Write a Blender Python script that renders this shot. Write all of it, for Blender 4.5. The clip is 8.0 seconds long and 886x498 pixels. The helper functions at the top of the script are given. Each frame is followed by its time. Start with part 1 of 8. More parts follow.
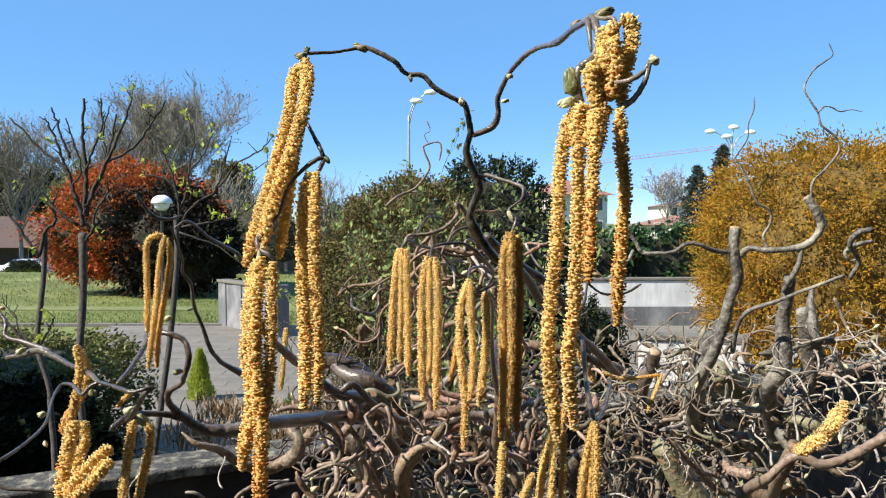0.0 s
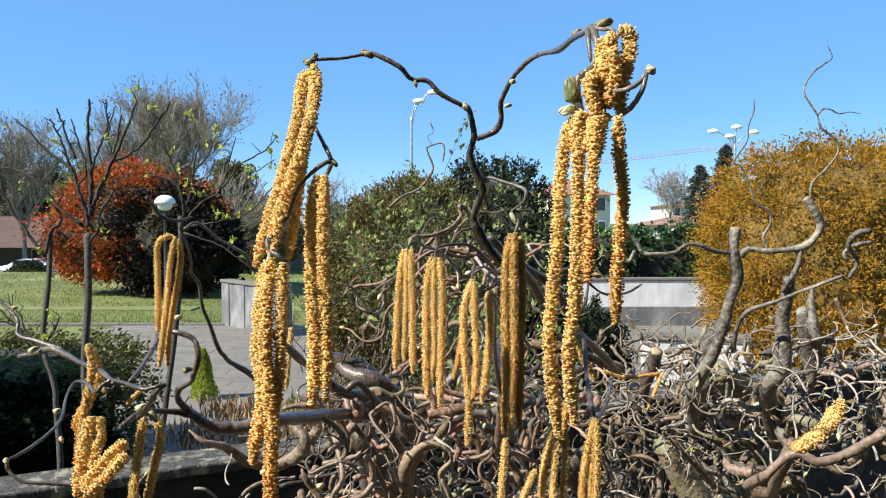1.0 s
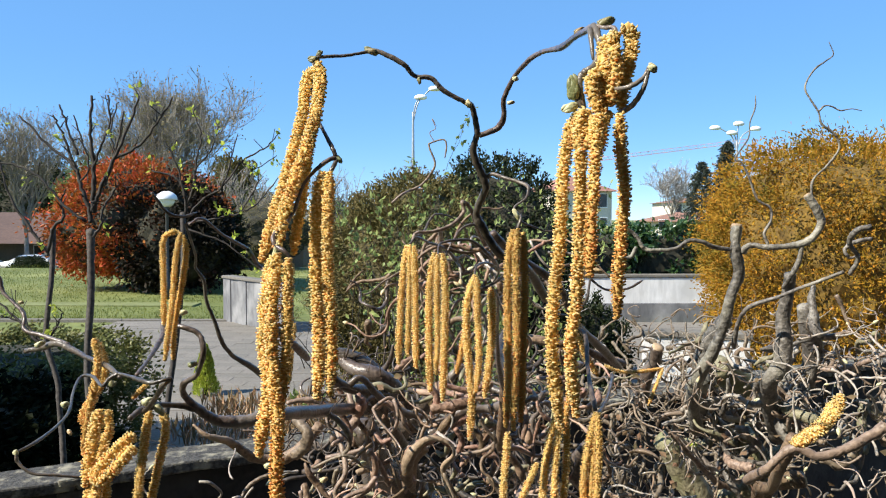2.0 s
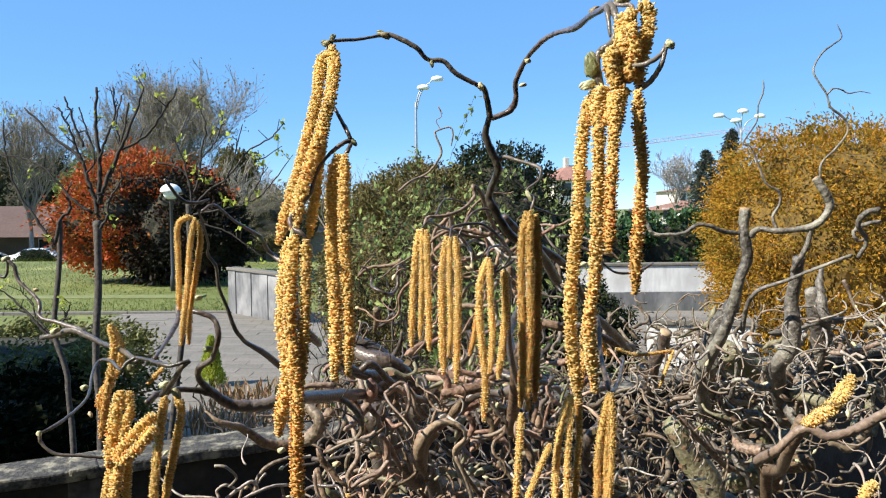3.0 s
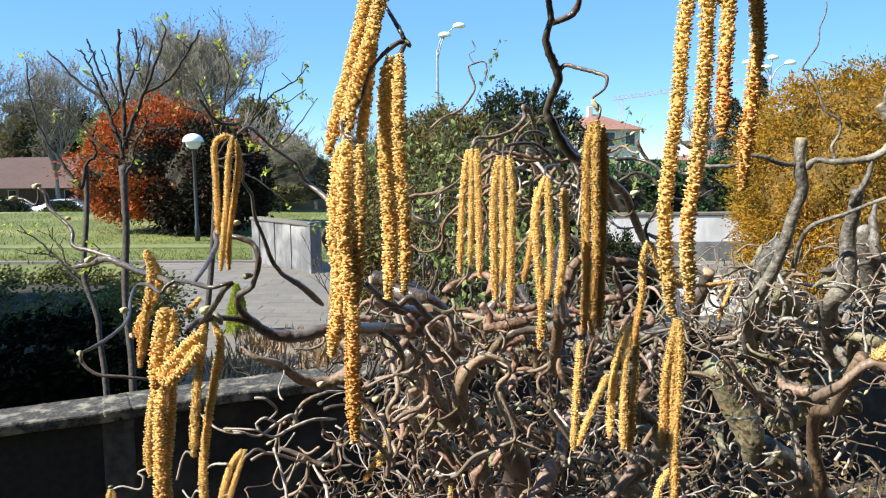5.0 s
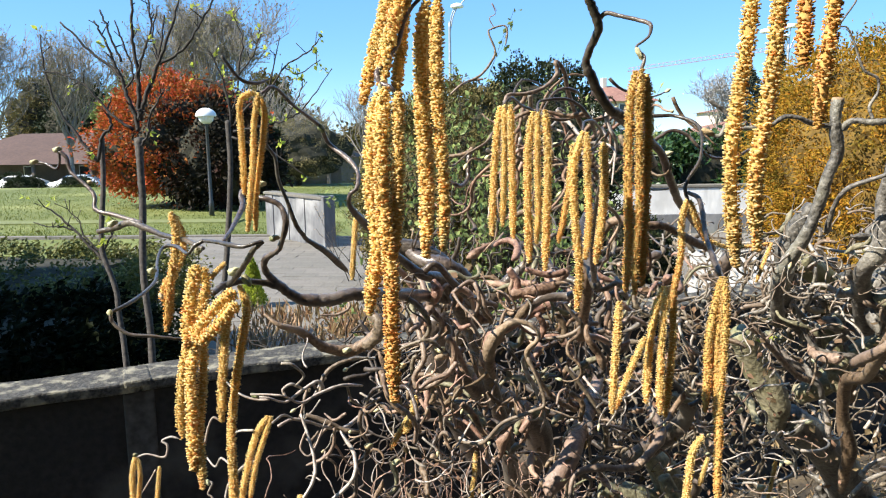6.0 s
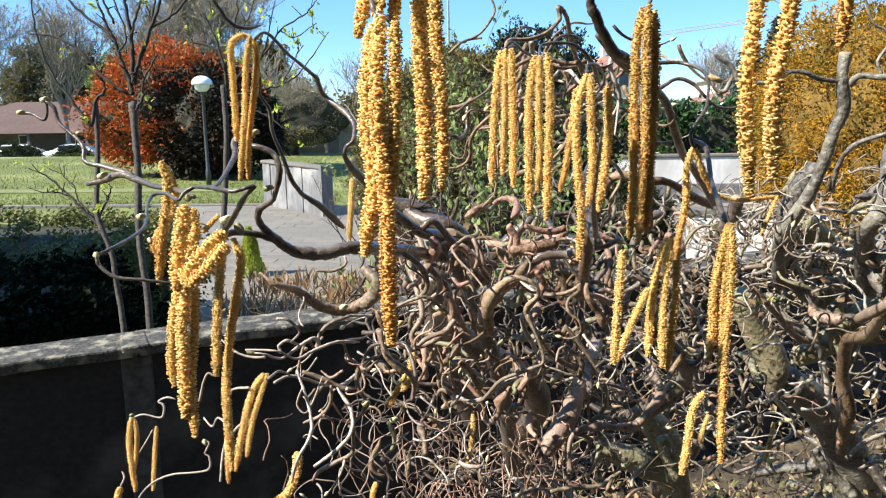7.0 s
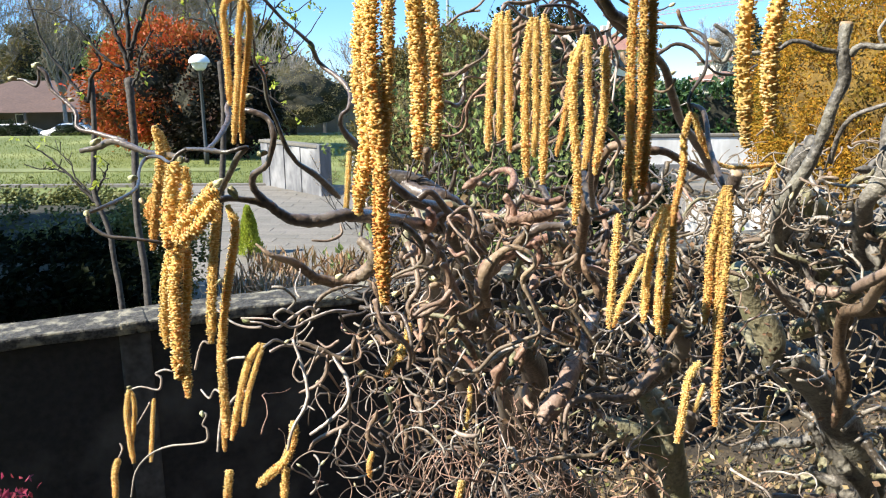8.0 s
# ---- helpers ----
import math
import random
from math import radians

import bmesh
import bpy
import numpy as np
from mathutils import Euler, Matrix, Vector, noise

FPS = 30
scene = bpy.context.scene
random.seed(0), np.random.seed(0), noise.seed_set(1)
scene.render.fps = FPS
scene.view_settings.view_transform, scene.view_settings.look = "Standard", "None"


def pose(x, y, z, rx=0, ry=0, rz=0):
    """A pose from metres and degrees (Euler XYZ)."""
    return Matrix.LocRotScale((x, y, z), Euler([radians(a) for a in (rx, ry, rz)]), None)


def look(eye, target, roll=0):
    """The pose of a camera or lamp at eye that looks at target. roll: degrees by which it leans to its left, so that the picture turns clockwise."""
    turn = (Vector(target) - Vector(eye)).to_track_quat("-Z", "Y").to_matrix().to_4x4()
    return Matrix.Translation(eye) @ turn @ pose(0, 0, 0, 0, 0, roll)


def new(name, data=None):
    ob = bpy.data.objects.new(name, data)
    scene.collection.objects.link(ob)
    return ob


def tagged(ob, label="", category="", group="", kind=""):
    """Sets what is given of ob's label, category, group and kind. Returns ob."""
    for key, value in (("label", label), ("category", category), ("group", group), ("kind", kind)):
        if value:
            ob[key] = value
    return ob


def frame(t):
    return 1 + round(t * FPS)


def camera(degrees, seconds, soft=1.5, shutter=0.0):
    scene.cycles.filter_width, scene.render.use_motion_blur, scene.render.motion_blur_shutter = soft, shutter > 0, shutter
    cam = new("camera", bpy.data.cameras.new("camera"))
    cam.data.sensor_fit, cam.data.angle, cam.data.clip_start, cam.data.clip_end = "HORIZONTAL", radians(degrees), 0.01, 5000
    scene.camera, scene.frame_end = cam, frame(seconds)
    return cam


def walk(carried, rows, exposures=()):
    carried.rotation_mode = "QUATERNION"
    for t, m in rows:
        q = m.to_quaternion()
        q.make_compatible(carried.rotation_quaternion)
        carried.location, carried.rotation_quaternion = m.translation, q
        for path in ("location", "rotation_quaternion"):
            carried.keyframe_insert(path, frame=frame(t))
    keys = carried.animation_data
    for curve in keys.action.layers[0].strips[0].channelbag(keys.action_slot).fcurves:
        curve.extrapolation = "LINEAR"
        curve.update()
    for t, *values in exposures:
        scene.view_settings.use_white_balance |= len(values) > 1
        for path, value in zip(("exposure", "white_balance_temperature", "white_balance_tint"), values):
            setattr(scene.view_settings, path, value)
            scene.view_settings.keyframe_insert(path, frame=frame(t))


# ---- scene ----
cam = camera(61.1, 8.0, soft=1.15)
PATH = [
    (0, (0.001, 0.009, 1.7), (-0.001, 2.007, 1.631), -0.0),
    (0.5, (0.003, 0.004, 1.701), (-0.007, 2.003, 1.639), -0.3),
    (1, (0.0, -0.002, 1.701), (-0.009, 1.997, 1.632), 0.0),
    (2.5, (-0.002, -0.008, 1.7), (-0.017, 1.99, 1.613), -0.0),
    (3, (-0.007, -0.01, 1.696), (-0.03, 1.987, 1.592), -0.4),
    (3.5, (-0.012, -0.006, 1.69), (-0.035, 1.989, 1.561), -0.4),
    (4, (-0.016, 0.005, 1.686), (-0.062, 1.998, 1.522), -0.6),
    (5.5, (-0.035, 0.023, 1.669), (-0.132, 2.003, 1.402), -0.6),
    (6, (-0.041, 0.03, 1.664), (-0.156, 2.003, 1.362), -0.9),
    (6.5, (-0.042, 0.034, 1.656), (-0.153, 2.001, 1.31), -0.9),
    (7, (-0.042, 0.04, 1.649), (-0.152, 2.0, 1.269), -0.8),
    (7.5, (-0.04, 0.041, 1.645), (-0.149, 1.997, 1.242), -0.9),
    (8, (-0.04, 0.041, 1.639), (-0.147, 1.991, 1.208), -0.7),
]
walk(cam, [(t, look(eye, target, roll)) for t, eye, target, roll in PATH], [(0, 0.84), (4, 0.96), (6, 1.14), (8, 1.26)])

# ---- daylight ----
SUN_TO = Vector((-0.88, -0.40, 0.88)).normalized()
world = bpy.data.worlds.new("sky")
scene.world = world
world.use_nodes = True
wn = world.node_tree.nodes
sky = wn.new("ShaderNodeTexSky")
sky.sky_type = "NISHITA"
sky.sun_disc = False
sky.sun_elevation = math.asin(SUN_TO.z)
sky.sun_rotation = math.atan2(SUN_TO.x, SUN_TO.y)
sky.air_density, sky.dust_density, sky.ozone_density = 0.6, 0.0, 2.5
deep = wn.new("ShaderNodeHueSaturation")
deep.inputs["Saturation"].default_value = 1.22
world.node_tree.links.new(sky.outputs["Color"], deep.inputs["Color"])
even = wn.new("ShaderNodeMix")
even.data_type = "RGBA"
even.inputs[0].default_value = 0.6
even.inputs[7].default_value = (1.02, 2.38, 4.55, 1.0)
world.node_tree.links.new(deep.outputs["Color"], even.inputs[6])
world.node_tree.links.new(even.outputs[2], wn["Background"].inputs["Color"])
wn["Background"].inputs["Strength"].default_value = 0.125
sun_data = bpy.data.lights.new("sun", "SUN")
sun_data.energy, sun_data.angle, sun_data.color = 5.0, radians(0.53), (1.0, 0.94, 0.82)
sun = new("sun", sun_data)
sun.matrix_world = look(SUN_TO * 40, (0, 0, 0))


# ---- materials ----
def material(name, one, two, scale=40.0, rough=0.7, bump=0.3, depth=0.002, big=3.0, third=None, island=0.0, per_object=0.0, leafy=0.0, metal=0.0, coat=0.0, stretch=(1, 1, 1), contrast=0.35):
    """Two colours mixed by fine grain, a third one in larger stains, with relief. leafy: share of light let through."""
    m = bpy.data.materials.new(name)
    m.use_nodes = True
    nt = m.node_tree
    N, L = nt.nodes, nt.links
    bsdf = N["Principled BSDF"]
    co = N.new("ShaderNodeTexCoord")
    mp = N.new("ShaderNodeMapping")
    mp.inputs["Scale"].default_value = stretch
    L.new(co.outputs["Object"], mp.inputs["Vector"])
    fine = N.new("ShaderNodeTexNoise")
    fine.inputs["Scale"].default_value, fine.inputs["Detail"].default_value = scale, 5.0
    L.new(mp.outputs["Vector"], fine.inputs["Vector"])
    ramp = N.new("ShaderNodeMapRange")
    ramp.inputs["From Min"].default_value, ramp.inputs["From Max"].default_value = 0.5 - contrast / 2, 0.5 + contrast / 2
    L.new(fine.outputs["Fac"], ramp.inputs["Value"])
    mix = N.new("ShaderNodeMix")
    mix.data_type = "RGBA"
    mix.inputs["A"].default_value, mix.inputs["B"].default_value = (*one, 1), (*two, 1)
    L.new(ramp.outputs["Result"], mix.inputs["Factor"])
    colour = mix.outputs["Result"]
    large = N.new("ShaderNodeTexNoise")
    large.inputs["Scale"].default_value, large.inputs["Detail"].default_value = big, 4.0
    L.new(co.outputs["Object"], large.inputs["Vector"])
    if third:
        sel = N.new("ShaderNodeMapRange")
        sel.inputs["From Min"].default_value, sel.inputs["From Max"].default_value = 0.5, 0.66
        L.new(large.outputs["Fac"], sel.inputs["Value"])
        mx = N.new("ShaderNodeMix")
        mx.data_type = "RGBA"
        mx.inputs["B"].default_value = (*third, 1)
        L.new(sel.outputs["Result"], mx.inputs["Factor"])
        L.new(colour, mx.inputs["A"])
        colour = mx.outputs["Result"]
    hsv = N.new("ShaderNodeHueSaturation")
    L.new(colour, hsv.inputs["Color"])
    val = N.new("ShaderNodeMapRange")
    val.inputs["From Min"].default_value, val.inputs["From Max"].default_value = 0.3, 0.7
    val.inputs["To Min"].default_value, val.inputs["To Max"].default_value = 0.86, 1.14
    L.new(large.outputs["Fac"], val.inputs["Value"])
    value = val.outputs["Result"]
    if island or per_object:
        if island:
            src = N.new("ShaderNodeNewGeometry").outputs["Random Per Island"]
        else:
            src = N.new("ShaderNodeObjectInfo").outputs["Random"]
        k = island or per_object
        rr = N.new("ShaderNodeMapRange")
        rr.inputs["To Min"].default_value, rr.inputs["To Max"].default_value = 1 - k, 1 + k
        L.new(src, rr.inputs["Value"])
        mul = N.new("ShaderNodeMath")
        mul.operation = "MULTIPLY"
        L.new(value, mul.inputs[0])
        L.new(rr.outputs["Result"], mul.inputs[1])
        value = mul.outputs["Value"]
        hh = N.new("ShaderNodeMapRange")
        hh.inputs["To Min"].default_value, hh.inputs["To Max"].default_value = 0.5 + 0.06 * k, 0.5 - 0.06 * k
        L.new(src, hh.inputs["Value"])
        L.new(hh.outputs["Result"], hsv.inputs["Hue"])
    L.new(value, hsv.inputs["Value"])
    L.new(hsv.outputs["Color"], bsdf.inputs["Base Color"])
    rg = N.new("ShaderNodeMapRange")
    rg.inputs["To Min"].default_value, rg.inputs["To Max"].default_value = max(0.05, rough - 0.12), min(1.0, rough + 0.12)
    L.new(fine.outputs["Fac"], rg.inputs["Value"])
    L.new(rg.outputs["Result"], bsdf.inputs["Roughness"])
    bsdf.inputs["Metallic"].default_value = metal
    bsdf.inputs["Coat Weight"].default_value = coat
    if bump:
        b = N.new("ShaderNodeBump")
        b.inputs["Strength"].default_value, b.inputs["Distance"].default_value = bump, depth
        L.new(fine.outputs["Fac"], b.inputs["Height"])
        L.new(b.outputs["Normal"], bsdf.inputs["Normal"])
    if leafy:
        bsdf.inputs["Specular IOR Level"].default_value = 0.5 if rough < 0.4 else 0.2
        tr = N.new("ShaderNodeBsdfTranslucent")
        L.new(hsv.outputs["Color"], tr.inputs["Color"])
        sh = N.new("ShaderNodeMixShader")
        sh.inputs["Fac"].default_value = leafy
        L.new(bsdf.outputs["BSDF"], sh.inputs[1])
        L.new(tr.outputs["BSDF"], sh.inputs[2])
        L.new(sh.outputs["Shader"], N["Material Output"].inputs["Surface"])
    return m


bark = material("hazel_bark_brown", (0.04, 0.03, 0.024), (0.13, 0.098, 0.077), 260, 0.34, 0.8, 0.0012, 14, (0.17, 0.145, 0.122), per_object=0.3, coat=0.25)
# Darker bark for the deep twigs carries the shade inside the shrub.
bark_shaded = material("hazel_bark_shaded", (0.022, 0.016, 0.012), (0.075, 0.055, 0.042), 200, 0.6, 0.8, 0.0012, 9, (0.12, 0.09, 0.07))
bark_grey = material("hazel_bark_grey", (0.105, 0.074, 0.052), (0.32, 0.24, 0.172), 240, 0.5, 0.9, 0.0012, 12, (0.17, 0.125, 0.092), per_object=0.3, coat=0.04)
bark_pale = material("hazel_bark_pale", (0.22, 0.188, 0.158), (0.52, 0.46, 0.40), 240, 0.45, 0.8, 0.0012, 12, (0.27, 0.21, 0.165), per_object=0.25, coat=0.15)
bark_old = material("hazel_bark_old", (0.065, 0.058, 0.05), (0.215, 0.194, 0.168), 170, 0.5, 0.9, 0.003, 16, (0.27, 0.25, 0.20), per_object=0.15)
bark_warm = material("hazel_bark_warm", (0.11, 0.062, 0.039), (0.32, 0.205, 0.135), 260, 0.55, 0.9, 0.0016, 14, (0.36, 0.25, 0.175), per_object=0.3, coat=0.03)
bark_moss = material("hazel_bark_mossy", (0.13, 0.115, 0.07), (0.33, 0.30, 0.19), 150, 0.6, 0.8, 0.003, 16, (0.17, 0.17, 0.08), per_object=0.1)
cut_wood = material("cut_wood", (0.30, 0.21, 0.13), (0.42, 0.31, 0.20), 200, 0.8, 0.3, 0.001, 30)
bud_green = material("bud_green", (0.10, 0.12, 0.045), (0.24, 0.25, 0.11), 380, 0.5, 0.5, 0.001, 60, (0.22, 0.15, 0.08), per_object=0.15)
bud_pale = material("bud_pale", (0.40, 0.40, 0.20), (0.62, 0.60, 0.38), 380, 0.5, 0.5, 0.001, 60, (0.42, 0.30, 0.16), per_object=0.15)
anther = material("catkin_anthers", (0.89, 0.68, 0.28), (0.97, 0.85, 0.52), 700, 0.75, 0.3, 0.0004, 30, island=0.16, leafy=0.5)
anther_dull = material("catkin_anthers_dull", (0.62, 0.44, 0.17), (0.78, 0.61, 0.28), 700, 0.75, 0.3, 0.0004, 40, island=0.2, leafy=0.5)
anther_rust = material("catkin_bracts_rust", (0.62, 0.31, 0.085), (0.82, 0.50, 0.18), 700, 0.75, 0.3, 0.0004, 40, island=0.2, leafy=0.42)
catkin_core = material("catkin_core", (0.64, 0.40, 0.11), (0.78, 0.53, 0.19), 500, 0.85, 0.3, 0.0005, 60, leafy=0.25)
lime_leaf = material("lime_leaf", (0.34, 0.42, 0.05), (0.52, 0.58, 0.12), 60, 0.5, 0.2, 0.001, 4, island=0.3, leafy=0.45)
green_leaf = material("green_leaf", (0.07, 0.08, 0.02), (0.18, 0.18, 0.055), 30, 0.45, 0.2, 0.001, 2.5, (0.2, 0.21, 0.07), island=0.35, leafy=0.25)
spring_leaf = material("spring_leaf_green", (0.18, 0.24, 0.07), (0.30, 0.36, 0.13), 30, 0.45, 0.2, 0.001, 2.5, island=0.3, leafy=0.35)
laurel_leaf = material("laurel_leaf", (0.02, 0.05, 0.014), (0.05, 0.10, 0.03), 20, 0.28, 0.2, 0.001, 1.5, island=0.4, leafy=0.12, coat=0.2)
juniper_leaf = material("juniper_leaf", (0.10, 0.092, 0.032), (0.19, 0.16, 0.058), 12, 0.8, 0.2, 0.001, 1.6, (0.17, 0.13, 0.055), island=0.25, leafy=0.15)
dark_leaf = material("dark_leaf", (0.013, 0.021, 0.008), (0.033, 0.046, 0.016), 8, 0.6, 0.2, 0.001, 1.2, island=0.35, leafy=0.1)
gold_leaf = material("gold_leaf", (0.28, 0.15, 0.013), (0.49, 0.275, 0.03), 9, 0.7, 0.2, 0.001, 2.2, (0.17, 0.13, 0.02), island=0.3, leafy=0.25)
red_leaf = material("red_leaf", (0.30, 0.075, 0.017), (0.56, 0.165, 0.038), 6, 0.5, 0.2, 0.001, 0.9, (0.10, 0.045, 0.02), island=0.4, leafy=0.3)
juniper_core = material("olive_crown_core", (0.062, 0.055, 0.022), (0.115, 0.096, 0.038), 14, 0.95, 0.6, 0.03, 2)
gold_core = material("bronze_crown_core", (0.10, 0.06, 0.011), (0.19, 0.115, 0.018), 14, 0.95, 0.6, 0.03, 2)
haze_leaf = material("budding_leaf", (0.17, 0.145, 0.07), (0.26, 0.225, 0.115), 2, 0.8, 0.0, 0.001, 0.3, island=0.3, leafy=0.3)
# Blackish leaves with a red tinge, for the red shrub's shaded half.
red_shrub_shade_leaf = material("shade_blackish_leaf", (0.008, 0.007, 0.004), (0.022, 0.018, 0.009), 8, 0.7, 0.2, 0.001, 1.2, (0.03, 0.012, 0.006), island=0.35, leafy=0.08)
# Needle colour is greyed and lightened for haze over the distance.
hazy_conifer_leaf = material("hazy_grey_green_needles", (0.04, 0.052, 0.04), (0.08, 0.09, 0.07), 6, 0.8, 0.0, 0.001, 0.5, island=0.25, leafy=0.1)
shade_core = material("shaded_crown_core", (0.018, 0.018, 0.010), (0.045, 0.04, 0.022), 14, 0.95, 0.6, 0.03, 2)
trunk_bark = material("grey_trunk_bark", (0.03, 0.025, 0.022), (0.095, 0.083, 0.073), 90, 0.8, 0.6, 0.003, 8, per_object=0.15)
# Near-black leaves that carry the shade on the hedge's front.
hedge_shade_leaf = material("hedge_shade_dark_leaf", (0.005, 0.007, 0.003), (0.013, 0.017, 0.007), 30, 0.6, 0.2, 0.001, 2.5, island=0.35, leafy=0.08)
hedge_shade_leaf.node_tree.nodes["Principled BSDF"].inputs["Specular IOR Level"].default_value = 0.03
wall_stain = material("wall_streak", (0.035, 0.032, 0.029), (0.085, 0.08, 0.074), 40, 0.9, 0.5, 0.004, 6)
tree_bark = material("young_tree_bark", (0.017, 0.014, 0.012), (0.05, 0.041, 0.035), 90, 0.8, 0.6, 0.003, 8, per_object=0.15)
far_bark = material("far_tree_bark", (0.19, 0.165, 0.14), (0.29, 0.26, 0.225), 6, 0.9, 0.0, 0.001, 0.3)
grass_mat = material("lawn", (0.09, 0.115, 0.022), (0.165, 0.185, 0.045), 9, 0.85, 0.6, 0.03, 0.35, (0.21, 0.22, 0.07))
blade_mat = material("grass_blade", (0.10, 0.13, 0.02), (0.19, 0.21, 0.05), 5, 0.6, 0.0, 0.001, 0.5, island=0.35, leafy=0.35)
soil = material("soil_litter", (0.018, 0.014, 0.01), (0.055, 0.042, 0.028), 45, 0.95, 0.8, 0.012, 5, (0.11, 0.083, 0.052))
moss_crumb = material("moss", (0.07, 0.075, 0.02), (0.15, 0.145, 0.045), 60, 0.9, 0.3, 0.002, 8, island=0.3)
dead_leaf = material("dead_leaf", (0.10, 0.066, 0.036), (0.22, 0.15, 0.085), 60, 0.8, 0.2, 0.001, 8, island=0.5, leafy=0.1)
dry_leaf = material("dry_leaf", (0.26, 0.17, 0.09), (0.46, 0.34, 0.2), 60, 0.7, 0.2, 0.001, 8, island=0.4, leafy=0.2)
# Near-black base: the shade on the wall face is put into its colour.
concrete_shaded = material("weathered_concrete_shaded", (0.008, 0.007, 0.0065), (0.024, 0.021, 0.019), 55, 0.9, 0.7, 0.006, 5, (0.05, 0.046, 0.041))
lichen_cap = material("lichen_concrete", (0.026, 0.024, 0.022), (0.085, 0.08, 0.071), 110, 0.92, 0.9, 0.006, 22, (0.24, 0.22, 0.165), contrast=0.25)
paving = material("paver_concrete", (0.135, 0.12, 0.101), (0.205, 0.187, 0.16), 30, 0.85, 0.4, 0.003, 1.2, per_object=0.12)
joint_mat = material("paving_bed", (0.145, 0.13, 0.108), (0.215, 0.195, 0.165), 30, 0.95, 0.4, 0.003, 2)
white_wall = material("whitewashed_wall", (0.62, 0.61, 0.59), (0.80, 0.79, 0.77), 14, 0.85, 0.4, 0.004, 1.6, (0.50, 0.49, 0.47), stretch=(1, 1, 0.25))
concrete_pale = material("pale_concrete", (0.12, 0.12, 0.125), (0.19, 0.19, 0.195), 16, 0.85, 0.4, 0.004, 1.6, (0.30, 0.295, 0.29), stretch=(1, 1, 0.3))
plaster = material("cream_plaster", (0.62, 0.56, 0.46), (0.74, 0.68, 0.58), 6, 0.9, 0.2, 0.004, 0.4)
house_plaster = material("brown_plaster", (0.16, 0.12, 0.09), (0.24, 0.19, 0.15), 20, 0.9, 0.4, 0.004, 1.0)
brown_roof = material("brown_roof", (0.07, 0.04, 0.031), (0.12, 0.073, 0.057), 5, 0.85, 0.5, 0.03, 0.4)
roof_tile = material("terracotta_roof", (0.21, 0.10, 0.07), (0.33, 0.18, 0.125), 5, 0.85, 0.5, 0.03, 0.4, per_object=0.1)
dark_metal = material("painted_dark_metal", (0.035, 0.037, 0.04), (0.06, 0.062, 0.066), 40, 0.45, 0.1, 0.001, 3)
grey_metal = material("galvanised_metal", (0.36, 0.37, 0.38), (0.52, 0.53, 0.54), 20, 0.45, 0.1, 0.001, 1, metal=0.6)
white_enamel = material("white_enamel", (0.78, 0.78, 0.77), (0.84, 0.84, 0.83), 20, 0.3, 0.05, 0.001, 2)
red_steel = material("red_white_steel", (0.60, 0.30, 0.28), (0.68, 0.42, 0.40), 0.2, 0.6, 0.0, 0.001, 0.1)
window_glass = material("dark_window", (0.03, 0.035, 0.04), (0.06, 0.065, 0.07), 2, 0.1, 0.0, 0.001, 0.5)
car_white = material("white_car_paint", (0.72, 0.73, 0.74), (0.8, 0.8, 0.8), 3, 0.25, 0.0, 0.001, 1, coat=0.6)
rubber = material("tyre_rubber", (0.02, 0.02, 0.02), (0.035, 0.035, 0.035), 30, 0.8, 0.2, 0.002, 4)
pink_flower = material("pink_flower", (0.28, 0.03, 0.07), (0.44, 0.09, 0.14), 80, 0.6, 0.1, 0.001, 9, island=0.3, leafy=0.3)

# ---- building helpers ----
def mesh_from(name, verts, faces, mats, index=None, smooth=True):
    """A mesh from an array of places and an array (or list of arrays) of faces of one size each."""
    me = bpy.data.meshes.new(name)
    if not isinstance(faces, list):
        faces = [faces]
    v = np.asarray(verts, dtype=np.float32)
    sizes = np.concatenate([np.full(len(f), f.shape[1], dtype=np.int32) for f in faces])
    loops = np.concatenate([np.asarray(f, dtype=np.int32).ravel() for f in faces])
    starts = np.concatenate([[0], np.cumsum(sizes)[:-1]]).astype(np.int32)
    me.vertices.add(len(v))
    me.vertices.foreach_set("co", v.ravel())
    me.loops.add(len(loops))
    me.loops.foreach_set("vertex_index", loops)
    me.polygons.add(len(sizes))
    me.polygons.foreach_set("loop_start", starts)
    me.polygons.foreach_set("loop_total", sizes)
    for m in mats:
        me.materials.append(m)
    if index is not None:
        me.polygons.foreach_set("material_index", np.asarray(index, dtype=np.int32))
    me.polygons.foreach_set("use_smooth", np.full(len(sizes), smooth))
    me.update(calc_edges=True)
    me.validate()
    return me


def child(name, me, parent=None, label=""):
    ob = new(name, me)
    if parent is not None:
        ob.parent = parent
    if label:
        ob["label"] = label
    return ob


def part(name, bm, mat, parent=None, label="", smooth=False):
    """Links a bmesh as one mesh object under a thing."""
    me = bpy.data.meshes.new(name)
    bm.to_mesh(me)
    bm.free()
    me.materials.append(mat)
    if smooth:
        me.polygons.foreach_set("use_smooth", [True] * len(me.polygons))
    return child(name, me, parent, label)


def box(bm, lo, hi, bevel=0.0, turn=None):
    r = bmesh.ops.create_cube(bm, size=1.0)
    lo, hi = Vector(lo), Vector(hi)
    for v in r["verts"]:
        v.co = Vector([(lo[i] + hi[i]) / 2 + v.co[i] * (hi[i] - lo[i]) for i in range(3)])
    if bevel:
        edges = list({e for v in r["verts"] for e in v.link_edges})
        bmesh.ops.bevel(bm, geom=edges, offset=bevel, segments=2, affect="EDGES", profile=0.5)
    return bm


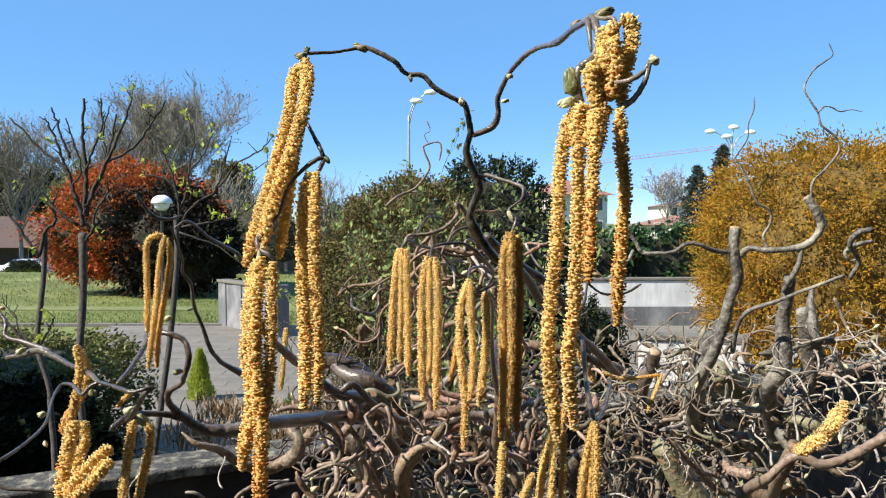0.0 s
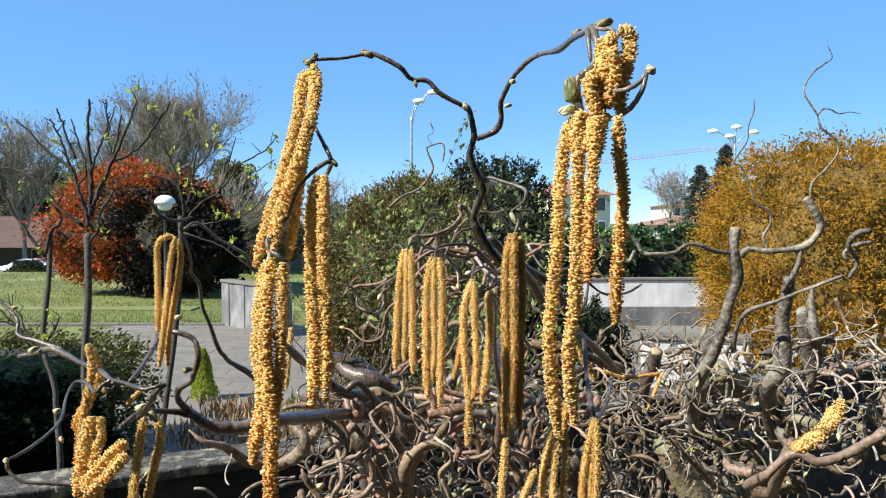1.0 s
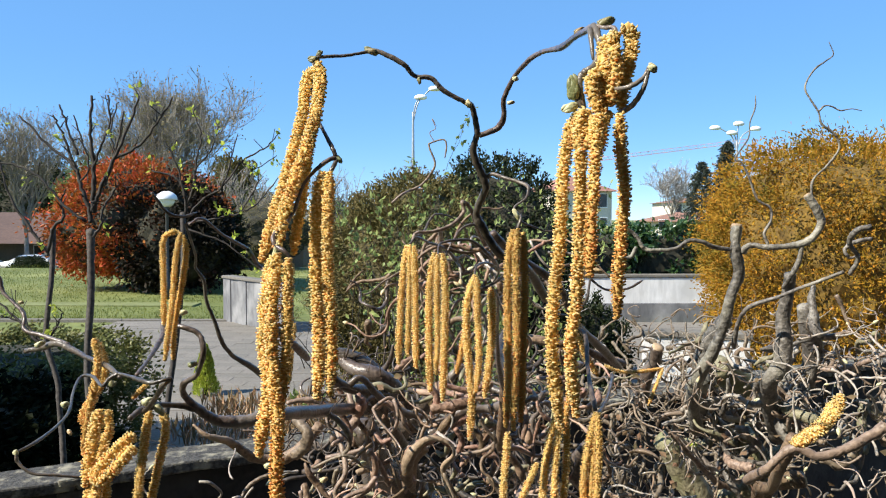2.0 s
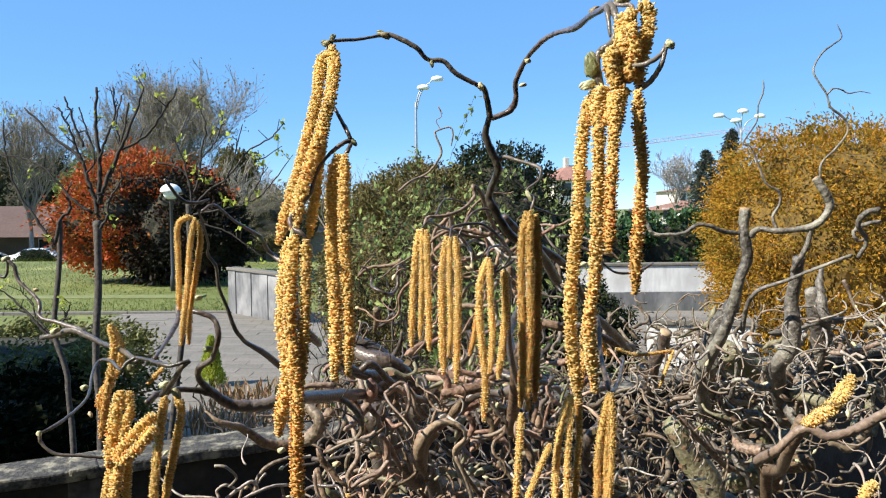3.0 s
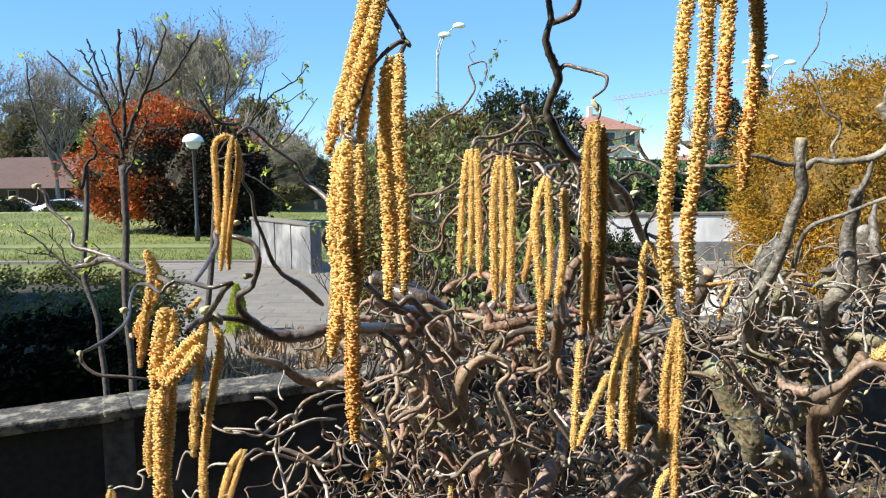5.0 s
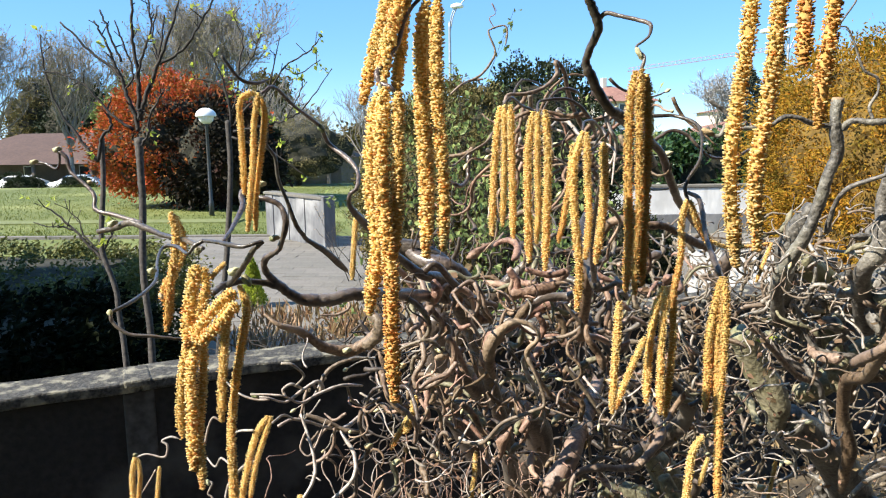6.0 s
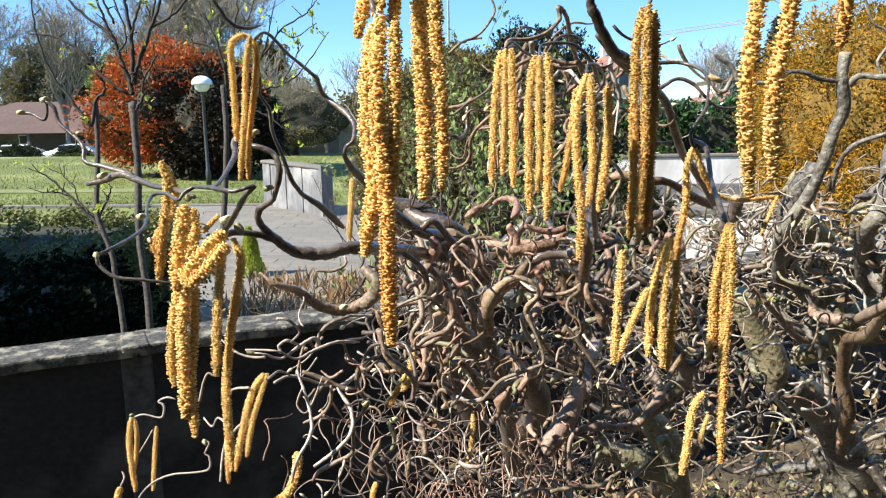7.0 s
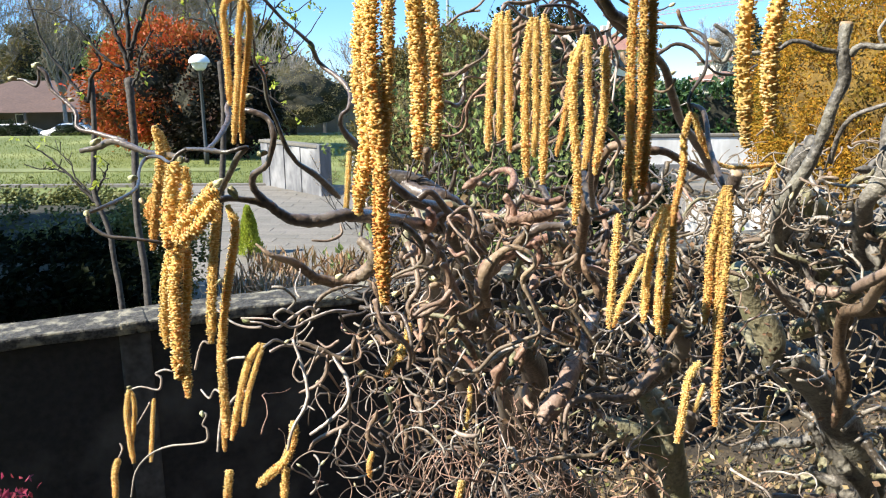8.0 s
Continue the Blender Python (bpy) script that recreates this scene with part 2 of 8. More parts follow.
def lathe(profile, sides=20):
    """A turned body from (radius, height) pairs."""
    bm = bmesh.new()
    rings = []
    for r, z in profile:
        rings.append([bm.verts.new((r * math.cos(2 * math.pi * k / sides), r * math.sin(2 * math.pi * k / sides), z)) for k in range(sides)])
    for a, b in zip(rings, rings[1:]):
        for k in range(sides):
            bm.faces.new((a[k], a[(k + 1) % sides], b[(k + 1) % sides], b[k]))
    bm.faces.new(rings[0][::-1])
    bm.faces.new(rings[-1])
    return bm


def empty(name, label, category, group="", at=(0, 0, 0)):
    ob = new(name)
    ob.location = at
    ob.empty_display_size = 0.1
    return tagged(ob, label, category, group)


def spline(points, per):
    """Catmull-Rom through rows of numbers."""
    P = np.asarray(points, dtype=float)
    if len(P) == 2:
        s = np.linspace(0, 1, per + 1)[:, None]
        return P[0] + (P[1] - P[0]) * s
    P = np.vstack([2 * P[0] - P[1], P, 2 * P[-1] - P[-2]])
    out = []
    for i in range(1, len(P) - 2):
        s = np.arange(per)[:, None] / per
        a, b, c, d = P[i - 1], P[i], P[i + 1], P[i + 2]
        out.append(0.5 * (2 * b + (c - a) * s + (2 * a - 5 * b + 4 * c - d) * s ** 2 + (3 * b - a - 3 * c + d) * s ** 3))
    return np.vstack([*out, P[-2:-1]])


def tube_arrays(rows, sides, rng=None, gnarl=0.0, cap=True):
    """Verts and quads of a tube along rows of (x, y, z, radius); gnarl makes it knobbly."""
    rows = np.asarray(rows, dtype=float)
    P, R = rows[:, :3], np.maximum(rows[:, 3], 1e-5)
    T = np.gradient(P, axis=0)
    T /= np.linalg.norm(T, axis=1)[:, None] + 1e-12
    u = np.cross(T[0], (0.3, 0.5, 0.81))
    u /= np.linalg.norm(u)
    n = len(P)
    ang = np.arange(sides) * 2 * math.pi / sides
    V = np.empty((n, sides, 3))
    for i in range(n):
        u = u - T[i] * (u @ T[i])
        u /= np.linalg.norm(u) + 1e-12
        w = np.cross(T[i], u)
        r = R[i]
        ring = np.cos(ang)[:, None] * u + np.sin(ang)[:, None] * w
        if gnarl and rng is not None:
            r = r * (1 + gnarl * rng.uniform(-1, 1, sides))[:, None]
        V[i] = P[i] + ring * r
    i, k = np.meshgrid(np.arange(n - 1), np.arange(sides), indexing="ij")
    a = i * sides + k
    b = i * sides + (k + 1) % sides
    Q = np.stack([a, b, b + sides, a + sides], -1).reshape(-1, 4)
    V = V.reshape(-1, 3)
    if cap:
        tip = np.vstack([P[0] - T[0] * R[0] * 0.35, P[-1] + T[-1] * R[-1] * 0.5])
        base = len(V)
        V = np.vstack([V, tip])
        k = np.arange(sides)
        t0 = np.stack([np.full(sides, base), (k + 1) % sides, k], -1)
        last = (n - 1) * sides
        t1 = np.stack([np.full(sides, base + 1), last + k, last + (k + 1) % sides], -1)
        return V, Q, np.vstack([t0, t1])
    return V, Q, np.zeros((0, 3), dtype=int)


def joined(pieces):
    """Joins (verts, quads, tris) triples into one."""
    vs, qs, ts, base = [], [], [], 0
    for v, q, t in pieces:
        vs.append(v)
        qs.append(q + base)
        ts.append(t + base)
        base += len(v)
    return np.vstack(vs), [np.vstack(qs), np.vstack(ts)]


def leaf_quads(P, size, rng, out=None, lean=0.7, slim=0.55):
    """A pointed, folded leaf (two triangles each side) at every place."""
    n = len(P)
    d = rng.normal(size=(n, 3))
    if out is not None:
        d = d * (1 - lean) + out * lean
    d /= np.linalg.norm(d, axis=1)[:, None] + 1e-9
    s = np.cross(d, rng.normal(size=(n, 3)))
    s /= np.linalg.norm(s, axis=1)[:, None] + 1e-9
    nn = np.cross(d, s)
    L = size * rng.uniform(0.6, 1.35, (n, 1))
    a = P
    b = P + d * L * 0.5 + s * L * slim * 0.5 + nn * L * 0.10
    c = P + d * L
    e = P + d * L * 0.5 - s * L * slim * 0.5 + nn * L * 0.10
    V = np.stack([a, b, c, e], 1).reshape(-1, 3)
    k = np.arange(n)[:, None] * 4
    F = np.vstack([k + np.array([0, 1, 2]), k + np.array([0, 2, 3])])
    return V, F


def lumpy(direction, seed, amount, freq=1.6):
    """Uneven outline of a crown, along a direction."""
    return np.array([1 + amount * noise.noise(Vector(d) * freq + Vector((seed * 7.3, seed, -seed * 3.1))) + amount * 0.5 * noise.noise(Vector(d) * freq * 3.1 + Vector((seed, 4, 1))) for d in direction])


def bush(name, at, radii, mat, label, category, clumps=260, per=70, leaf=0.05, seed=1, amount=0.18, flat=0.0, turn=0.0, core_mat=None, slim=0.55, group="", clump_size=0.16, inside=0.82):
    """A crown of many small leaves in clumps round a dark core, on a short stem."""
    rng = np.random.default_rng(seed)
    thing = empty(name, label, category, group, at)
    thing.rotation_euler.z = radians(turn)
    rad = np.array(radii, dtype=float)
    d = rng.normal(size=(clumps, 3))
    d /= np.linalg.norm(d, axis=1)[:, None]
    d[:, 2] = np.maximum(d[:, 2], -0.75)
    if flat:
        d = np.sign(d) * np.abs(d) ** flat
        d /= np.max(np.abs(d), axis=1)[:, None] ** 0.6 * np.linalg.norm(d, axis=1)[:, None] ** 0.4
    k = lumpy(d, seed, amount)
    centre = d * rad * k[:, None] * rng.uniform(inside, 1.0, (clumps, 1))
    centre[:, 2] += rad[2]
    spread = clump_size * np.mean(rad)
    P = np.repeat(centre, per, 0) + rng.normal(size=(clumps * per, 3)) * spread * np.repeat(rng.uniform(0.5, 1.0, (clumps, 1)), per, 0)
    P[:, 2] = np.maximum(P[:, 2], 0.01)
    out = P - np.array([0, 0, rad[2]])
    out /= np.linalg.norm(out, axis=1)[:, None] + 1e-9
    V, F = leaf_quads(P, leaf, rng, out, 0.55, slim)
    child("crown", mesh_from("crown", V, F, [mat], smooth=False), thing)
    # Solid core blocks the view through; default dark colour stands for inner shade.
    bm = bmesh.new()
    bmesh.ops.create_icosphere(bm, subdivisions=4, radius=1.0)
    for v in bm.verts:
        q = np.array(v.co)
        if flat:
            q = np.sign(q) * np.abs(q) ** flat
            q /= np.max(np.abs(q)) ** 0.6 * np.linalg.norm(q) ** 0.4
        s = lumpy([q], seed, amount)[0] * (inside - 0.02) * (1 + 0.06 * noise.noise(Vector(q) * 9))
        v.co = Vector(q * rad * s) + Vector((0, 0, rad[2]))
        v.co.z = max(v.co.z, 0.0)
    part("inner_mass", bm, core_mat or shade_core, thing, "solid core that closes the gaps in the crown")
    stem = np.array([(0, 0, -0.02, rad[0] * 0.06), (0.01, 0.0, rad[2] * 0.5, rad[0] * 0.05), (0, 0.01, rad[2], rad[0] * 0.03)])
    V, Q, T = tube_arrays(stem, 8)
    child("stem", mesh_from("stem", V, [Q, T], [tree_bark]), thing)
    return thing


def grow(rng, at, way, length, radius, level, out, spread=0.6, up=0.25, kids=(3, 5), shrink=0.66, wobble=0.12, steps=6, least=0.0006):
    """Limbs that fork and taper; out collects rows of tubes, level by level."""
    p, d = np.array(at, dtype=float), np.array(way, dtype=float)
    d /= np.linalg.norm(d)
    rows = [(*p, radius)]
    for i in range(steps):
        d = d + rng.normal(size=3) * wobble + np.array([0, 0, up * 0.15])
        d /= np.linalg.norm(d)
        p = p + d * length / steps
        rows.append((*p, max(least, radius * (1 - 0.55 * (i + 1) / steps))))
    out.append((level, np.array(rows)))
    if level == 0:
        return
    for k in range(rng.integers(*kids) + 0):
        j = rng.integers(steps // 2, steps + 1)
        side = rng.normal(size=3)
        side -= d * (side @ d)
        side /= np.linalg.norm(side) + 1e-9
        nd = d * (1 - spread * 0.5) + side * spread + np.array([0, 0, up])
        grow(rng, rows[j][:3], nd, length * shrink * rng.uniform(0.75, 1.15), max(least, rows[j][3] * 0.72), level - 1, out, spread, up, kids, shrink, wobble, steps, least)

# ---- ground, walls and paving ----
def sheet(name, xs, ys, height, mat, label, category=""):
    X, Y = np.meshgrid(xs, ys, indexing="ij")
    Z = np.vectorize(height)(X, Y)
    n, m = X.shape
    V = np.stack([X, Y, Z], -1).reshape(-1, 3)
    i, j = np.meshgrid(np.arange(n - 1), np.arange(m - 1), indexing="ij")
    a = i * m + j
    F = np.stack([a, a + m, a + m + 1, a + 1], -1).reshape(-1, 4)
    return tagged(new(name, mesh_from(name, V, F, [mat])), label, category or name, kind="structure")


def reach(near, far, n):
    s = np.linspace(-1, 1, n)
    return np.sign(s) * (near * np.abs(s) + (far - near) * np.abs(s) ** 5)


def land(x, y):
    """The lawn falls away to a lower street beyond its far edge."""
    a = min(1.0, max(0.0, (y - 26.0) / 14.0))
    b = min(1.0, max(0.0, (-3.0 - x) / 5.0))
    return -2.4 * a * a * (3 - 2 * a) * b * b * (3 - 2 * b)


sheet("ground", reach(40, 2500, 161), reach(40, 2500, 161), lambda x, y: land(x, y) + (0.03 * noise.noise(Vector((x * 0.2, y * 0.2, 0))) - 0.02 if 13.0 < y < 60 else -0.03), grass_mat, "green lawn reaching to the far trees", "lawn")

# the retaining wall runs from beside the camera away past the shrub
WALL_A, WALL_DIR = Vector((-1.275, 1.831, 0)), Vector((0.881, 0.472, 0)).normalized()
WALL_N = Vector((-WALL_DIR.y, WALL_DIR.x, 0))
wall = tagged(new("wall_garden"), "low weathered concrete garden wall, its face darkened for shade, with a lichen-spotted coping", "wall", kind="structure")


def wall_block(name, s0, s1, d0, d1, z0, z1, mat, cuts, rough, label=""):
    """A length of wall along the line, from d0 to d1 behind it, slightly uneven."""
    bm = bmesh.new()
    box(bm, (s0, d0, z0), (s1, d1, z1))
    bmesh.ops.bevel(bm, geom=list(bm.edges), offset=0.006, segments=2, affect="EDGES", profile=0.5)
    for k in range(1, cuts):
        s = s0 + (s1 - s0) * k / cuts
        bmesh.ops.bisect_plane(bm, geom=list(bm.verts) + list(bm.edges) + list(bm.faces), plane_co=(s, 0, 0), plane_no=(1, 0, 0))
    for v in bm.verts:
        q = v.co.copy()
        w = Vector((noise.noise(q * 7), noise.noise(q * 7 + Vector((9, 0, 0))), noise.noise(q * 6 + Vector((0, 5, 0))))) * rough
        q += w
        v.co = WALL_A + WALL_DIR * q.x + WALL_N * q.y + Vector((0, 0, q.z))
    part(name, bm, mat, wall, label, smooth=False)


wall_block("wall_face", -3.0, 5.0, 0.022, 0.14, -0.05, 0.970, concrete_shaded, 90, 0.005)
for s0, s1 in ((-3.0, -1.45), (-1.449, 0.31), (0.311, 2.0), (2.001, 3.5), (3.501, 5.0)):
    wall_block("coping", s0, s1, 0.0, 0.165, 0.972, 1.003, lichen_cap, 60, 0.008, "grey coping slab spotted with lichen")
# lighter mortar streak under a coping joint
wall_block("mortar_patch", 0.265, 0.345, 0.016, 0.05, 0.25, 0.969, wall_stain, 8, 0.006, "pale mortar streak")

sheet("planting_bed", np.linspace(-1.6, 3.4, 70), np.linspace(-1.2, 4.5, 70), lambda x, y: 0.2 + 0.03 * noise.noise(Vector((x * 2, y * 2, 3))) + 0.015 * noise.noise(Vector((x * 9, y * 9, 1))) if (x + 1.275) * -0.472 + (y - 1.831) * 0.881 < 0.04 else -0.1, soil, "dark garden soil with dry leaf litter", "soil")

wall_block("mortar_patch", 0.27, 0.34, -0.004, 0.15, 0.985, 1.007, lichen_cap, 5, 0.007, "lump of pale mortar on the joint")

# unseen plain walls added behind and beside the camera to cut skylight and sun
for nm, lo, hi in (("blocker_wall_back", (-2.6, -1.9, 0.0), (3.6, -1.6, 9.0)), ("blocker_wall_side", (3.3, -1.597, 0.0), (3.6, 2.2, 9.0)), ("blocker_wall_left", (-9.4, -1.9, 0.0), (-9.0, 2.0, 8.0))):
    bm = bmesh.new()
    box(bm, lo, hi, 0.02)
    tagged(part(nm, bm, house_plaster, None), "plain weathered brown unseen wall added to block light", "wall", kind="structure")

# paved court beyond the wall
pave = tagged(new("pavement"), "grey concrete block paving in the court", "paving", kind="structure")
bm = bmesh.new()
box(bm, (-5.5, 4.6, -0.09), (6.5, 12.45, -0.008))
part("paving_bed", bm, joint_mat, pave)
# kerb between the lawn and the paving
kerb = tagged(new("kerb"), "low pale concrete kerb along the lawn", "kerb", kind="structure")
for k in range(9):
    bm = bmesh.new()
    box(bm, (-12.8 + k * 1.05, 12.46, -0.1), (-12.8 + k * 1.05 + 1.04, 12.58, 0.025), 0.01)
    part("kerb_stone", bm, paving, kerb)
bm = bmesh.new()
box(bm, (-30, 14.6, -0.06), (-5.0, 15.15, 0.012), 0.004)
tagged(part("path", bm, material("trodden_path", (0.13, 0.15, 0.05), (0.19, 0.205, 0.08), 12, 0.9, 0.4, 0.01, 1.5), None), "pale trodden path across the lawn", "path", kind="structure")


def low_wall(name, a, b, height, thick, label, shade_band=0.0, mat=None, panel=0.0):
    """A whitewashed low wall from a to b with a coping."""
    a, b = Vector((*a, 0)), Vector((*b, 0))
    thing = tagged(new(name), label, "wall", kind="structure")
    d = (b - a).normalized()
    n = Vector((-d.y, d.x, 0))
    L = (b - a).length

    def block(pn, s0, s1, d0, d1, z0, z1, mat, bevel):
        bm = bmesh.new()
        box(bm, (s0, d0, z0), (s1, d1, z1), bevel)
        for v in bm.verts:
            v.co = a + d * v.co.x + n * v.co.y + Vector((0, 0, v.co.z))
        part(pn, bm, mat, thing)

    if panel:
        n_panels = round(L / panel)
        for k in range(n_panels):
            block("panel", L * k / n_panels + 0.004, L * (k + 1) / n_panels - 0.004, 0.012 * (k % 2), thick - 0.03, -0.05, height - 0.05, mat, 0.006)
        block("backing", 0.005, L - 0.005, thick - 0.028, thick, -0.05, height - 0.052, mat, 0.004)
        block("end_post", L + 0.022, L + 0.10, -0.02, thick + 0.02, -0.05, height + 0.015, mat, 0.01)
    else:
        block("wall_face", 0, L, 0, thick, -0.05, height - 0.05, mat or white_wall, 0.01)
    block("coping", -0.02, L + 0.02, -0.02, thick + 0.02, height - 0.048, height, paving, 0.01)
    # Grey band along the foot stands in for shade on the white face.
    if shade_band:
        block("shade_band", -0.01, L + 0.01, -0.035, 0.0, -0.05, shade_band, concrete_pale, 0.008)
    return thing


low_wall("wall_white_court", (-3.78, 12.55), (-2.52, 11.2), 0.76, 0.16, "low pale grey rendered garden wall beside the paving", mat=concrete_pale, panel=0.26)
low_wall("wall_white_far", (-2.2, 12.3), (9.0, 12.9), 0.78, 0.2, "low whitewashed wall under the laurel hedge", shade_band=0.3)
low_wall("wall_white_near", (1.62, 6.2), (2.45, 6.05), 0.78, 0.16, "whitewashed low wall in the court")

# ---- the planting ----
bush("red_shrub", (-7.6, 18.6, 0), (2.1, 1.9, 1.55), red_leaf, "large round red-leaved shrub on the lawn", "shrub", 620, 46, 0.10, 3, 0.24, clump_size=0.08)
# This bush puts the shaded right side of the red shrub into colour.
bush("dark_shrub", (-6.3, 17.5, 0), (1.3, 0.95, 1.2), red_shrub_shade_leaf, "near-black bush standing in for the red shrub's shaded side", "shrub", 200, 60, 0.12, 4, 0.2)
bush("dark_shrub", (-6.7, 20.2, 0), (1.15, 1.2, 1.1), dark_leaf, "dark evergreen shrub behind the red one", "shrub", 260, 60, 0.11, 14, 0.2, clump_size=0.09)
for k, (x, y, r, h, mt) in enumerate([(-36.2, 78, 4.0, 10.6, spring_leaf), (-43.5, 80, 4.4, 10.4, dark_leaf), (-29.5, 76, 3.2, 8.6, spring_leaf), (-49.5, 82, 4.0, 11.0, juniper_leaf), (-19.0, 66, 2.4, 9.6, juniper_leaf)]):
    bush("leafy_tree", (x, y, land(x, y)), (r, r * 0.8, h / 2), mt, "dense tree in fresh leaf beyond the lawn", "tree", 260, 44, 0.30, 140 + k, 0.28, clump_size=0.09, group="trees beyond the lawn")
bush("twiggy_shrub", (-6.6, 26.0, 0), (2.2, 1.3, 1.15), haze_leaf, "half-bare grey-brown shrub beyond the lawn", "shrub", 170, 60, 0.07, 17, 0.28, slim=0.25, clump_size=0.09)
bush("box_hedge", (-4.15, 4.8, 0), (2.2, 1.05, 0.46), green_leaf, "clipped low green hedge behind the wall", "hedge", 1000, 50, 0.034, 5, 0.08, flat=0.5, turn=8.0, clump_size=0.04)
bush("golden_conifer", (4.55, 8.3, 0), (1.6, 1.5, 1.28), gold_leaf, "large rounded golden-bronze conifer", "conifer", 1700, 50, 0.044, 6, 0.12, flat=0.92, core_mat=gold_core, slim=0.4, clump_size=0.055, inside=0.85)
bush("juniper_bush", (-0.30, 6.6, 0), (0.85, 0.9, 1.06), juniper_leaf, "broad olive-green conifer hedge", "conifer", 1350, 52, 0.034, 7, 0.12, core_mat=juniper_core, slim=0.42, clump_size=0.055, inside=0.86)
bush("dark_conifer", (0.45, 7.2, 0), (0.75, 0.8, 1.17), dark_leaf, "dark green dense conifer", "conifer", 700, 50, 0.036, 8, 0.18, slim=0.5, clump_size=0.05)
# Dark bush added at right to carry on the juniper's shadowed foot.
bush("dark_shrub", (1.22, 6.5, 0), (0.36, 0.4, 0.52), dark_leaf, "low dark bush extending the juniper's shaded side", "shrub", 260, 60, 0.03, 16, 0.2, clump_size=0.08)
for k in range(6):
    bush("laurel_hedge", (1.2 + k * 1.35, 13.5 + 0.07 * k, 0), (0.95, 0.62, 0.79), laurel_leaf, "glossy dark green laurel hedge", "hedge", 150, 56, 0.11, 20 + k, 0.10, flat=0.6, group="laurel hedge", clump_size=0.13)


def dwarf_cypress(at, height, seed):
    """A narrow cone of fine upright sprays."""
    rng = np.random.default_rng(seed)
    thing = empty("dwarf_cypress", "small yellow-green cone-shaped cypress in the paving", "conifer", at=at)
    n = 5200
    z = rng.uniform(0, 1, n) ** 0.8
    a = rng.uniform(0, 2 * math.pi, n)
    r = 0.26 * height * (1 - z) ** 0.75 * np.sqrt(rng.uniform(0.35, 1, n)) * (1 + 0.15 * np.sin(a * 3 + z * 9))
    P = np.stack([r * np.cos(a), r * np.sin(a), z * height * 0.95], -1)
    out = np.stack([np.cos(a) * 0.5, np.sin(a) * 0.5, np.full(n, 1.0)], -1)
    V, F = leaf_quads(P, 0.03, rng, out / np.linalg.norm(out, axis=1)[:, None], 0.75, 0.4)
    child("crown", mesh_from("crown", V, F, [lime_leaf], smooth=False), thing)
    V, Q, T = tube_arrays([(0, 0, -0.02, 0.02), (0, 0, height * 0.6, 0.008)], 6)
    child("stem", mesh_from("stem", V, [Q, T], [tree_bark]), thing)


# Added leaf mass, coloured as the shade at the foot of the hedge.
bush("hedge_shade_mass", (-3.3, 3.12, 0), (1.75, 0.68, 0.43), hedge_shade_leaf, "near-black leaf mass standing in for the hedge's shaded front", "shrub", 700, 36, 0.045, 15, 0.06, flat=0.5, turn=28.0, clump_size=0.05)
dwarf_cypress((-2.35, 7.2, 0), 0.5, 11)


def young_tree(label, trunk, limbs, seed, leaves=40, slim=0.9):
    """A slender pruned tree: trunk and limbs each through (x, y, z, radius) rows, with knobs, side spurs and fresh leaves."""
    rng = np.random.default_rng(seed)
    thing = empty("young_tree", label, "tree")
    trunk = spline(trunk, 6)
    V, Q, T = tube_arrays(trunk, 10, rng, 0.08)
    child("trunk", mesh_from("trunk", V, [Q, T], [trunk_bark]), thing)
    spots = []
    for rows in limbs:
        r = spline(rows, 6)
        r[:, :3] += rng.normal(size=(len(r), 3)) * 0.0016
        r[:, 3] *= slim
        pieces = [tube_arrays(r, 7, rng, 0.08)]
        for k in range(rng.integers(3, 7)):
            q = r[rng.integers(3, len(r))]
            d = rng.normal(size=3) + np.array([0, 0, 1.2])
            d /= np.linalg.norm(d)
            n = rng.uniform(0.008, 0.04)
            pieces.append(tube_arrays([(*q[:3], q[3] * 0.7), (*(q[:3] + d * n), 0.0012), (*(q[:3] + d * n * 1.3), 0.002)], 5))
            spots.append(q[:3] + d * n * 1.3)
        V, F = joined(pieces)
        child("limb", mesh_from("limb", V, F, [tree_bark]), thing)
        spots.append(r[-1, :3])
    for k in range(leaves):
        P = spots[rng.integers(len(spots))] + rng.normal(size=(rng.integers(1, 4), 3)) * 0.012
        P = np.repeat(P[:1], 5, 0) + rng.normal(size=(5, 3)) * 0.006
        V, F = leaf_quads(P, 0.019, rng, np.tile([-0.4, -0.4, 0.7], (5, 1)), 0.4, 0.6)
        child("leaf", mesh_from("leaf", V, F, [lime_leaf], smooth=False), thing)
    return thing


def leafy_shrub(at, seed, width, height, label, n=26, leaf=0.03, mat=None):
    """Thin upright stems with light leaves."""
    rng = np.random.default_rng(seed)
    thing = empty("leafy_shrub", label, "shrub", at=at)
    tubes, spots = [], []
    for k in range(n):
        out = []
        b = np.array([rng.normal() * width * 0.18, rng.normal() * width * 0.14, -0.02])
        grow(rng, b, (rng.normal() * 0.4, rng.normal() * 0.3, 1), height * rng.uniform(0.55, 0.8), 0.007, 2, out, 0.5, 0.3, (2, 4), 0.5, 0.12, 6, 0.0012)
        for lv, r in out:
            tubes.append(tube_arrays(r, 5))
            if lv < 2:
                j = rng.integers(2, len(r), 8)
                spots.append(r[j, :3] + rng.normal(size=(8, 3)) * 0.018)
    V, F = joined(tubes)
    child("stem_mass", mesh_from("stem_mass", V, F, [tree_bark]), thing)
    P = np.vstack(spots)
    V, F = leaf_quads(P, leaf, rng, np.tile([0, 0, 1.0], (len(P), 1)), 0.45)
    child("leaves", mesh_from("leaves", V, F, [mat or green_leaf], smooth=False), thing)


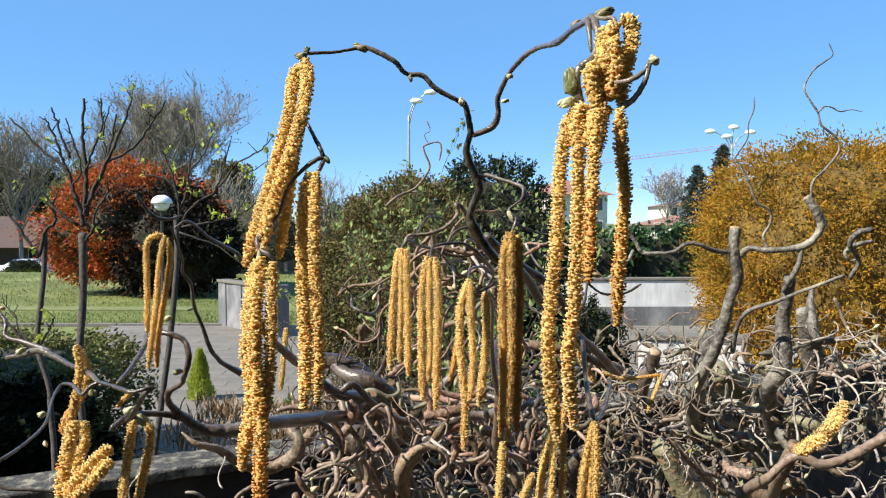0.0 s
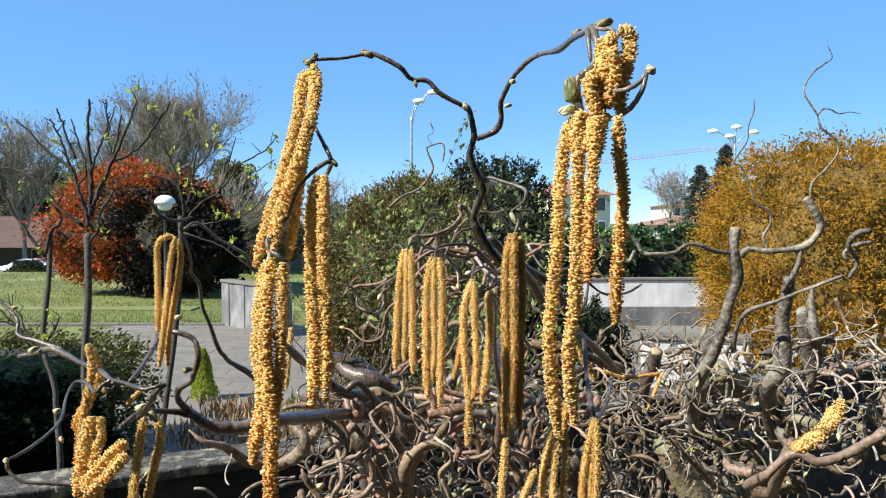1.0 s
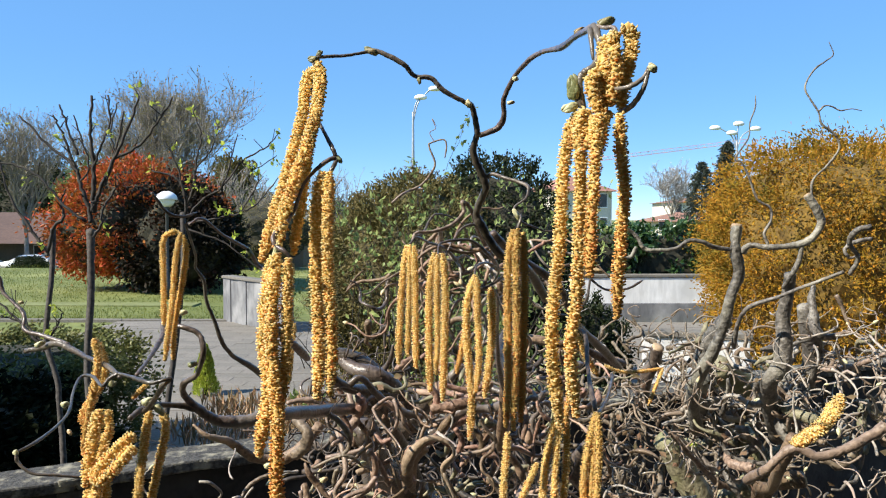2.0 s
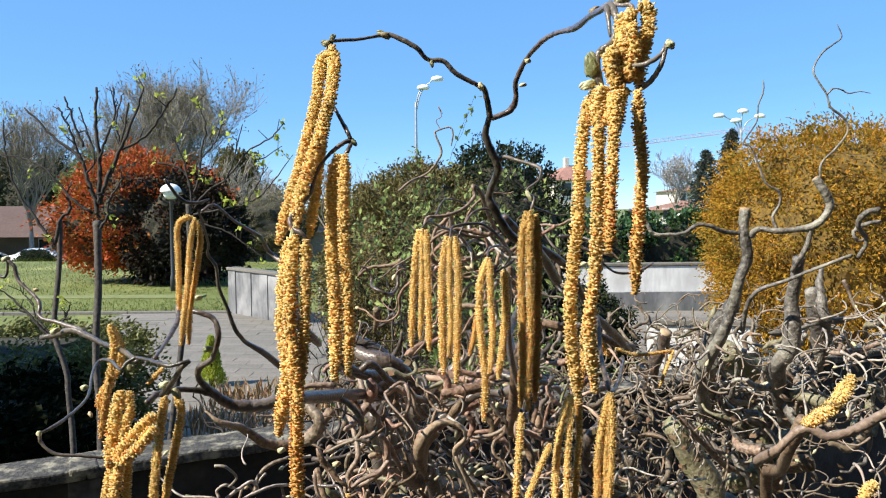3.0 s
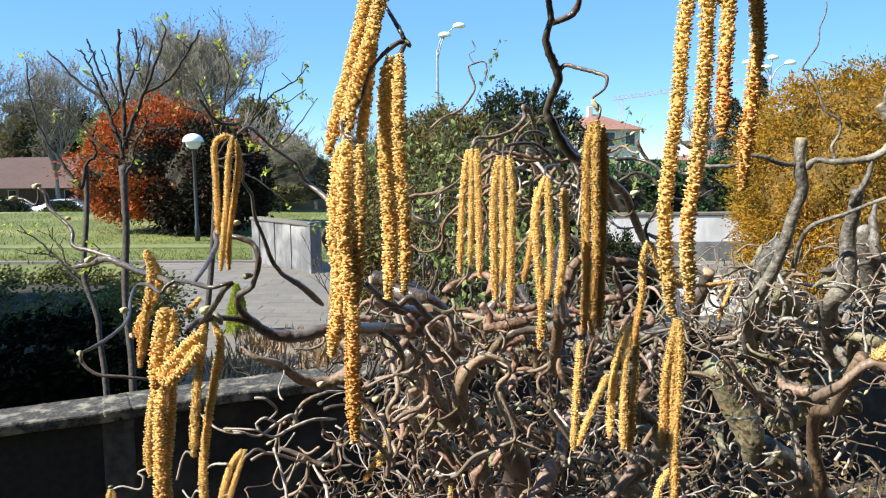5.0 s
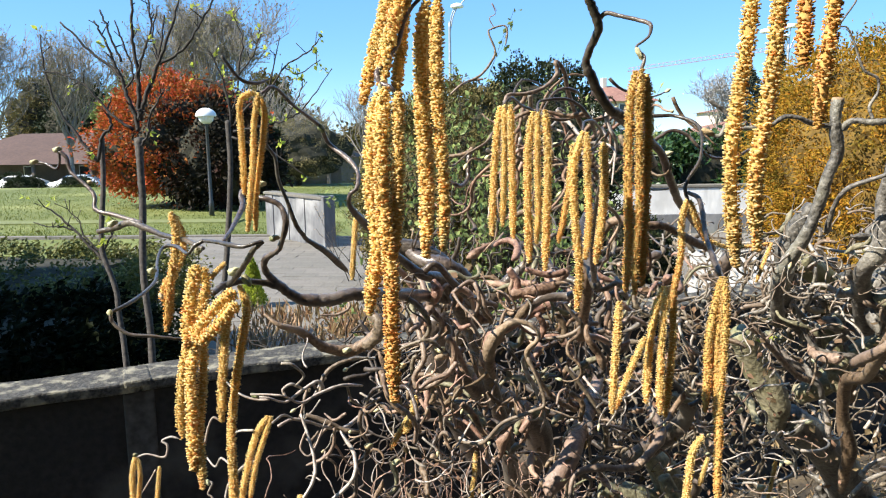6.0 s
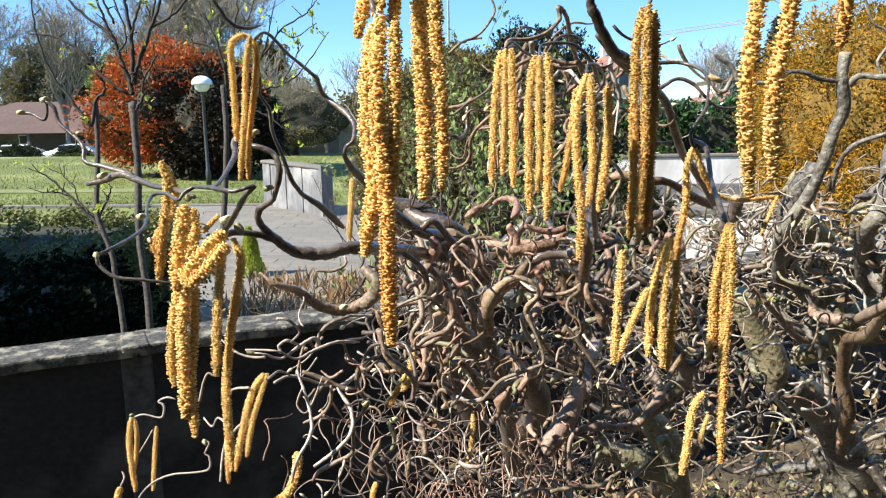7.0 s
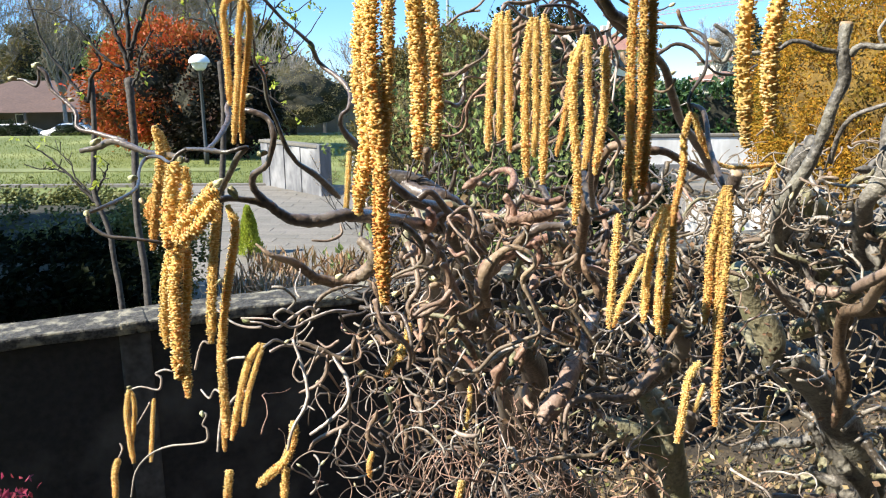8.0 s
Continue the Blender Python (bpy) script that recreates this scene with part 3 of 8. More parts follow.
leafy_shrub((0.2, 3.7, 0), 41, 0.7, 1.15, "open green-leaved shrub behind the wall", 34, 0.04, spring_leaf)
leafy_shrub((-0.05, 5.3, 0), 42, 0.8, 2.0, "open green-leaved shrub behind the wall", 34, 0.045, spring_leaf)
leafy_shrub((-1.35, 8.6, 0), 43, 0.9, 0.8, "twiggy half-bare shrub by the paving", 24, 0.012, dry_leaf)


def far_tree(at, height, width, seed, label, level=4, leafy=0, mat=None, name="bare_tree", kids=(3, 5)):
    """A large leafless tree with a haze of fine twigs."""
    rng = np.random.default_rng(seed)
    thing = empty(name, label, "tree", at=at)
    out = []
    h = height
    grow(rng, (0, 0, -0.1), (0, 0, 1), h * 0.32, h * 0.016, 0, out, 0.5, 0.3, (3, 5), 0.7, 0.05, 5, 0.012)
    top = out[0][1][-1]
    for k in range(9):
        a = k * 2.4 + rng.uniform(-0.3, 0.3)
        w = width / h
        grow(rng, top[:3] - np.array([0, 0, rng.uniform(0, 0.1) * h]), (math.cos(a) * w, math.sin(a) * w, 0.85), h * 0.30, h * 0.0085, level - 1, out, 0.62, 0.35, kids, 0.68, 0.13, 5, 0.016)
    big = [tube_arrays(r, 6) for lv, r in out if lv >= level - 2 or lv == 0 and r is out[0][1]]
    fine = [tube_arrays(r[[0, 2, 5]] if lv == 0 else r, 3, cap=False) for lv, r in out[1:] if lv < level - 2]
    V, F = joined(big)
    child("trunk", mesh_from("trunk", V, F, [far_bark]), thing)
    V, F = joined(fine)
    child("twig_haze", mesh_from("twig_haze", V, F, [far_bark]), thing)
    if leafy:
        P = np.vstack([r[-2:, :3] for lv, r in out[1:] if lv < 2])
        P = np.repeat(P, leafy, 0) + rng.normal(size=(len(P) * leafy, 3)) * h * 0.012
        V, F = leaf_quads(P, h * 0.010, rng)
        child("crown", mesh_from("crown", V, F, [mat], smooth=False), thing)
    return thing


pale_green = material("spring_leaf", (0.10, 0.14, 0.04), (0.17, 0.20, 0.07), 2, 0.8, 0.0, 0.001, 0.3, island=0.3, leafy=0.3)
far_tree((-18.8, 52, land(-18.8, 52)), 15.2, 5.2, 51, "large bare spreading tree far beyond the lawn", 5, 1, haze_leaf, kids=(4, 6))
far_tree((-31.5, 56, land(-31.5, 56)), 13.0, 4.0, 52, "tall bare tree beyond the lawn", 5, 1, haze_leaf)
far_tree((-26.0, 60, land(-26.0, 60)), 13.4, 4.0, 53, "tall bare tree beyond the lawn", 5, 1, haze_leaf)
far_tree((-36.5, 54, land(-36.5, 54)), 13.6, 4.4, 54, "bare tree beyond the lawn", 5, 1, haze_leaf)
far_tree((-10.5, 62, land(-10.5, 62)), 9.4, 3.4, 55, "bare tree beyond the lawn", 4, 1, haze_leaf)
far_tree((21.4, 72, 0), 7.4, 3.0, 56, "bare tree beside the far conifers", 5, 1)
far_tree((-11.2, 38, land(-11.2, 38)), 7.6, 2.6, 57, "slender bare tree beyond the lawn", 4, 1, pale_green)
far_tree((-8.4, 34, land(-8.4, 34)), 5.4, 2.4, 58, "slender bare tree beyond the lawn", 4, 1, haze_leaf)


def conifer(at, height, width, seed, label, mat):
    """A conifer of drooping tiers of sprays round a straight trunk."""
    rng = np.random.default_rng(seed)
    thing = empty("conifer_tree", label, "tree", at=at)
    V, Q, T = tube_arrays([(0, 0, -0.1, height * 0.018), (0, 0, height * 0.98, height * 0.003)], 8)
    child("trunk", mesh_from("trunk", V, [Q, T], [tree_bark]), thing)
    P, D = [], []
    tiers = 26
    for k in range(tiers):
        z = height * (0.10 + 0.88 * k / tiers)
        reach_ = width * (1 - k / tiers) ** 0.8 * rng.uniform(0.8, 1.1)
        for b in range(9):
            a = rng.uniform(0, 2 * math.pi)
            s = np.sqrt(rng.uniform(0.02, 1, 36)) * rng.uniform(0.7, 1.1)
            q = np.stack([np.cos(a) * s * reach_, np.sin(a) * s * reach_, z - 0.25 * reach_ * s ** 1.5], -1)
            P.append(q + rng.normal(size=q.shape) * height * 0.012)
            D.append(np.tile([math.cos(a), math.sin(a), -0.2], (36, 1)))
    P, D = np.vstack(P), np.vstack(D)
    V, F = leaf_quads(P, height * 0.035, rng, D, 0.6, 0.4)
    child("crown", mesh_from("crown", V, F, [mat], smooth=False), thing)


conifer((20.9, 62, 0), 6.6, 2.4, 61, "grey-green conifer far beyond the houses, greyed for haze", hazy_conifer_leaf)
conifer((27.4, 74, 0), 9.6, 3.0, 62, "grey-green conifer far beyond the houses, greyed for haze", hazy_conifer_leaf)

# ---- far hedges that close the view ----
for k, (x, y, w, h, mt) in enumerate([(-62, 72, 9, 4.6, green_leaf), (-44, 88, 9, 4.6, dark_leaf), (-26, 88, 9, 4.4, juniper_leaf), (-10, 84, 8, 3.2, juniper_leaf), (4, 70, 8, 1.6, dark_leaf), (46, 70, 12, 4.5, dark_leaf), (62, 62, 12, 5.0, green_leaf)]):
    bush("far_thicket", (x, y, land(x, y)), (w, 3.0, h / 2 - land(x, y) / 2), mt, "dense far thicket of trees", "thicket", 130, 40, 0.6, 70 + k, 0.25, clump_size=0.10, group="far thicket")


for k, (x, y, r, h) in enumerate([(-27.4, 58, 1.3, 1.9), (-37.0, 57, 1.0, 1.5), (-16.2, 44, 1.6, 2.6), (-12.5, 42, 1.5, 2.4), (-29.6, 53, 1.2, 1.3), (-33.6, 53, 1.3, 1.4)]):
    bush("dark_bush", (x, y, land(x, y)), (r, r, h / 2), dark_leaf, "dark low bush beyond the lawn", "bush", 120, 60, 0.14, 90 + k, 0.2, group="bushes beyond the lawn")

# ---- lamps ----
def globe_lamp(at, height):
    thing = empty("garden_lamp", "dark garden lamp post with a white globe under a cap", "lamp", at=at)
    part("post", lathe([(0.055, 0), (0.055, 0.3), (0.04, 0.34), (0.032, height - 0.36), (0.05, height - 0.33), (0.05, height - 0.29)], 12), dark_metal, thing, smooth=True)
    r = 0.165
    prof = [(0.05, height - 0.30)] + [(r * math.cos(a), height - 0.165 + r * math.sin(a)) for a in np.linspace(-1.15, 0.05, 10)]
    part("globe", lathe(prof, 24), white_enamel, thing, "white opal globe", smooth=True)
    prof = [(0.215, height - 0.165), (0.22, height - 0.155)] + [(0.22 * math.cos(a), height - 0.15 + 0.17 * math.sin(a)) for a in np.linspace(0.05, 1.5, 9)]
    part("cap", lathe(prof, 24), white_enamel, thing, "pale domed cap", smooth=True)


globe_lamp((-6.0, 16.0, 0), 2.28)


def street_lamp(at, height, heads, label, arm=1.4):
    thing = empty("street_lamp", label, "lamp", "street lamps", at=at)
    part("pole", lathe([(0.12, 0), (0.11, 1.0), (0.06, height - 0.3), (0.05, height)], 10), grey_metal, thing, smooth=True)
    for dx, dz in heads:
        V, Q, T = tube_arrays(spline([(0, 0, height - 0.6, 0.035), (dx * 0.25, 0, height + dz * 0.5 - 0.1, 0.035), (dx * 0.8, 0, height + dz, 0.03)], 6), 8)
        child("arm", mesh_from("arm", V, [Q, T], [grey_metal]), thing)
        bm = bmesh.new()
        bmesh.ops.create_uvsphere(bm, u_segments=16, v_segments=10, radius=1.0)
        for v in bm.verts:
            v.co = Vector((dx + v.co.x * 0.34, v.co.y * 0.2, height + dz + max(v.co.z, -0.55) * 0.17))
        part("lamp_head", bm, white_enamel, thing, "white lamp head", smooth=True)


street_lamp((-1.85, 40, 0), 7.4, [(0.4, 0.75), (1.15, 1.2)], "tall grey street lamp with two white heads")
street_lamp((17.2, 45, 0), 6.4, [(-1.3, 0.75), (0.1, 1.0), (1.1, 0.7), (-0.3, 0.45)], "street lamp mast with four white heads")


# ---- far buildings ----
def house(at, w, d, h, roof, label, turn=0.0, rows=2, cols=3, chimney=True, wall_mat=None, roof_mat=None, porch=0.0):
    thing = empty("house", label, "house", at=at)
    thing.rotation_euler.z = radians(turn)
    bm = bmesh.new()
    box(bm, (-w / 2, 0, -0.2), (w / 2, d, h))
    part("wall", bm, wall_mat or plaster, thing)
    bm = bmesh.new()
    o = 0.5
    f = max(o, porch)
    lo = [bm.verts.new(c) for c in ((-w / 2 - o, -f, h), (w / 2 + o, -f, h), (w / 2 + o, d + o, h), (-w / 2 - o, d + o, h))]
    e = min(w, d) / 2
    r0, r1 = bm.verts.new((-w / 2 + e * 0.9, d / 2, h + roof)), bm.verts.new((w / 2 - e * 0.9, d / 2, h + roof))
    for corners in ((lo[0], lo[1], r1, r0), (lo[1], lo[2], r1), (lo[2], lo[3], r0, r1), (lo[3], lo[0], r0), tuple(lo[::-1])):
        bm.faces.new(corners)
    rf = part("roof", bm, roof_mat or roof_tile, thing, "tiled roof")
    for k in range(8 if porch else 0):
        x = -w / 2 + 0.3 + (w - 0.6) * k / 7
        bm = bmesh.new()
        box(bm, (x - 0.12, -porch + 0.3, -0.2), (x + 0.12, -porch + 0.54, h - 0.01), 0.02)
        part("porch_post", bm, house_plaster, thing)
    if chimney:
        bm = bmesh.new()
        box(bm, (-w * 0.12, d * 0.45, h + roof * 0.5), (-w * 0.12 + 0.4, d * 0.45 + 0.5, h + roof + 0.7), 0.03)
        part("chimney", bm, plaster, rf)
    for r in range(rows):
        for c in range(cols):
            x = -w / 2 + w * (c + 0.5) / cols
            z = h * (r + 0.3) / rows
            bm = bmesh.new()
            box(bm, (x - 0.5, -0.06, z), (x + 0.5, 0.02, z + 1.3))
            wdw = part("window", bm, white_enamel, thing)
            bm = bmesh.new()
            box(bm, (x - 0.42, -0.075, z + 0.08), (x + 0.42, -0.02, z + 1.22))
            part("pane", bm, window_glass, wdw)
    return thing


house((11.8, 66, 0), 5.6, 7.0, 4.2, 1.5, "two-storey cream house with a terracotta hipped roof", 14)
house((29, 84, 0), 13.0, 9.0, 1.5, 1.1, "low far building with a brown tiled roof", -6, 1, 4, False)
house((37, 110, 0), 9.0, 8.0, 4.2, 0.8, "pale two-storey house far away", 4, 2, 4, False)
house((-29.0, 62, land(-29, 62)), 34.0, 9.0, 2.2, 2.5, "long low house with a brown tiled roof over an open porch", 0, 1, 7, False, house_plaster, brown_roof, 4.0)


def parked_car(at, turn, label):
    thing = empty("parked_car", label, "car", "parked cars", at=at)
    thing.rotation_euler.z = radians(turn)
    bm = bmesh.new()
    prof = [(-2.0, 0.3), (-2.05, 0.75), (-1.75, 0.95), (-1.1, 1.02), (-0.55, 1.45), (0.75, 1.48), (1.5, 1.05), (2.0, 0.95), (2.05, 0.4), (1.9, 0.28)]
    L = [bm.verts.new((x, -0.82 if z < 1.1 else -0.66, z)) for x, z in prof]
    R = [bm.verts.new((x, 0.82 if z < 1.1 else 0.66, z)) for x, z in prof]
    for i in range(len(prof)):
        j = (i + 1) % len(prof)
        bm.faces.new((L[i], L[j], R[j], R[i]))
    bm.faces.new(L[::-1])
    bm.faces.new(R)
    bmesh.ops.bevel(bm, geom=list(bm.edges), offset=0.06, segments=2, affect="EDGES")
    part("body", bm, car_white, thing, smooth=True)
    bm = bmesh.new()
    box(bm, (-0.75, -0.80, 1.06), (1.0, 0.80, 1.38), 0.05)
    part("window", bm, window_glass, thing, "dark side windows")
    for x in (-1.3, 1.3):
        for y in (-0.78, 0.78):
            bm = lathe([(0.31, -0.1), (0.32, 0.0), (0.31, 0.1)], 16)
            bmesh.ops.rotate(bm, verts=bm.verts, cent=(0, 0, 0), matrix=Matrix.Rotation(radians(90), 3, "X"))
            bmesh.ops.translate(bm, verts=bm.verts, vec=(x, y, 0.31))
            part("wheel", bm, rubber, thing)


parked_car((-31.0, 55.5, land(-31, 55.5)), 8, "white car parked beyond the lawn")
parked_car((-35.6, 55.5, land(-35.6, 55.5)), 5, "white car parked beyond the lawn")


def crane(at):
    thing = empty("tower_crane", "distant pale red lattice tower crane", "crane", at=at)
    tubes = []
    for j in range(3):
        off = [(0, 0), (0, 1.6), (1.3, 0.8)][j]
        tubes.append(tube_arrays([(-30, off[1], 0 + off[0], 0.10), (34, off[1], 8 + off[0], 0.10)], 4))
    for k in range(40):
        s = k / 40
        x, z = -30 + 64 * s, 8 * s
        tubes.append(tube_arrays([(x, 0, z, 0.05), (x + 0.8, 0.8, z + 1.4, 0.05)], 3))
        tubes.append(tube_arrays([(x + 0.8, 0.8, z + 1.4, 0.05), (x + 1.6, 1.6, z + 0.2, 0.05)], 3))
    V, F = joined(tubes)
    child("jib", mesh_from("jib", V, F, [red_steel], smooth=False), thing)
    V, F = joined([tube_arrays([(-28 + a, b, -24.8, 0.07), (-28 + a, b, 1, 0.07)], 4) for a in (0, 1.6) for b in (0, 1.6)])
    child("mast", mesh_from("mast", V, F, [red_steel], smooth=False), thing)


crane((85, 300, 24.5))


young_tree("slender bare young tree with pruned upright branches behind the wall",
           [(-1.095, 2.250, 0.668, 0.0115), (-1.115, 2.304, 0.917, 0.0115), (-1.131, 2.339, 1.077, 0.0108), (-1.155, 2.373, 1.238, 0.0108), (-1.162, 2.420, 1.451, 0.0115), (-1.173, 2.447, 1.576, 0.0121), (-1.180, 2.466, 1.665, 0.0148)],
           [[(-1.153, 2.406, 1.689, 0.0081), (-1.156, 2.408, 1.724, 0.0084), (-1.187, 2.414, 1.816, 0.0069), (-1.206, 2.417, 1.869, 0.0061), (-1.299, 2.421, 1.946, 0.0046), (-1.386, 2.426, 2.036, 0.0031)],
            [(-1.201, 2.416, 1.858, 0.0054), (-1.221, 2.419, 1.909, 0.0046), (-1.253, 2.424, 1.993, 0.0038), (-1.278, 2.427, 2.039, 0.0031)],
            [(-1.197, 2.419, 1.907, 0.0046), (-1.231, 2.425, 2.002, 0.0038), (-1.256, 2.429, 2.070, 0.0031)],
            [(-1.147, 2.408, 1.725, 0.0081), (-1.145, 2.411, 1.765, 0.0084), (-1.145, 2.418, 1.878, 0.0069), (-1.158, 2.425, 1.993, 0.0054), (-1.154, 2.432, 2.100, 0.0046)],
            [(-1.141, 2.414, 1.816, 0.0054), (-1.133, 2.420, 1.909, 0.0046), (-1.096, 2.427, 2.001, 0.0038), (-1.101, 2.433, 2.099, 0.0031)],
            [(-1.142, 2.408, 1.725, 0.0081), (-1.123, 2.413, 1.796, 0.0077), (-1.071, 2.421, 1.908, 0.0061), (-1.029, 2.428, 2.012, 0.0046), (-1.003, 2.434, 2.099, 0.0031)],
            [(-1.075, 2.420, 1.899, 0.0054), (-0.998, 2.424, 1.939, 0.0046), (-0.936, 2.430, 2.022, 0.0038), (-0.890, 2.435, 2.094, 0.0031)],
            [(-1.116, 2.414, 1.807, 0.0046), (-1.103, 2.415, 1.827, 0.0038), (-1.077, 2.421, 1.908, 0.0038), (-1.050, 2.430, 2.048, 0.0031)],
            [(-1.166, 2.406, 1.693, 0.0054), (-1.238, 2.408, 1.744, 0.0046), (-1.311, 2.413, 1.828, 0.0038), (-1.383, 2.415, 1.871, 0.0031), (-1.465, 2.415, 1.882, 0.0023)],
            [(-1.142, 2.403, 1.643, 0.0054), (-1.120, 2.406, 1.681, 0.0046), (-1.109, 2.410, 1.743, 0.0038), (-1.061, 2.415, 1.815, 0.0031)],
            [(-1.189, 2.414, 1.816, 0.0038), (-1.159, 2.417, 1.867, 0.0031), (-1.191, 2.424, 1.980, 0.0031), (-1.213, 2.428, 2.038, 0.0023)],
            [(-1.071, 2.421, 1.906, 0.0038), (-1.091, 2.425, 1.979, 0.0031), (-1.074, 2.431, 2.070, 0.0023)]], 31, 10)
young_tree("thin bare sapling leaning behind the wall",
           [(-1.195, 2.273, 0.657, 0.0089), (-1.218, 2.336, 0.945, 0.0096), (-1.246, 2.370, 1.108, 0.0089), (-1.259, 2.386, 1.182, 0.0089), (-1.301, 2.406, 1.285, 0.0089), (-1.310, 2.419, 1.346, 0.0082), (-1.308, 2.456, 1.510, 0.0082), (-1.315, 2.482, 1.631, 0.0089), (-1.319, 2.490, 1.667, 0.0096)],
           [[(-1.302, 2.428, 1.600, 0.007), (-1.285, 2.433, 1.673, 0.0062), (-1.254, 2.436, 1.704, 0.0054), (-1.264, 2.439, 1.756, 0.0039), (-1.248, 2.442, 1.800, 0.0023)],
            [(-1.302, 2.428, 1.594, 0.007), (-1.328, 2.429, 1.620, 0.0062), (-1.370, 2.433, 1.683, 0.0054), (-1.421, 2.437, 1.757, 0.0039), (-1.463, 2.445, 1.883, 0.0031), (-1.473, 2.452, 2.004, 0.0023)],
            [(-1.297, 2.403, 1.270, 0.0062), (-1.356, 2.412, 1.325, 0.0054), (-1.395, 2.419, 1.367, 0.0046), (-1.467, 2.429, 1.429, 0.0031), (-1.503, 2.432, 1.449, 0.0023)],
            [(-1.305, 2.407, 1.288, 0.0046), (-1.282, 2.420, 1.342, 0.0039), (-1.260, 2.433, 1.396, 0.0023)],
            [(-1.393, 2.419, 1.367, 0.0039), (-1.439, 2.420, 1.380, 0.0031), (-1.485, 2.417, 1.381, 0.0023), (-1.540, 2.419, 1.399, 0.0015)],
            [(-1.301, 2.407, 1.288, 0.0046), (-1.365, 2.417, 1.347, 0.0031), (-1.384, 2.427, 1.397, 0.0023), (-1.430, 2.435, 1.448, 0.0015)]], 32, 10)
young_tree("young tree breaking into lime-green leaf behind the wall",
           [(-1.039, 2.562, 0.533, 0.0107), (-1.022, 2.643, 0.896, 0.0107), (-1.005, 2.698, 1.139, 0.0107), (-0.994, 2.740, 1.327, 0.0107), (-0.990, 2.786, 1.533, 0.01), (-0.996, 2.810, 1.644, 0.01), (-1.004, 2.828, 1.725, 0.01)],
           [[(-0.961, 2.740, 1.717, 0.0087), (-0.971, 2.746, 1.808, 0.0078), (-1.005, 2.749, 1.856, 0.0061), (-1.088, 2.749, 1.879, 0.0052)],
            [(-0.961, 2.742, 1.748, 0.0078), (-0.935, 2.747, 1.810, 0.007), (-0.922, 2.754, 1.925, 0.0061), (-0.909, 2.760, 2.016, 0.0043), (-0.938, 2.765, 2.099, 0.0026)],
            [(-0.951, 2.740, 1.707, 0.0078), (-0.900, 2.745, 1.772, 0.007), (-0.830, 2.749, 1.819, 0.0061), (-0.759, 2.755, 1.912, 0.0052), (-0.663, 2.760, 1.969, 0.0043), (-0.621, 2.764, 2.022, 0.0026)],
            [(-0.951, 2.738, 1.686, 0.0078), (-0.837, 2.741, 1.706, 0.0061), (-0.760, 2.743, 1.724, 0.0052), (-0.687, 2.747, 1.771, 0.0043), (-0.600, 2.756, 1.888, 0.0026)],
            [(-0.960, 2.744, 1.769, 0.0061), (-1.001, 2.753, 1.914, 0.0052), (-1.042, 2.757, 1.986, 0.0035)],
            [(-0.830, 2.749, 1.819, 0.0052), (-0.804, 2.754, 1.892, 0.0043), (-0.773, 2.762, 2.015, 0.0026)],
            [(-0.759, 2.755, 1.912, 0.0043), (-0.711, 2.754, 1.887, 0.0035), (-0.628, 2.758, 1.932, 0.0026)],
            [(-0.922, 2.752, 1.892, 0.0052), (-0.866, 2.758, 1.964, 0.0035), (-0.845, 2.764, 2.057, 0.0026)],
            [(-0.961, 2.737, 1.666, 0.007), (-0.837, 2.736, 1.623, 0.0052), (-0.775, 2.734, 1.582, 0.0043), (-0.693, 2.731, 1.519, 0.0035)],
            [(-0.760, 2.743, 1.724, 0.0043), (-0.712, 2.749, 1.808, 0.0035), (-0.691, 2.753, 1.870, 0.0026)]], 33, 38, 0.6)

# ---- the corkscrew hazel ----
hazel = tagged(new("corkscrew_hazel"), "leafless corkscrew hazel with twisted grey-brown branches and hanging yellow catkins", "shrub")
hazel_rng = np.random.default_rng(77)
PIECES = []


def limb(name, rows, mat, label="", cut=False):
    """One twisted piece of the hazel, through (x, y, z, radius) rows, with slight knobs along it."""
    per = 7 if len(rows) > 2 else 8
    r = spline(rows, per)
    thick = float(np.max(r[:, 3]))
    r[:, 3] *= 0.86 if thick < 0.0045 else 0.94
    n = len(r)
    swell = 1 + (0.17 if thick < 0.01 else 0.06) * np.interp(np.arange(n), np.arange(0, n + 5, 5), hazel_rng.uniform(-1, 1, len(np.arange(0, n + 5, 5))))
    r[:, 3] *= swell
    r[:, :3] += hazel_rng.normal(size=(n, 3)) * r[:, 3:4] * (0.06 if thick < 0.008 else 0.012)
    if name == "twig":
        r[-3:, 3] *= (0.9, 0.75, 0.5)
    sides = 14 if thick > 0.006 else 10
    V, Q, T = tube_arrays(r, sides, hazel_rng, 0.04 if thick > 0.011 else 0.08 if thick > 0.006 else 0.045)
    PIECES.append(r)
    ob = child(name, mesh_from(name, V, [Q, T], [mat]), hazel, label)
    if cut:
        d = r[0, :3] - r[1, :3]
        d /= np.linalg.norm(d)
        V, Q, T = tube_arrays([(*(r[0, :3] - d * 0.002), r[0, 3] * 0.98), (*(r[0, :3] + d * r[0, 3] * 0.38), r[0, 3] * 0.9), (*(r[0, :3] + d * r[0, 3] * 0.4), r[0, 3] * 0.3)], 14, hazel_rng, 0.05)
        child("cut_face", mesh_from("cut_face", V, [Q, T], [cut_wood]), ob, "pale sawn cut")
    return ob


ICO = bmesh.new()
bmesh.ops.create_icosphere(ICO, subdivisions=1, radius=1.0)
ICO_V = np.array([v.co for v in ICO.verts])
ICO_F = np.array([[v.index for v in f.verts] for f in ICO.faces])
ICO.free()
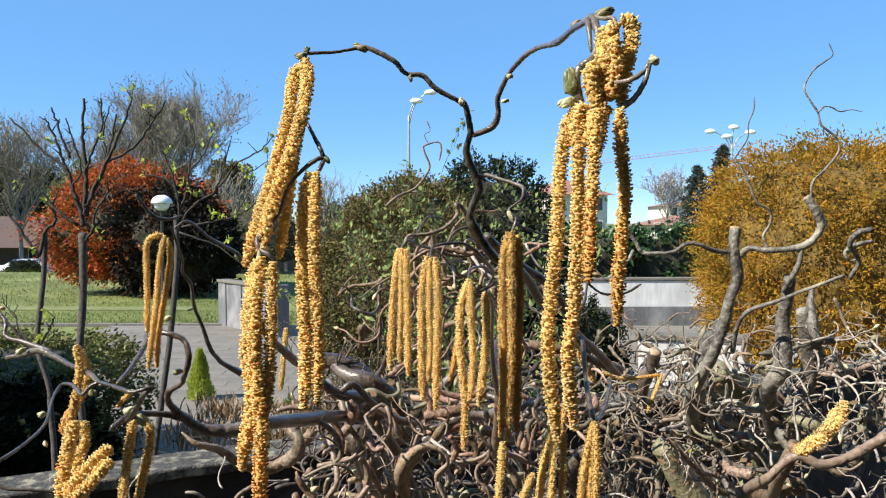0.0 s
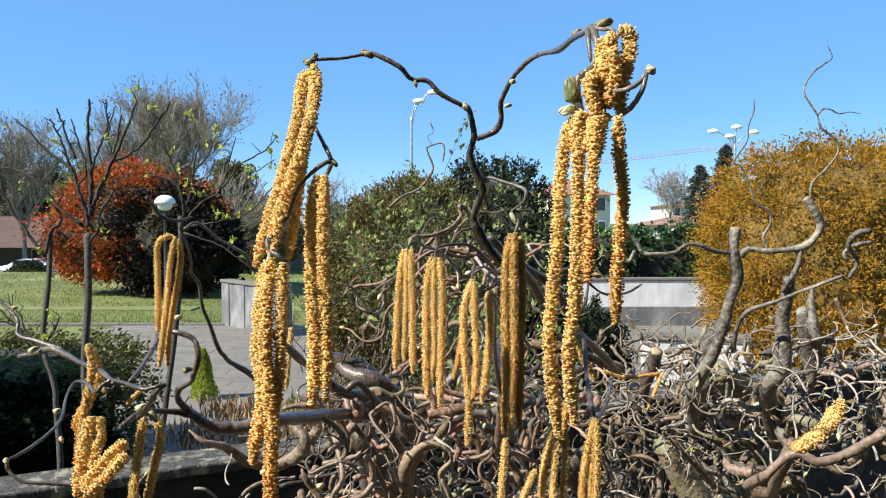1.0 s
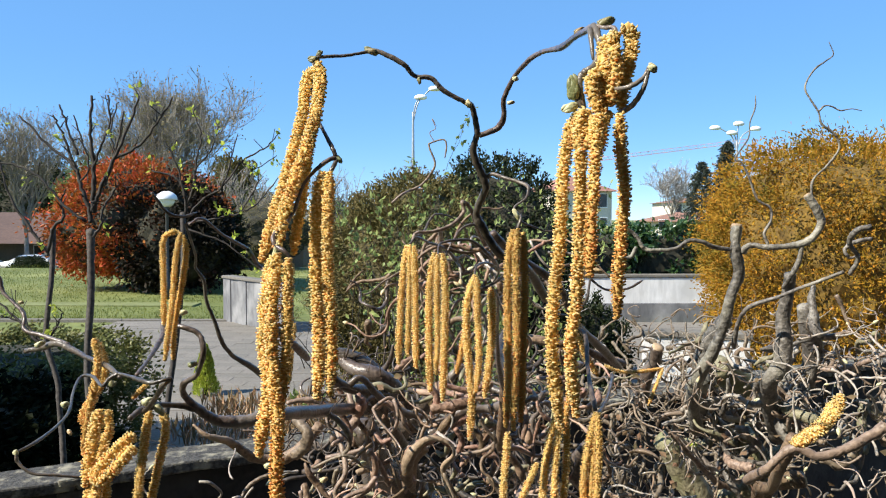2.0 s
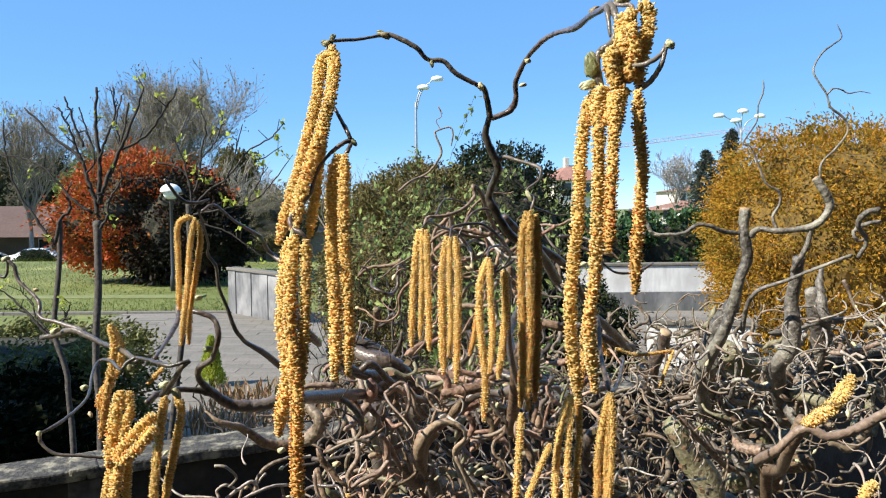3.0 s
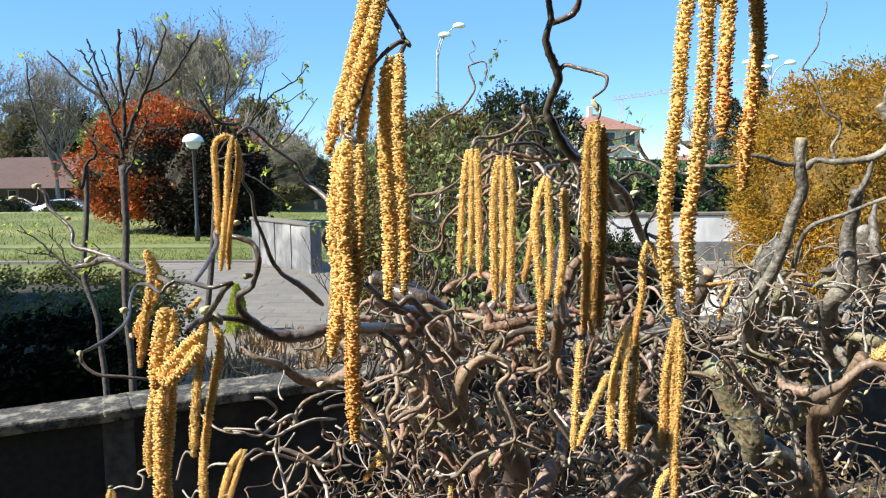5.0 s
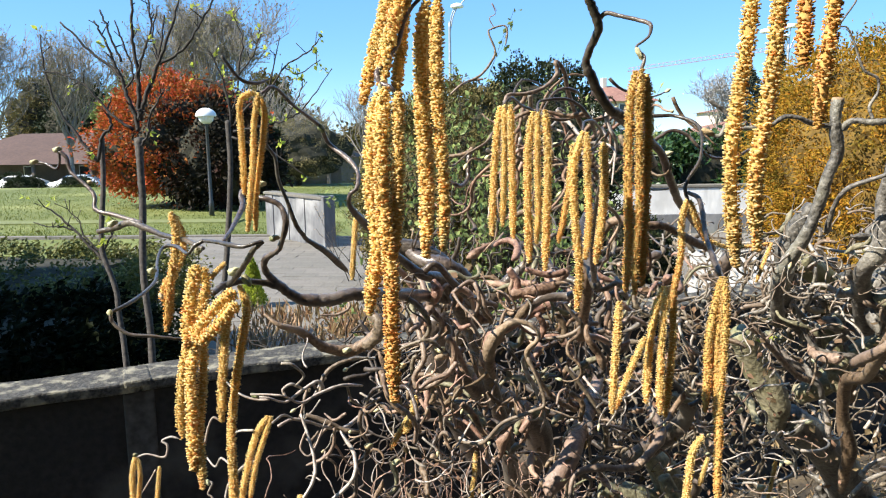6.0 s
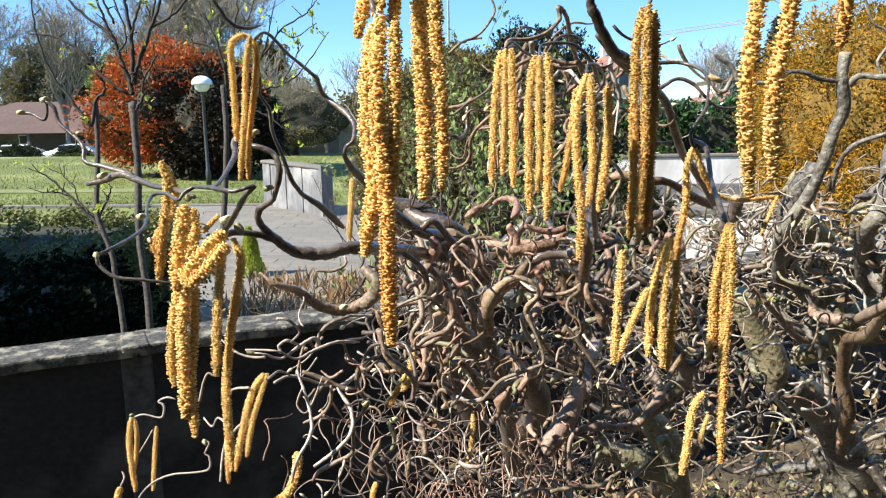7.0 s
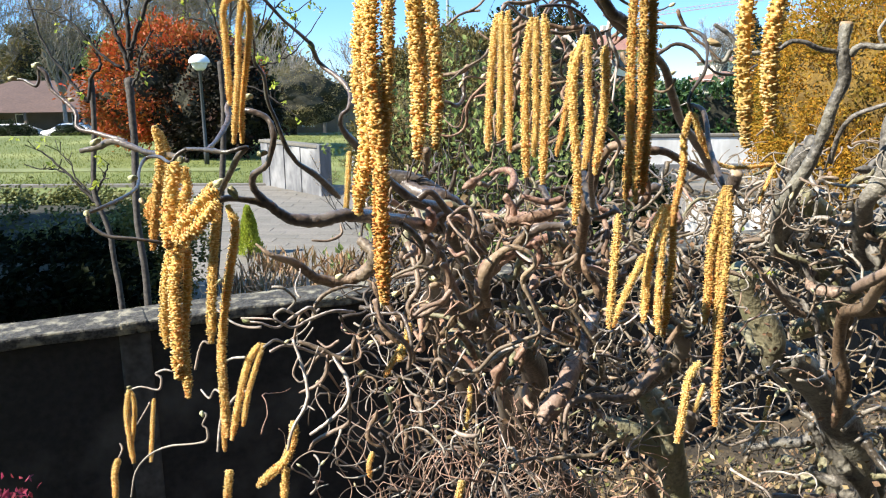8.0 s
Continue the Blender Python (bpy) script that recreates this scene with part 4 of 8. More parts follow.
OCT_V = np.array([(1, 0, 0), (-1, 0, 0), (0, 1, 0), (0, -1, 0), (0, 0, 1), (0, 0, -1)], dtype=float) * 1.12
OCT_F = np.array([(0, 2, 4), (2, 1, 4), (1, 3, 4), (3, 0, 4), (2, 0, 5), (1, 2, 5), (3, 1, 5), (0, 3, 5)])
TONES = {0: (anther, anther_rust, 0.13), 1: (anther, anther_dull, 0.35), 2: (anther, anther_rust, 0.55), 3: (anther_dull, anther_rust, 0.25)}


def catkin(rows, radius, tone):
    """A hanging catkin: a brown core set in a spiral with crumbly bracts, redder towards the tip."""
    rng = hazel_rng
    grain_v, grain_f = (ICO_V, ICO_F) if rows[0][1] < 0.46 else (OCT_V, OCT_F)
    radius *= 1.03 if rows[0][1] < 0.42 else 0.95 if rows[0][1] < 0.6 else 0.8
    P = spline(rows, 14)
    step = np.linalg.norm(np.diff(P, axis=0), axis=1)
    s = np.concatenate([[0], np.cumsum(step)])
    length = s[-1]
    R = radius * 0.70
    taper = np.clip(np.minimum(s / (0.05 * length + 1e-9), (length - s) / (0.10 * length)), 0.35, 1.0) ** 0.6
    V0, Q0, T0 = tube_arrays(np.column_stack([P, R * taper]), 8)
    pitch = 0.0015 * (radius / 0.0042) ** 0.5
    turns = max(6, int(length / pitch))
    around = 10
    n = turns * around
    k = np.arange(n)
    t = (k + rng.uniform(-0.3, 0.3, n)) / n * length
    a = k * (2 * math.pi / around) + (k // around) * 0.39 + rng.uniform(-0.26, 0.26, n)
    C = np.stack([np.interp(t, s, P[:, i]) for i in range(3)], -1)
    ta = np.interp(t, s, taper)
    T = np.gradient(P, axis=0)
    T /= np.linalg.norm(T, axis=1)[:, None]
    Tn = np.stack([np.interp(t, s, T[:, i]) for i in range(3)], -1)
    Tn /= np.linalg.norm(Tn, axis=1)[:, None]
    u = np.cross(Tn, (0.13, 0.97, 0.2))
    u /= np.linalg.norm(u, axis=1)[:, None]
    w = np.cross(Tn, u)
    O = np.cos(a)[:, None] * u + np.sin(a)[:, None] * w
    S = np.cross(Tn, O)
    keep = rng.random(n) > 0.06
    C, ta, Tn, O, S, t = C[keep], ta[keep], Tn[keep], O[keep], S[keep], t[keep]
    n = len(C)
    size = radius / 0.0042
    out = radius * rng.uniform(0.70, 0.96, n) * ta
    centre = C + O * out[:, None] + Tn * rng.normal(size=(n, 1)) * 0.0003
    tilt = rng.uniform(0.0, 0.5, n)[:, None]
    A = O * np.cos(tilt) - Tn * np.sin(tilt)
    B = Tn * np.cos(tilt) + O * np.sin(tilt)
    ea = rng.uniform(0.0008, 0.0013, n)[:, None, None] * size
    es = rng.uniform(0.0008, 0.0016, n)[:, None, None] * size
    eb = rng.uniform(0.00038, 0.00075, n)[:, None, None] * size
    lump = rng.uniform(0.62, 1.3, (n, len(grain_v), 1))
    X = grain_v[None] * lump
    V1 = centre[:, None] + X[..., 0:1] * ea * A[:, None] + X[..., 1:2] * es * S[:, None] + X[..., 2:3] * eb * B[:, None]
    F1 = (grain_f[None] + (np.arange(n) * len(grain_v))[:, None, None]).reshape(-1, 3) + len(V0)
    one, two, share = TONES[tone]
    frac = np.clip(t / length, 0, 1)
    second = rng.random(n) < np.clip(share * (0.15 + 2.6 * frac ** 1.9), 0, 0.9)
    index = np.concatenate([np.zeros(len(Q0)), np.zeros(len(T0)), np.repeat(np.where(second, 2, 1), len(grain_f))])
    me = mesh_from("catkin", np.vstack([V0, V1.reshape(-1, 3)]), [Q0, T0, F1], [catkin_core, one, two], index)
    return child("catkin", me, hazel)


def bud(a, b, radius, mat):
    """A plump scaly bud from a to its tip b."""
    a, b = np.array(a), np.array(b)
    d = b - a
    L = np.linalg.norm(d)
    radius *= 0.8
    prof = [(0.0, 0.45), (0.15, 0.8), (0.4, 1.0), (0.65, 0.88), (0.85, 0.55), (1.0, 0.15)]
    rows = [(*(a + d * s), radius * r) for s, r in prof]
    pieces = [tube_arrays(spline(rows, 3), 12, hazel_rng, 0.05)]
    u = np.cross(d, (0.2, 0.9, 0.3))
    u /= np.linalg.norm(u)
    w = np.cross(d / L, u)
    for k in range(5):
        an = k * 2.4
        o = math.cos(an) * u + math.sin(an) * w
        s0 = 0.08 + 0.12 * k
        sc = [(*(a + d * s + o * radius * q), radius * r) for s, q, r in ((s0, 0.5, 0.5), (s0 + 0.2, 0.62, 0.5), (s0 + 0.38, 0.5, 0.35), (s0 + 0.48, 0.35, 0.08))]
        pieces.append(tube_arrays(spline(sc, 2), 8, hazel_rng, 0.05))
    V, F = joined(pieces)
    return child("bud", mesh_from("bud", V, F, [mat]), hazel)


# high arching twig
limb("branch", [(0.0728, 0.5526, 1.6413, 0.0038), (0.0565, 0.5238, 1.6639, 0.0038), (0.0425, 0.5042, 1.6738, 0.0038), (0.0328, 0.4944, 1.6783, 0.0038), (0.0217, 0.4853, 1.6952, 0.0033), (0.0177, 0.481, 1.7057, 0.0031), (0.023, 0.472, 1.7214, 0.0029), (0.0195, 0.4676, 1.731, 0.0028), (0.0147, 0.4633, 1.7428, 0.0026), (0.0172, 0.4591, 1.754, 0.0024)], bark)
limb("branch", [(0.0176, 0.459, 1.7526, 0.0021), (0.014, 0.455, 1.7687, 0.0021), (0.009, 0.4501, 1.7716, 0.0019), (-0.0036, 0.4473, 1.7779, 0.0019), (-0.0113, 0.4457, 1.7852, 0.0017), (-0.0206, 0.4437, 1.7859, 0.0017), (-0.0281, 0.441, 1.7929, 0.0017), (-0.0413, 0.4413, 1.7996, 0.0017), (-0.0469, 0.4413, 1.8, 0.0013), (-0.0596, 0.4359, 1.7965, 0.0011), (-0.0746, 0.4306, 1.7944, 0.0011), (-0.0792, 0.4304, 1.7932, 0.0011)], bark)
limb("branch", [(0.019, 0.4707, 1.7538, 0.0021), (0.0301, 0.4709, 1.7583, 0.0023), (0.0339, 0.4661, 1.7655, 0.0021), (0.0335, 0.4615, 1.775, 0.0019), (0.0388, 0.4519, 1.7865, 0.0018), (0.0449, 0.432, 1.7921, 0.0019), (0.0504, 0.4121, 1.7929, 0.0018), (0.0549, 0.3718, 1.7863, 0.0018), (0.0549, 0.3316, 1.7816, 0.0017), (0.0543, 0.2964, 1.7762, 0.0016), (0.0541, 0.2813, 1.774, 0.0016)], bark)
limb("branch", [(0.0541, 0.2813, 1.774, 0.0015), (0.0547, 0.2762, 1.7693, 0.0016), (0.0549, 0.273, 1.7636, 0.0016), (0.0525, 0.2707, 1.7572, 0.0016), (0.0486, 0.2706, 1.7543, 0.0015), (0.047, 0.2705, 1.7504, 0.0013), (0.0486, 0.2702, 1.7416, 0.0012)], bark)
limb("twig", [(0.0521, 0.2793, 1.7725, 0.0013), (0.0521, 0.2751, 1.767, 0.001), (0.0523, 0.2728, 1.7596, 0.0009)], bark)
limb("twig", [(0.0541, 0.2813, 1.7744, 0.001), (0.0571, 0.2763, 1.7721, 0.0009), (0.0598, 0.2732, 1.7714, 0.0009), (0.0607, 0.2712, 1.7689, 0.0008)], bark)
limb("twig", [(0.0561, 0.2725, 1.7488, 0.0009), (0.0582, 0.2654, 1.7475, 0.001), (0.0628, 0.2604, 1.7475, 0.001), (0.0675, 0.2605, 1.7503, 0.0009), (0.0693, 0.2606, 1.7537, 0.0008)], bark)
limb("twig", [(0.0612, 0.2721, 1.7393, 0.0011), (0.0638, 0.2682, 1.7407, 0.0011), (0.0662, 0.2643, 1.7431, 0.0011), (0.068, 0.2604, 1.7475, 0.001), (0.0693, 0.2606, 1.7522, 0.001), (0.0697, 0.2607, 1.755, 0.0008)], bark)
limb("twig", [(0.049, 0.2702, 1.7402, 0.0012), (0.047, 0.2703, 1.7435, 0.0012), (0.0455, 0.2703, 1.7455, 0.0012)], bark)
bud((0.0455, 0.2703, 1.7445), (0.0439, 0.2706, 1.7535), 0.003, bud_green)
bud((0.0463, 0.2702, 1.7429), (0.0408, 0.2701, 1.7402), 0.0022, bud_pale)
bud((0.0553, 0.2793, 1.7733), (0.0614, 0.2794, 1.7767), 0.0022, bud_green)
bud((0.0536, 0.3216, 1.7809), (0.0578, 0.3217, 1.7837), 0.0016, bud_green)
bud((0.0693, 0.2607, 1.7545), (0.0727, 0.2606, 1.7537), 0.0019, bud_pale)
bud((-0.0423, 0.4412, 1.7989), (-0.0506, 0.4413, 1.8013), 0.0025, bud_green)
bud((-0.0753, 0.4305, 1.7932), (-0.0818, 0.4304, 1.7926), 0.0026, bud_green)
bud((-0.0759, 0.4306, 1.7948), (-0.0746, 0.4308, 1.7983), 0.0019, bud_green)
bud((-0.0189, 0.4436, 1.7852), (-0.0173, 0.4434, 1.7812), 0.0015, bud_green)
bud((0.0096, 0.4501, 1.7723), (0.013, 0.45, 1.7689), 0.0024, bud_pale)
bud((0.0363, 0.431, 1.7814), (0.0395, 0.4311, 1.7826), 0.0018, bud_pale)
bud((0.0347, 0.4503, 1.7707), (0.0391, 0.4505, 1.7721), 0.0015, bud_pale)
limb("twig", [(-0.0785, 0.4304, 1.7925, 0.0011), (-0.0785, 0.4243, 1.7754, 0.001), (-0.0753, 0.4183, 1.7599, 0.0011), (-0.0686, 0.4076, 1.7477, 0.0012), (-0.0631, 0.402, 1.7382, 0.0014), (-0.0616, 0.4017, 1.7339, 0.0017)], bark)
limb("twig", [(-0.0619, 0.4017, 1.7342, 0.0015), (-0.0661, 0.3985, 1.7321, 0.0014), (-0.0734, 0.396, 1.7256, 0.0012), (-0.0783, 0.3904, 1.7169, 0.0012), (-0.081, 0.3846, 1.7055, 0.0012), (-0.0851, 0.3791, 1.6981, 0.0013), (-0.0894, 0.3736, 1.6918, 0.0016), (-0.0873, 0.3713, 1.6872, 0.0017), (-0.0825, 0.3682, 1.6844, 0.0013), (-0.0791, 0.368, 1.6804, 0.0007)], bark)
limb("twig", [(-0.0613, 0.4017, 1.7333, 0.0015), (-0.0625, 0.3984, 1.7293, 0.0014), (-0.0646, 0.3961, 1.7247, 0.0012)], bark)
bud((-0.0619, 0.4018, 1.7348), (-0.0582, 0.4016, 1.7317), 0.0018, bud_green)
bud((-0.087, 0.3714, 1.6889), (-0.0887, 0.3709, 1.681), 0.0017, bud_pale)
# hanging catkins of the tall twig
catkin([(-0.076, 0.428, 1.7863), (-0.0803, 0.42, 1.7802), (-0.0817, 0.4108, 1.7575), (-0.0888, 0.4009, 1.7229), (-0.0944, 0.3916, 1.6984), (-0.098, 0.3827, 1.6784)], 0.0038, 0)
catkin([(-0.0735, 0.4182, 1.7884), (-0.0718, 0.4089, 1.7693), (-0.076, 0.3992, 1.7436), (-0.0823, 0.3895, 1.719), (-0.0868, 0.3801, 1.6981), (-0.0873, 0.3713, 1.6861)], 0.0037, 0)
catkin([(-0.0765, 0.4182, 1.7586), (-0.0797, 0.4113, 1.7298), (-0.0815, 0.4048, 1.7078), (-0.0829, 0.3989, 1.6939), (-0.0836, 0.3931, 1.6818)], 0.0031, 1)
catkin([(-0.0883, 0.369, 1.6824), (-0.0913, 0.3666, 1.6642), (-0.0923, 0.3637, 1.639), (-0.0892, 0.3611, 1.6168), (-0.0921, 0.3586, 1.5975), (-0.0939, 0.3566, 1.5845)], 0.0037, 0)
catkin([(-0.0837, 0.3571, 1.684), (-0.0858, 0.3545, 1.6623), (-0.0852, 0.3515, 1.6352), (-0.0824, 0.3486, 1.6083), (-0.0823, 0.3457, 1.5816), (-0.0813, 0.3423, 1.5486)], 0.0035, 2)
catkin([(-0.0779, 0.3551, 1.6819), (-0.0785, 0.3546, 1.6595), (-0.0794, 0.354, 1.6348), (-0.0819, 0.3533, 1.61)], 0.003, 1)
catkin([(-0.0685, 0.3981, 1.7261), (-0.0713, 0.3964, 1.7074), (-0.0712, 0.3935, 1.6712), (-0.0695, 0.3907, 1.6351), (-0.0703, 0.3882, 1.6051)], 0.0038, 0)
catkin([(-0.0625, 0.3841, 1.7254), (-0.0631, 0.3814, 1.6951), (-0.0621, 0.3788, 1.666), (-0.0604, 0.3761, 1.6371), (-0.0611, 0.3737, 1.6106)], 0.0033, 0)
catkin([(-0.0672, 0.4061, 1.7246), (-0.0693, 0.4039, 1.6923), (-0.0686, 0.4017, 1.6584), (-0.0679, 0.3997, 1.6276)], 0.0028, 1)
# catkins of the near cluster
catkin([(0.0604, 0.2731, 1.7681), (0.0574, 0.272, 1.7651), (0.0557, 0.2708, 1.7592), (0.0566, 0.2696, 1.7521), (0.056, 0.2683, 1.7432)], 0.0033, 0)
catkin([(0.0585, 0.2669, 1.7631), (0.0594, 0.2667, 1.7573), (0.0587, 0.2665, 1.7496), (0.0571, 0.2662, 1.7419)], 0.0031, 0)
catkin([(0.0623, 0.2712, 1.7707), (0.0659, 0.2716, 1.7696), (0.066, 0.2718, 1.7633), (0.0642, 0.2719, 1.7545), (0.0627, 0.272, 1.7467), (0.0628, 0.2722, 1.7409)], 0.003, 0)
catkin([(0.0509, 0.2666, 1.7531), (0.0519, 0.2671, 1.7478), (0.0535, 0.2676, 1.7431), (0.0564, 0.2682, 1.7403)], 0.0031, 0)
catkin([(0.0596, 0.2601, 1.7381), (0.0605, 0.262, 1.7254), (0.0624, 0.2641, 1.7117), (0.0622, 0.2667, 1.6963), (0.0617, 0.2692, 1.6809), (0.062, 0.272, 1.664)], 0.0025, 2)
catkin([(0.0466, 0.2722, 1.7405), (0.0436, 0.2731, 1.7319), (0.0418, 0.2752, 1.7138), (0.0414, 0.2774, 1.6936), (0.0399, 0.2795, 1.6755), (0.039, 0.2815, 1.6575), (0.0403, 0.2835, 1.6394), (0.0435, 0.286, 1.618)], 0.0027, 1)
catkin([(0.0467, 0.2621, 1.7394), (0.0463, 0.2636, 1.7313), (0.0472, 0.2671, 1.7109), (0.0474, 0.2705, 1.6905), (0.0471, 0.274, 1.6702), (0.0456, 0.2768, 1.6538), (0.0468, 0.2793, 1.6394), (0.049, 0.282, 1.624)], 0.0027, 0)
catkin([(0.052, 0.2581, 1.7376), (0.0508, 0.2573, 1.7315), (0.0501, 0.2556, 1.719), (0.0488, 0.2534, 1.7045), (0.0481, 0.2519, 1.6936), (0.0475, 0.25, 1.681)], 0.0024, 2)
catkin([(0.0494, 0.2641, 1.74), (0.0476, 0.2644, 1.7368), (0.0486, 0.2645, 1.7317), (0.0496, 0.2647, 1.726)], 0.0029, 2)
catkin([(0.0593, 0.2742, 1.7408), (0.0565, 0.2741, 1.7372), (0.0561, 0.2739, 1.7313), (0.0537, 0.2736, 1.7243)], 0.0026, 2)
catkin([(0.0608, 0.272, 1.769), (0.0572, 0.27, 1.7622), (0.0556, 0.268, 1.7539), (0.0566, 0.267, 1.7469)], 0.0028, 0)
catkin([(0.0525, 0.266, 1.7545), (0.0504, 0.265, 1.7485), (0.0521, 0.264, 1.7415), (0.0553, 0.264, 1.7367)], 0.0026, 0)
catkin([(0.0473, 0.27, 1.7405), (0.0456, 0.269, 1.7341), (0.0448, 0.269, 1.7269)], 0.0022, 2)
catkin([(0.0506, 0.262, 1.7378), (0.0494, 0.262, 1.7316), (0.0479, 0.262, 1.7255)], 0.0022, 2)
catkin([(0.0557, 0.266, 1.7383), (0.0541, 0.266, 1.7325), (0.0535, 0.267, 1.7259)], 0.0021, 2)
# row of hanging catkins before the tangle
catkin([(-0.031, 0.542, 1.6818), (-0.0341, 0.5402, 1.6554), (-0.0359, 0.5384, 1.6267), (-0.0369, 0.5363, 1.5954)], 0.0031, 0)
catkin([(-0.0283, 0.534, 1.6823), (-0.0284, 0.5323, 1.6559), (-0.029, 0.5307, 1.6316), (-0.03, 0.5288, 1.6024)], 0.0026, 1)
catkin([(-0.0248, 0.524, 1.682), (-0.0241, 0.5224, 1.6565), (-0.0236, 0.5203, 1.6247), (-0.0234, 0.5185, 1.596)], 0.0028, 0)
catkin([(-0.0105, 0.5189, 1.6773), (-0.0138, 0.5173, 1.6528), (-0.014, 0.515, 1.6173), (-0.0131, 0.5126, 1.5811)], 0.0032, 0)
catkin([(-0.0081, 0.5109, 1.6767), (-0.0084, 0.5088, 1.6456), (-0.0078, 0.5071, 1.6184), (-0.0091, 0.5055, 1.5943)], 0.0027, 1)
catkin([(-0.0044, 0.5009, 1.6777), (-0.0026, 0.4994, 1.654), (-0.0033, 0.4969, 1.616), (-0.0043, 0.4945, 1.5787)], 0.0031, 0)
catkin([(0.0167, 0.4833, 1.6647), (0.0114, 0.4819, 1.6441), (0.0119, 0.48, 1.6147), (0.0147, 0.4781, 1.5852), (0.0134, 0.4763, 1.5572)], 0.0031, 0)
catkin([(0.0175, 0.4732, 1.6638), (0.0181, 0.4716, 1.6378), (0.019, 0.4699, 1.6126), (0.017, 0.4684, 1.5902)], 0.0027, 0)
catkin([(0.0265, 0.4679, 1.6579), (0.027, 0.4662, 1.6311), (0.0247, 0.4646, 1.6062), (0.0221, 0.4634, 1.5884)], 0.003, 0)
catkin([(0.0144, 0.5128, 1.6569), (0.0111, 0.5108, 1.6257), (0.0078, 0.5095, 1.6062), (0.005, 0.5087, 1.5945)], 0.0025, 2)
catkin([(0.0375, 0.4354, 1.6949), (0.0344, 0.4341, 1.6751), (0.0341, 0.4315, 1.6354), (0.0345, 0.4296, 1.6057), (0.033, 0.4278, 1.5793)], 0.0028, 3)
catkin([(0.0396, 0.4315, 1.6955), (0.0388, 0.4297, 1.6686), (0.0392, 0.4272, 1.6293), (0.0373, 0.425, 1.5966), (0.0372, 0.4238, 1.5786)], 0.0028, 3)
catkin([(0.0431, 0.4354, 1.6932), (0.0442, 0.4335, 1.6651), (0.0433, 0.4312, 1.6288), (0.0417, 0.4281, 1.5825)], 0.0028, 3)
catkin([(0.0375, 0.4697, 1.5644), (0.0355, 0.4647, 1.5423), (0.0335, 0.4597, 1.5202), (0.0319, 0.4552, 1.5006)], 0.0029, 0)
# lower catkins
catkin([(0.0805, 0.5425, 1.5585), (0.0741, 0.5383, 1.5409), (0.0692, 0.5323, 1.5153), (0.0665, 0.5247, 1.4815)], 0.0034, 0)
catkin([(0.0819, 0.5376, 1.5592), (0.0781, 0.5319, 1.5346), (0.0759, 0.5262, 1.5091), (0.0747, 0.5187, 1.4757)], 0.0032, 0)
catkin([(0.0861, 0.5425, 1.5573), (0.0861, 0.5364, 1.5297), (0.0831, 0.5298, 1.5004), (0.0793, 0.5234, 1.4725)], 0.0032, 0)
catkin([(0.0609, 0.505, 1.5331), (0.0531, 0.5012, 1.5176), (0.046, 0.4974, 1.5022), (0.0403, 0.494, 1.4884)], 0.0028, 0)
catkin([(0.0899, 0.5258, 1.6197), (0.087, 0.5275, 1.6049), (0.0876, 0.5279, 1.5834), (0.0842, 0.528, 1.5615), (0.0836, 0.5297, 1.5463)], 0.0027, 2)
catkin([(0.0913, 0.5257, 1.619), (0.0958, 0.5266, 1.6067), (0.101, 0.5285, 1.5983), (0.1071, 0.5301, 1.5885)], 0.0027, 2)
catkin([(0.0889, 0.4459, 1.5836), (0.0835, 0.4411, 1.5631), (0.0804, 0.4371, 1.5455), (0.0795, 0.4331, 1.5279), (0.0777, 0.4294, 1.5117)], 0.0027, 3)
catkin([(0.0897, 0.442, 1.5841), (0.0891, 0.4362, 1.558), (0.0867, 0.4309, 1.5347), (0.0843, 0.4256, 1.5115), (0.0837, 0.4204, 1.4882)], 0.0027, 3)
catkin([(0.0898, 0.4457, 1.5821), (0.0862, 0.44, 1.5572), (0.0843, 0.4347, 1.5337), (0.0843, 0.4268, 1.4984), (0.0831, 0.418, 1.4588)], 0.0026, 3)
catkin([(0.1386, 0.6364, 1.4121), (0.1293, 0.6328, 1.3985), (0.1246, 0.6265, 1.3713), (0.1194, 0.6207, 1.3463)], 0.0047, 0)
catkin([(0.1511, 0.6611, 1.3819), (0.1472, 0.6588, 1.3724), (0.1423, 0.6554, 1.3582)], 0.0029, 1)
catkin([(0.1268, 0.6015, 1.5819), (0.1412, 0.6044, 1.5761), (0.159, 0.6088, 1.5759), (0.1778, 0.6135, 1.5774)], 0.0021, 2)
catkin([(0.1778, 0.6135, 1.5774), (0.1724, 0.6079, 1.5688), (0.1669, 0.6022, 1.5599), (0.1615, 0.5964, 1.5504)], 0.0021, 2)
catkin([(0.2978, 0.5605, 1.5685), (0.2934, 0.5596, 1.5553), (0.2796, 0.5584, 1.5404), (0.2624, 0.5575, 1.5298)], 0.0052, 0)
catkin([(0.2935, 0.565, 1.5614), (0.2865, 0.564, 1.5477), (0.2743, 0.5632, 1.5383), (0.2613, 0.5625, 1.5297)], 0.0039, 1)
catkin([(0.2766, 0.4864, 1.5116), (0.269, 0.4859, 1.5061), (0.2667, 0.4852, 1.4948), (0.2659, 0.4844, 1.4836)], 0.0045, 0)
# catkins on the side twigs
catkin([(-0.1873, 0.5128, 1.692), (-0.1935, 0.5127, 1.6912), (-0.1983, 0.5122, 1.685), (-0.1977, 0.5105, 1.6585), (-0.1971, 0.5085, 1.6272)], 0.0025, 0)
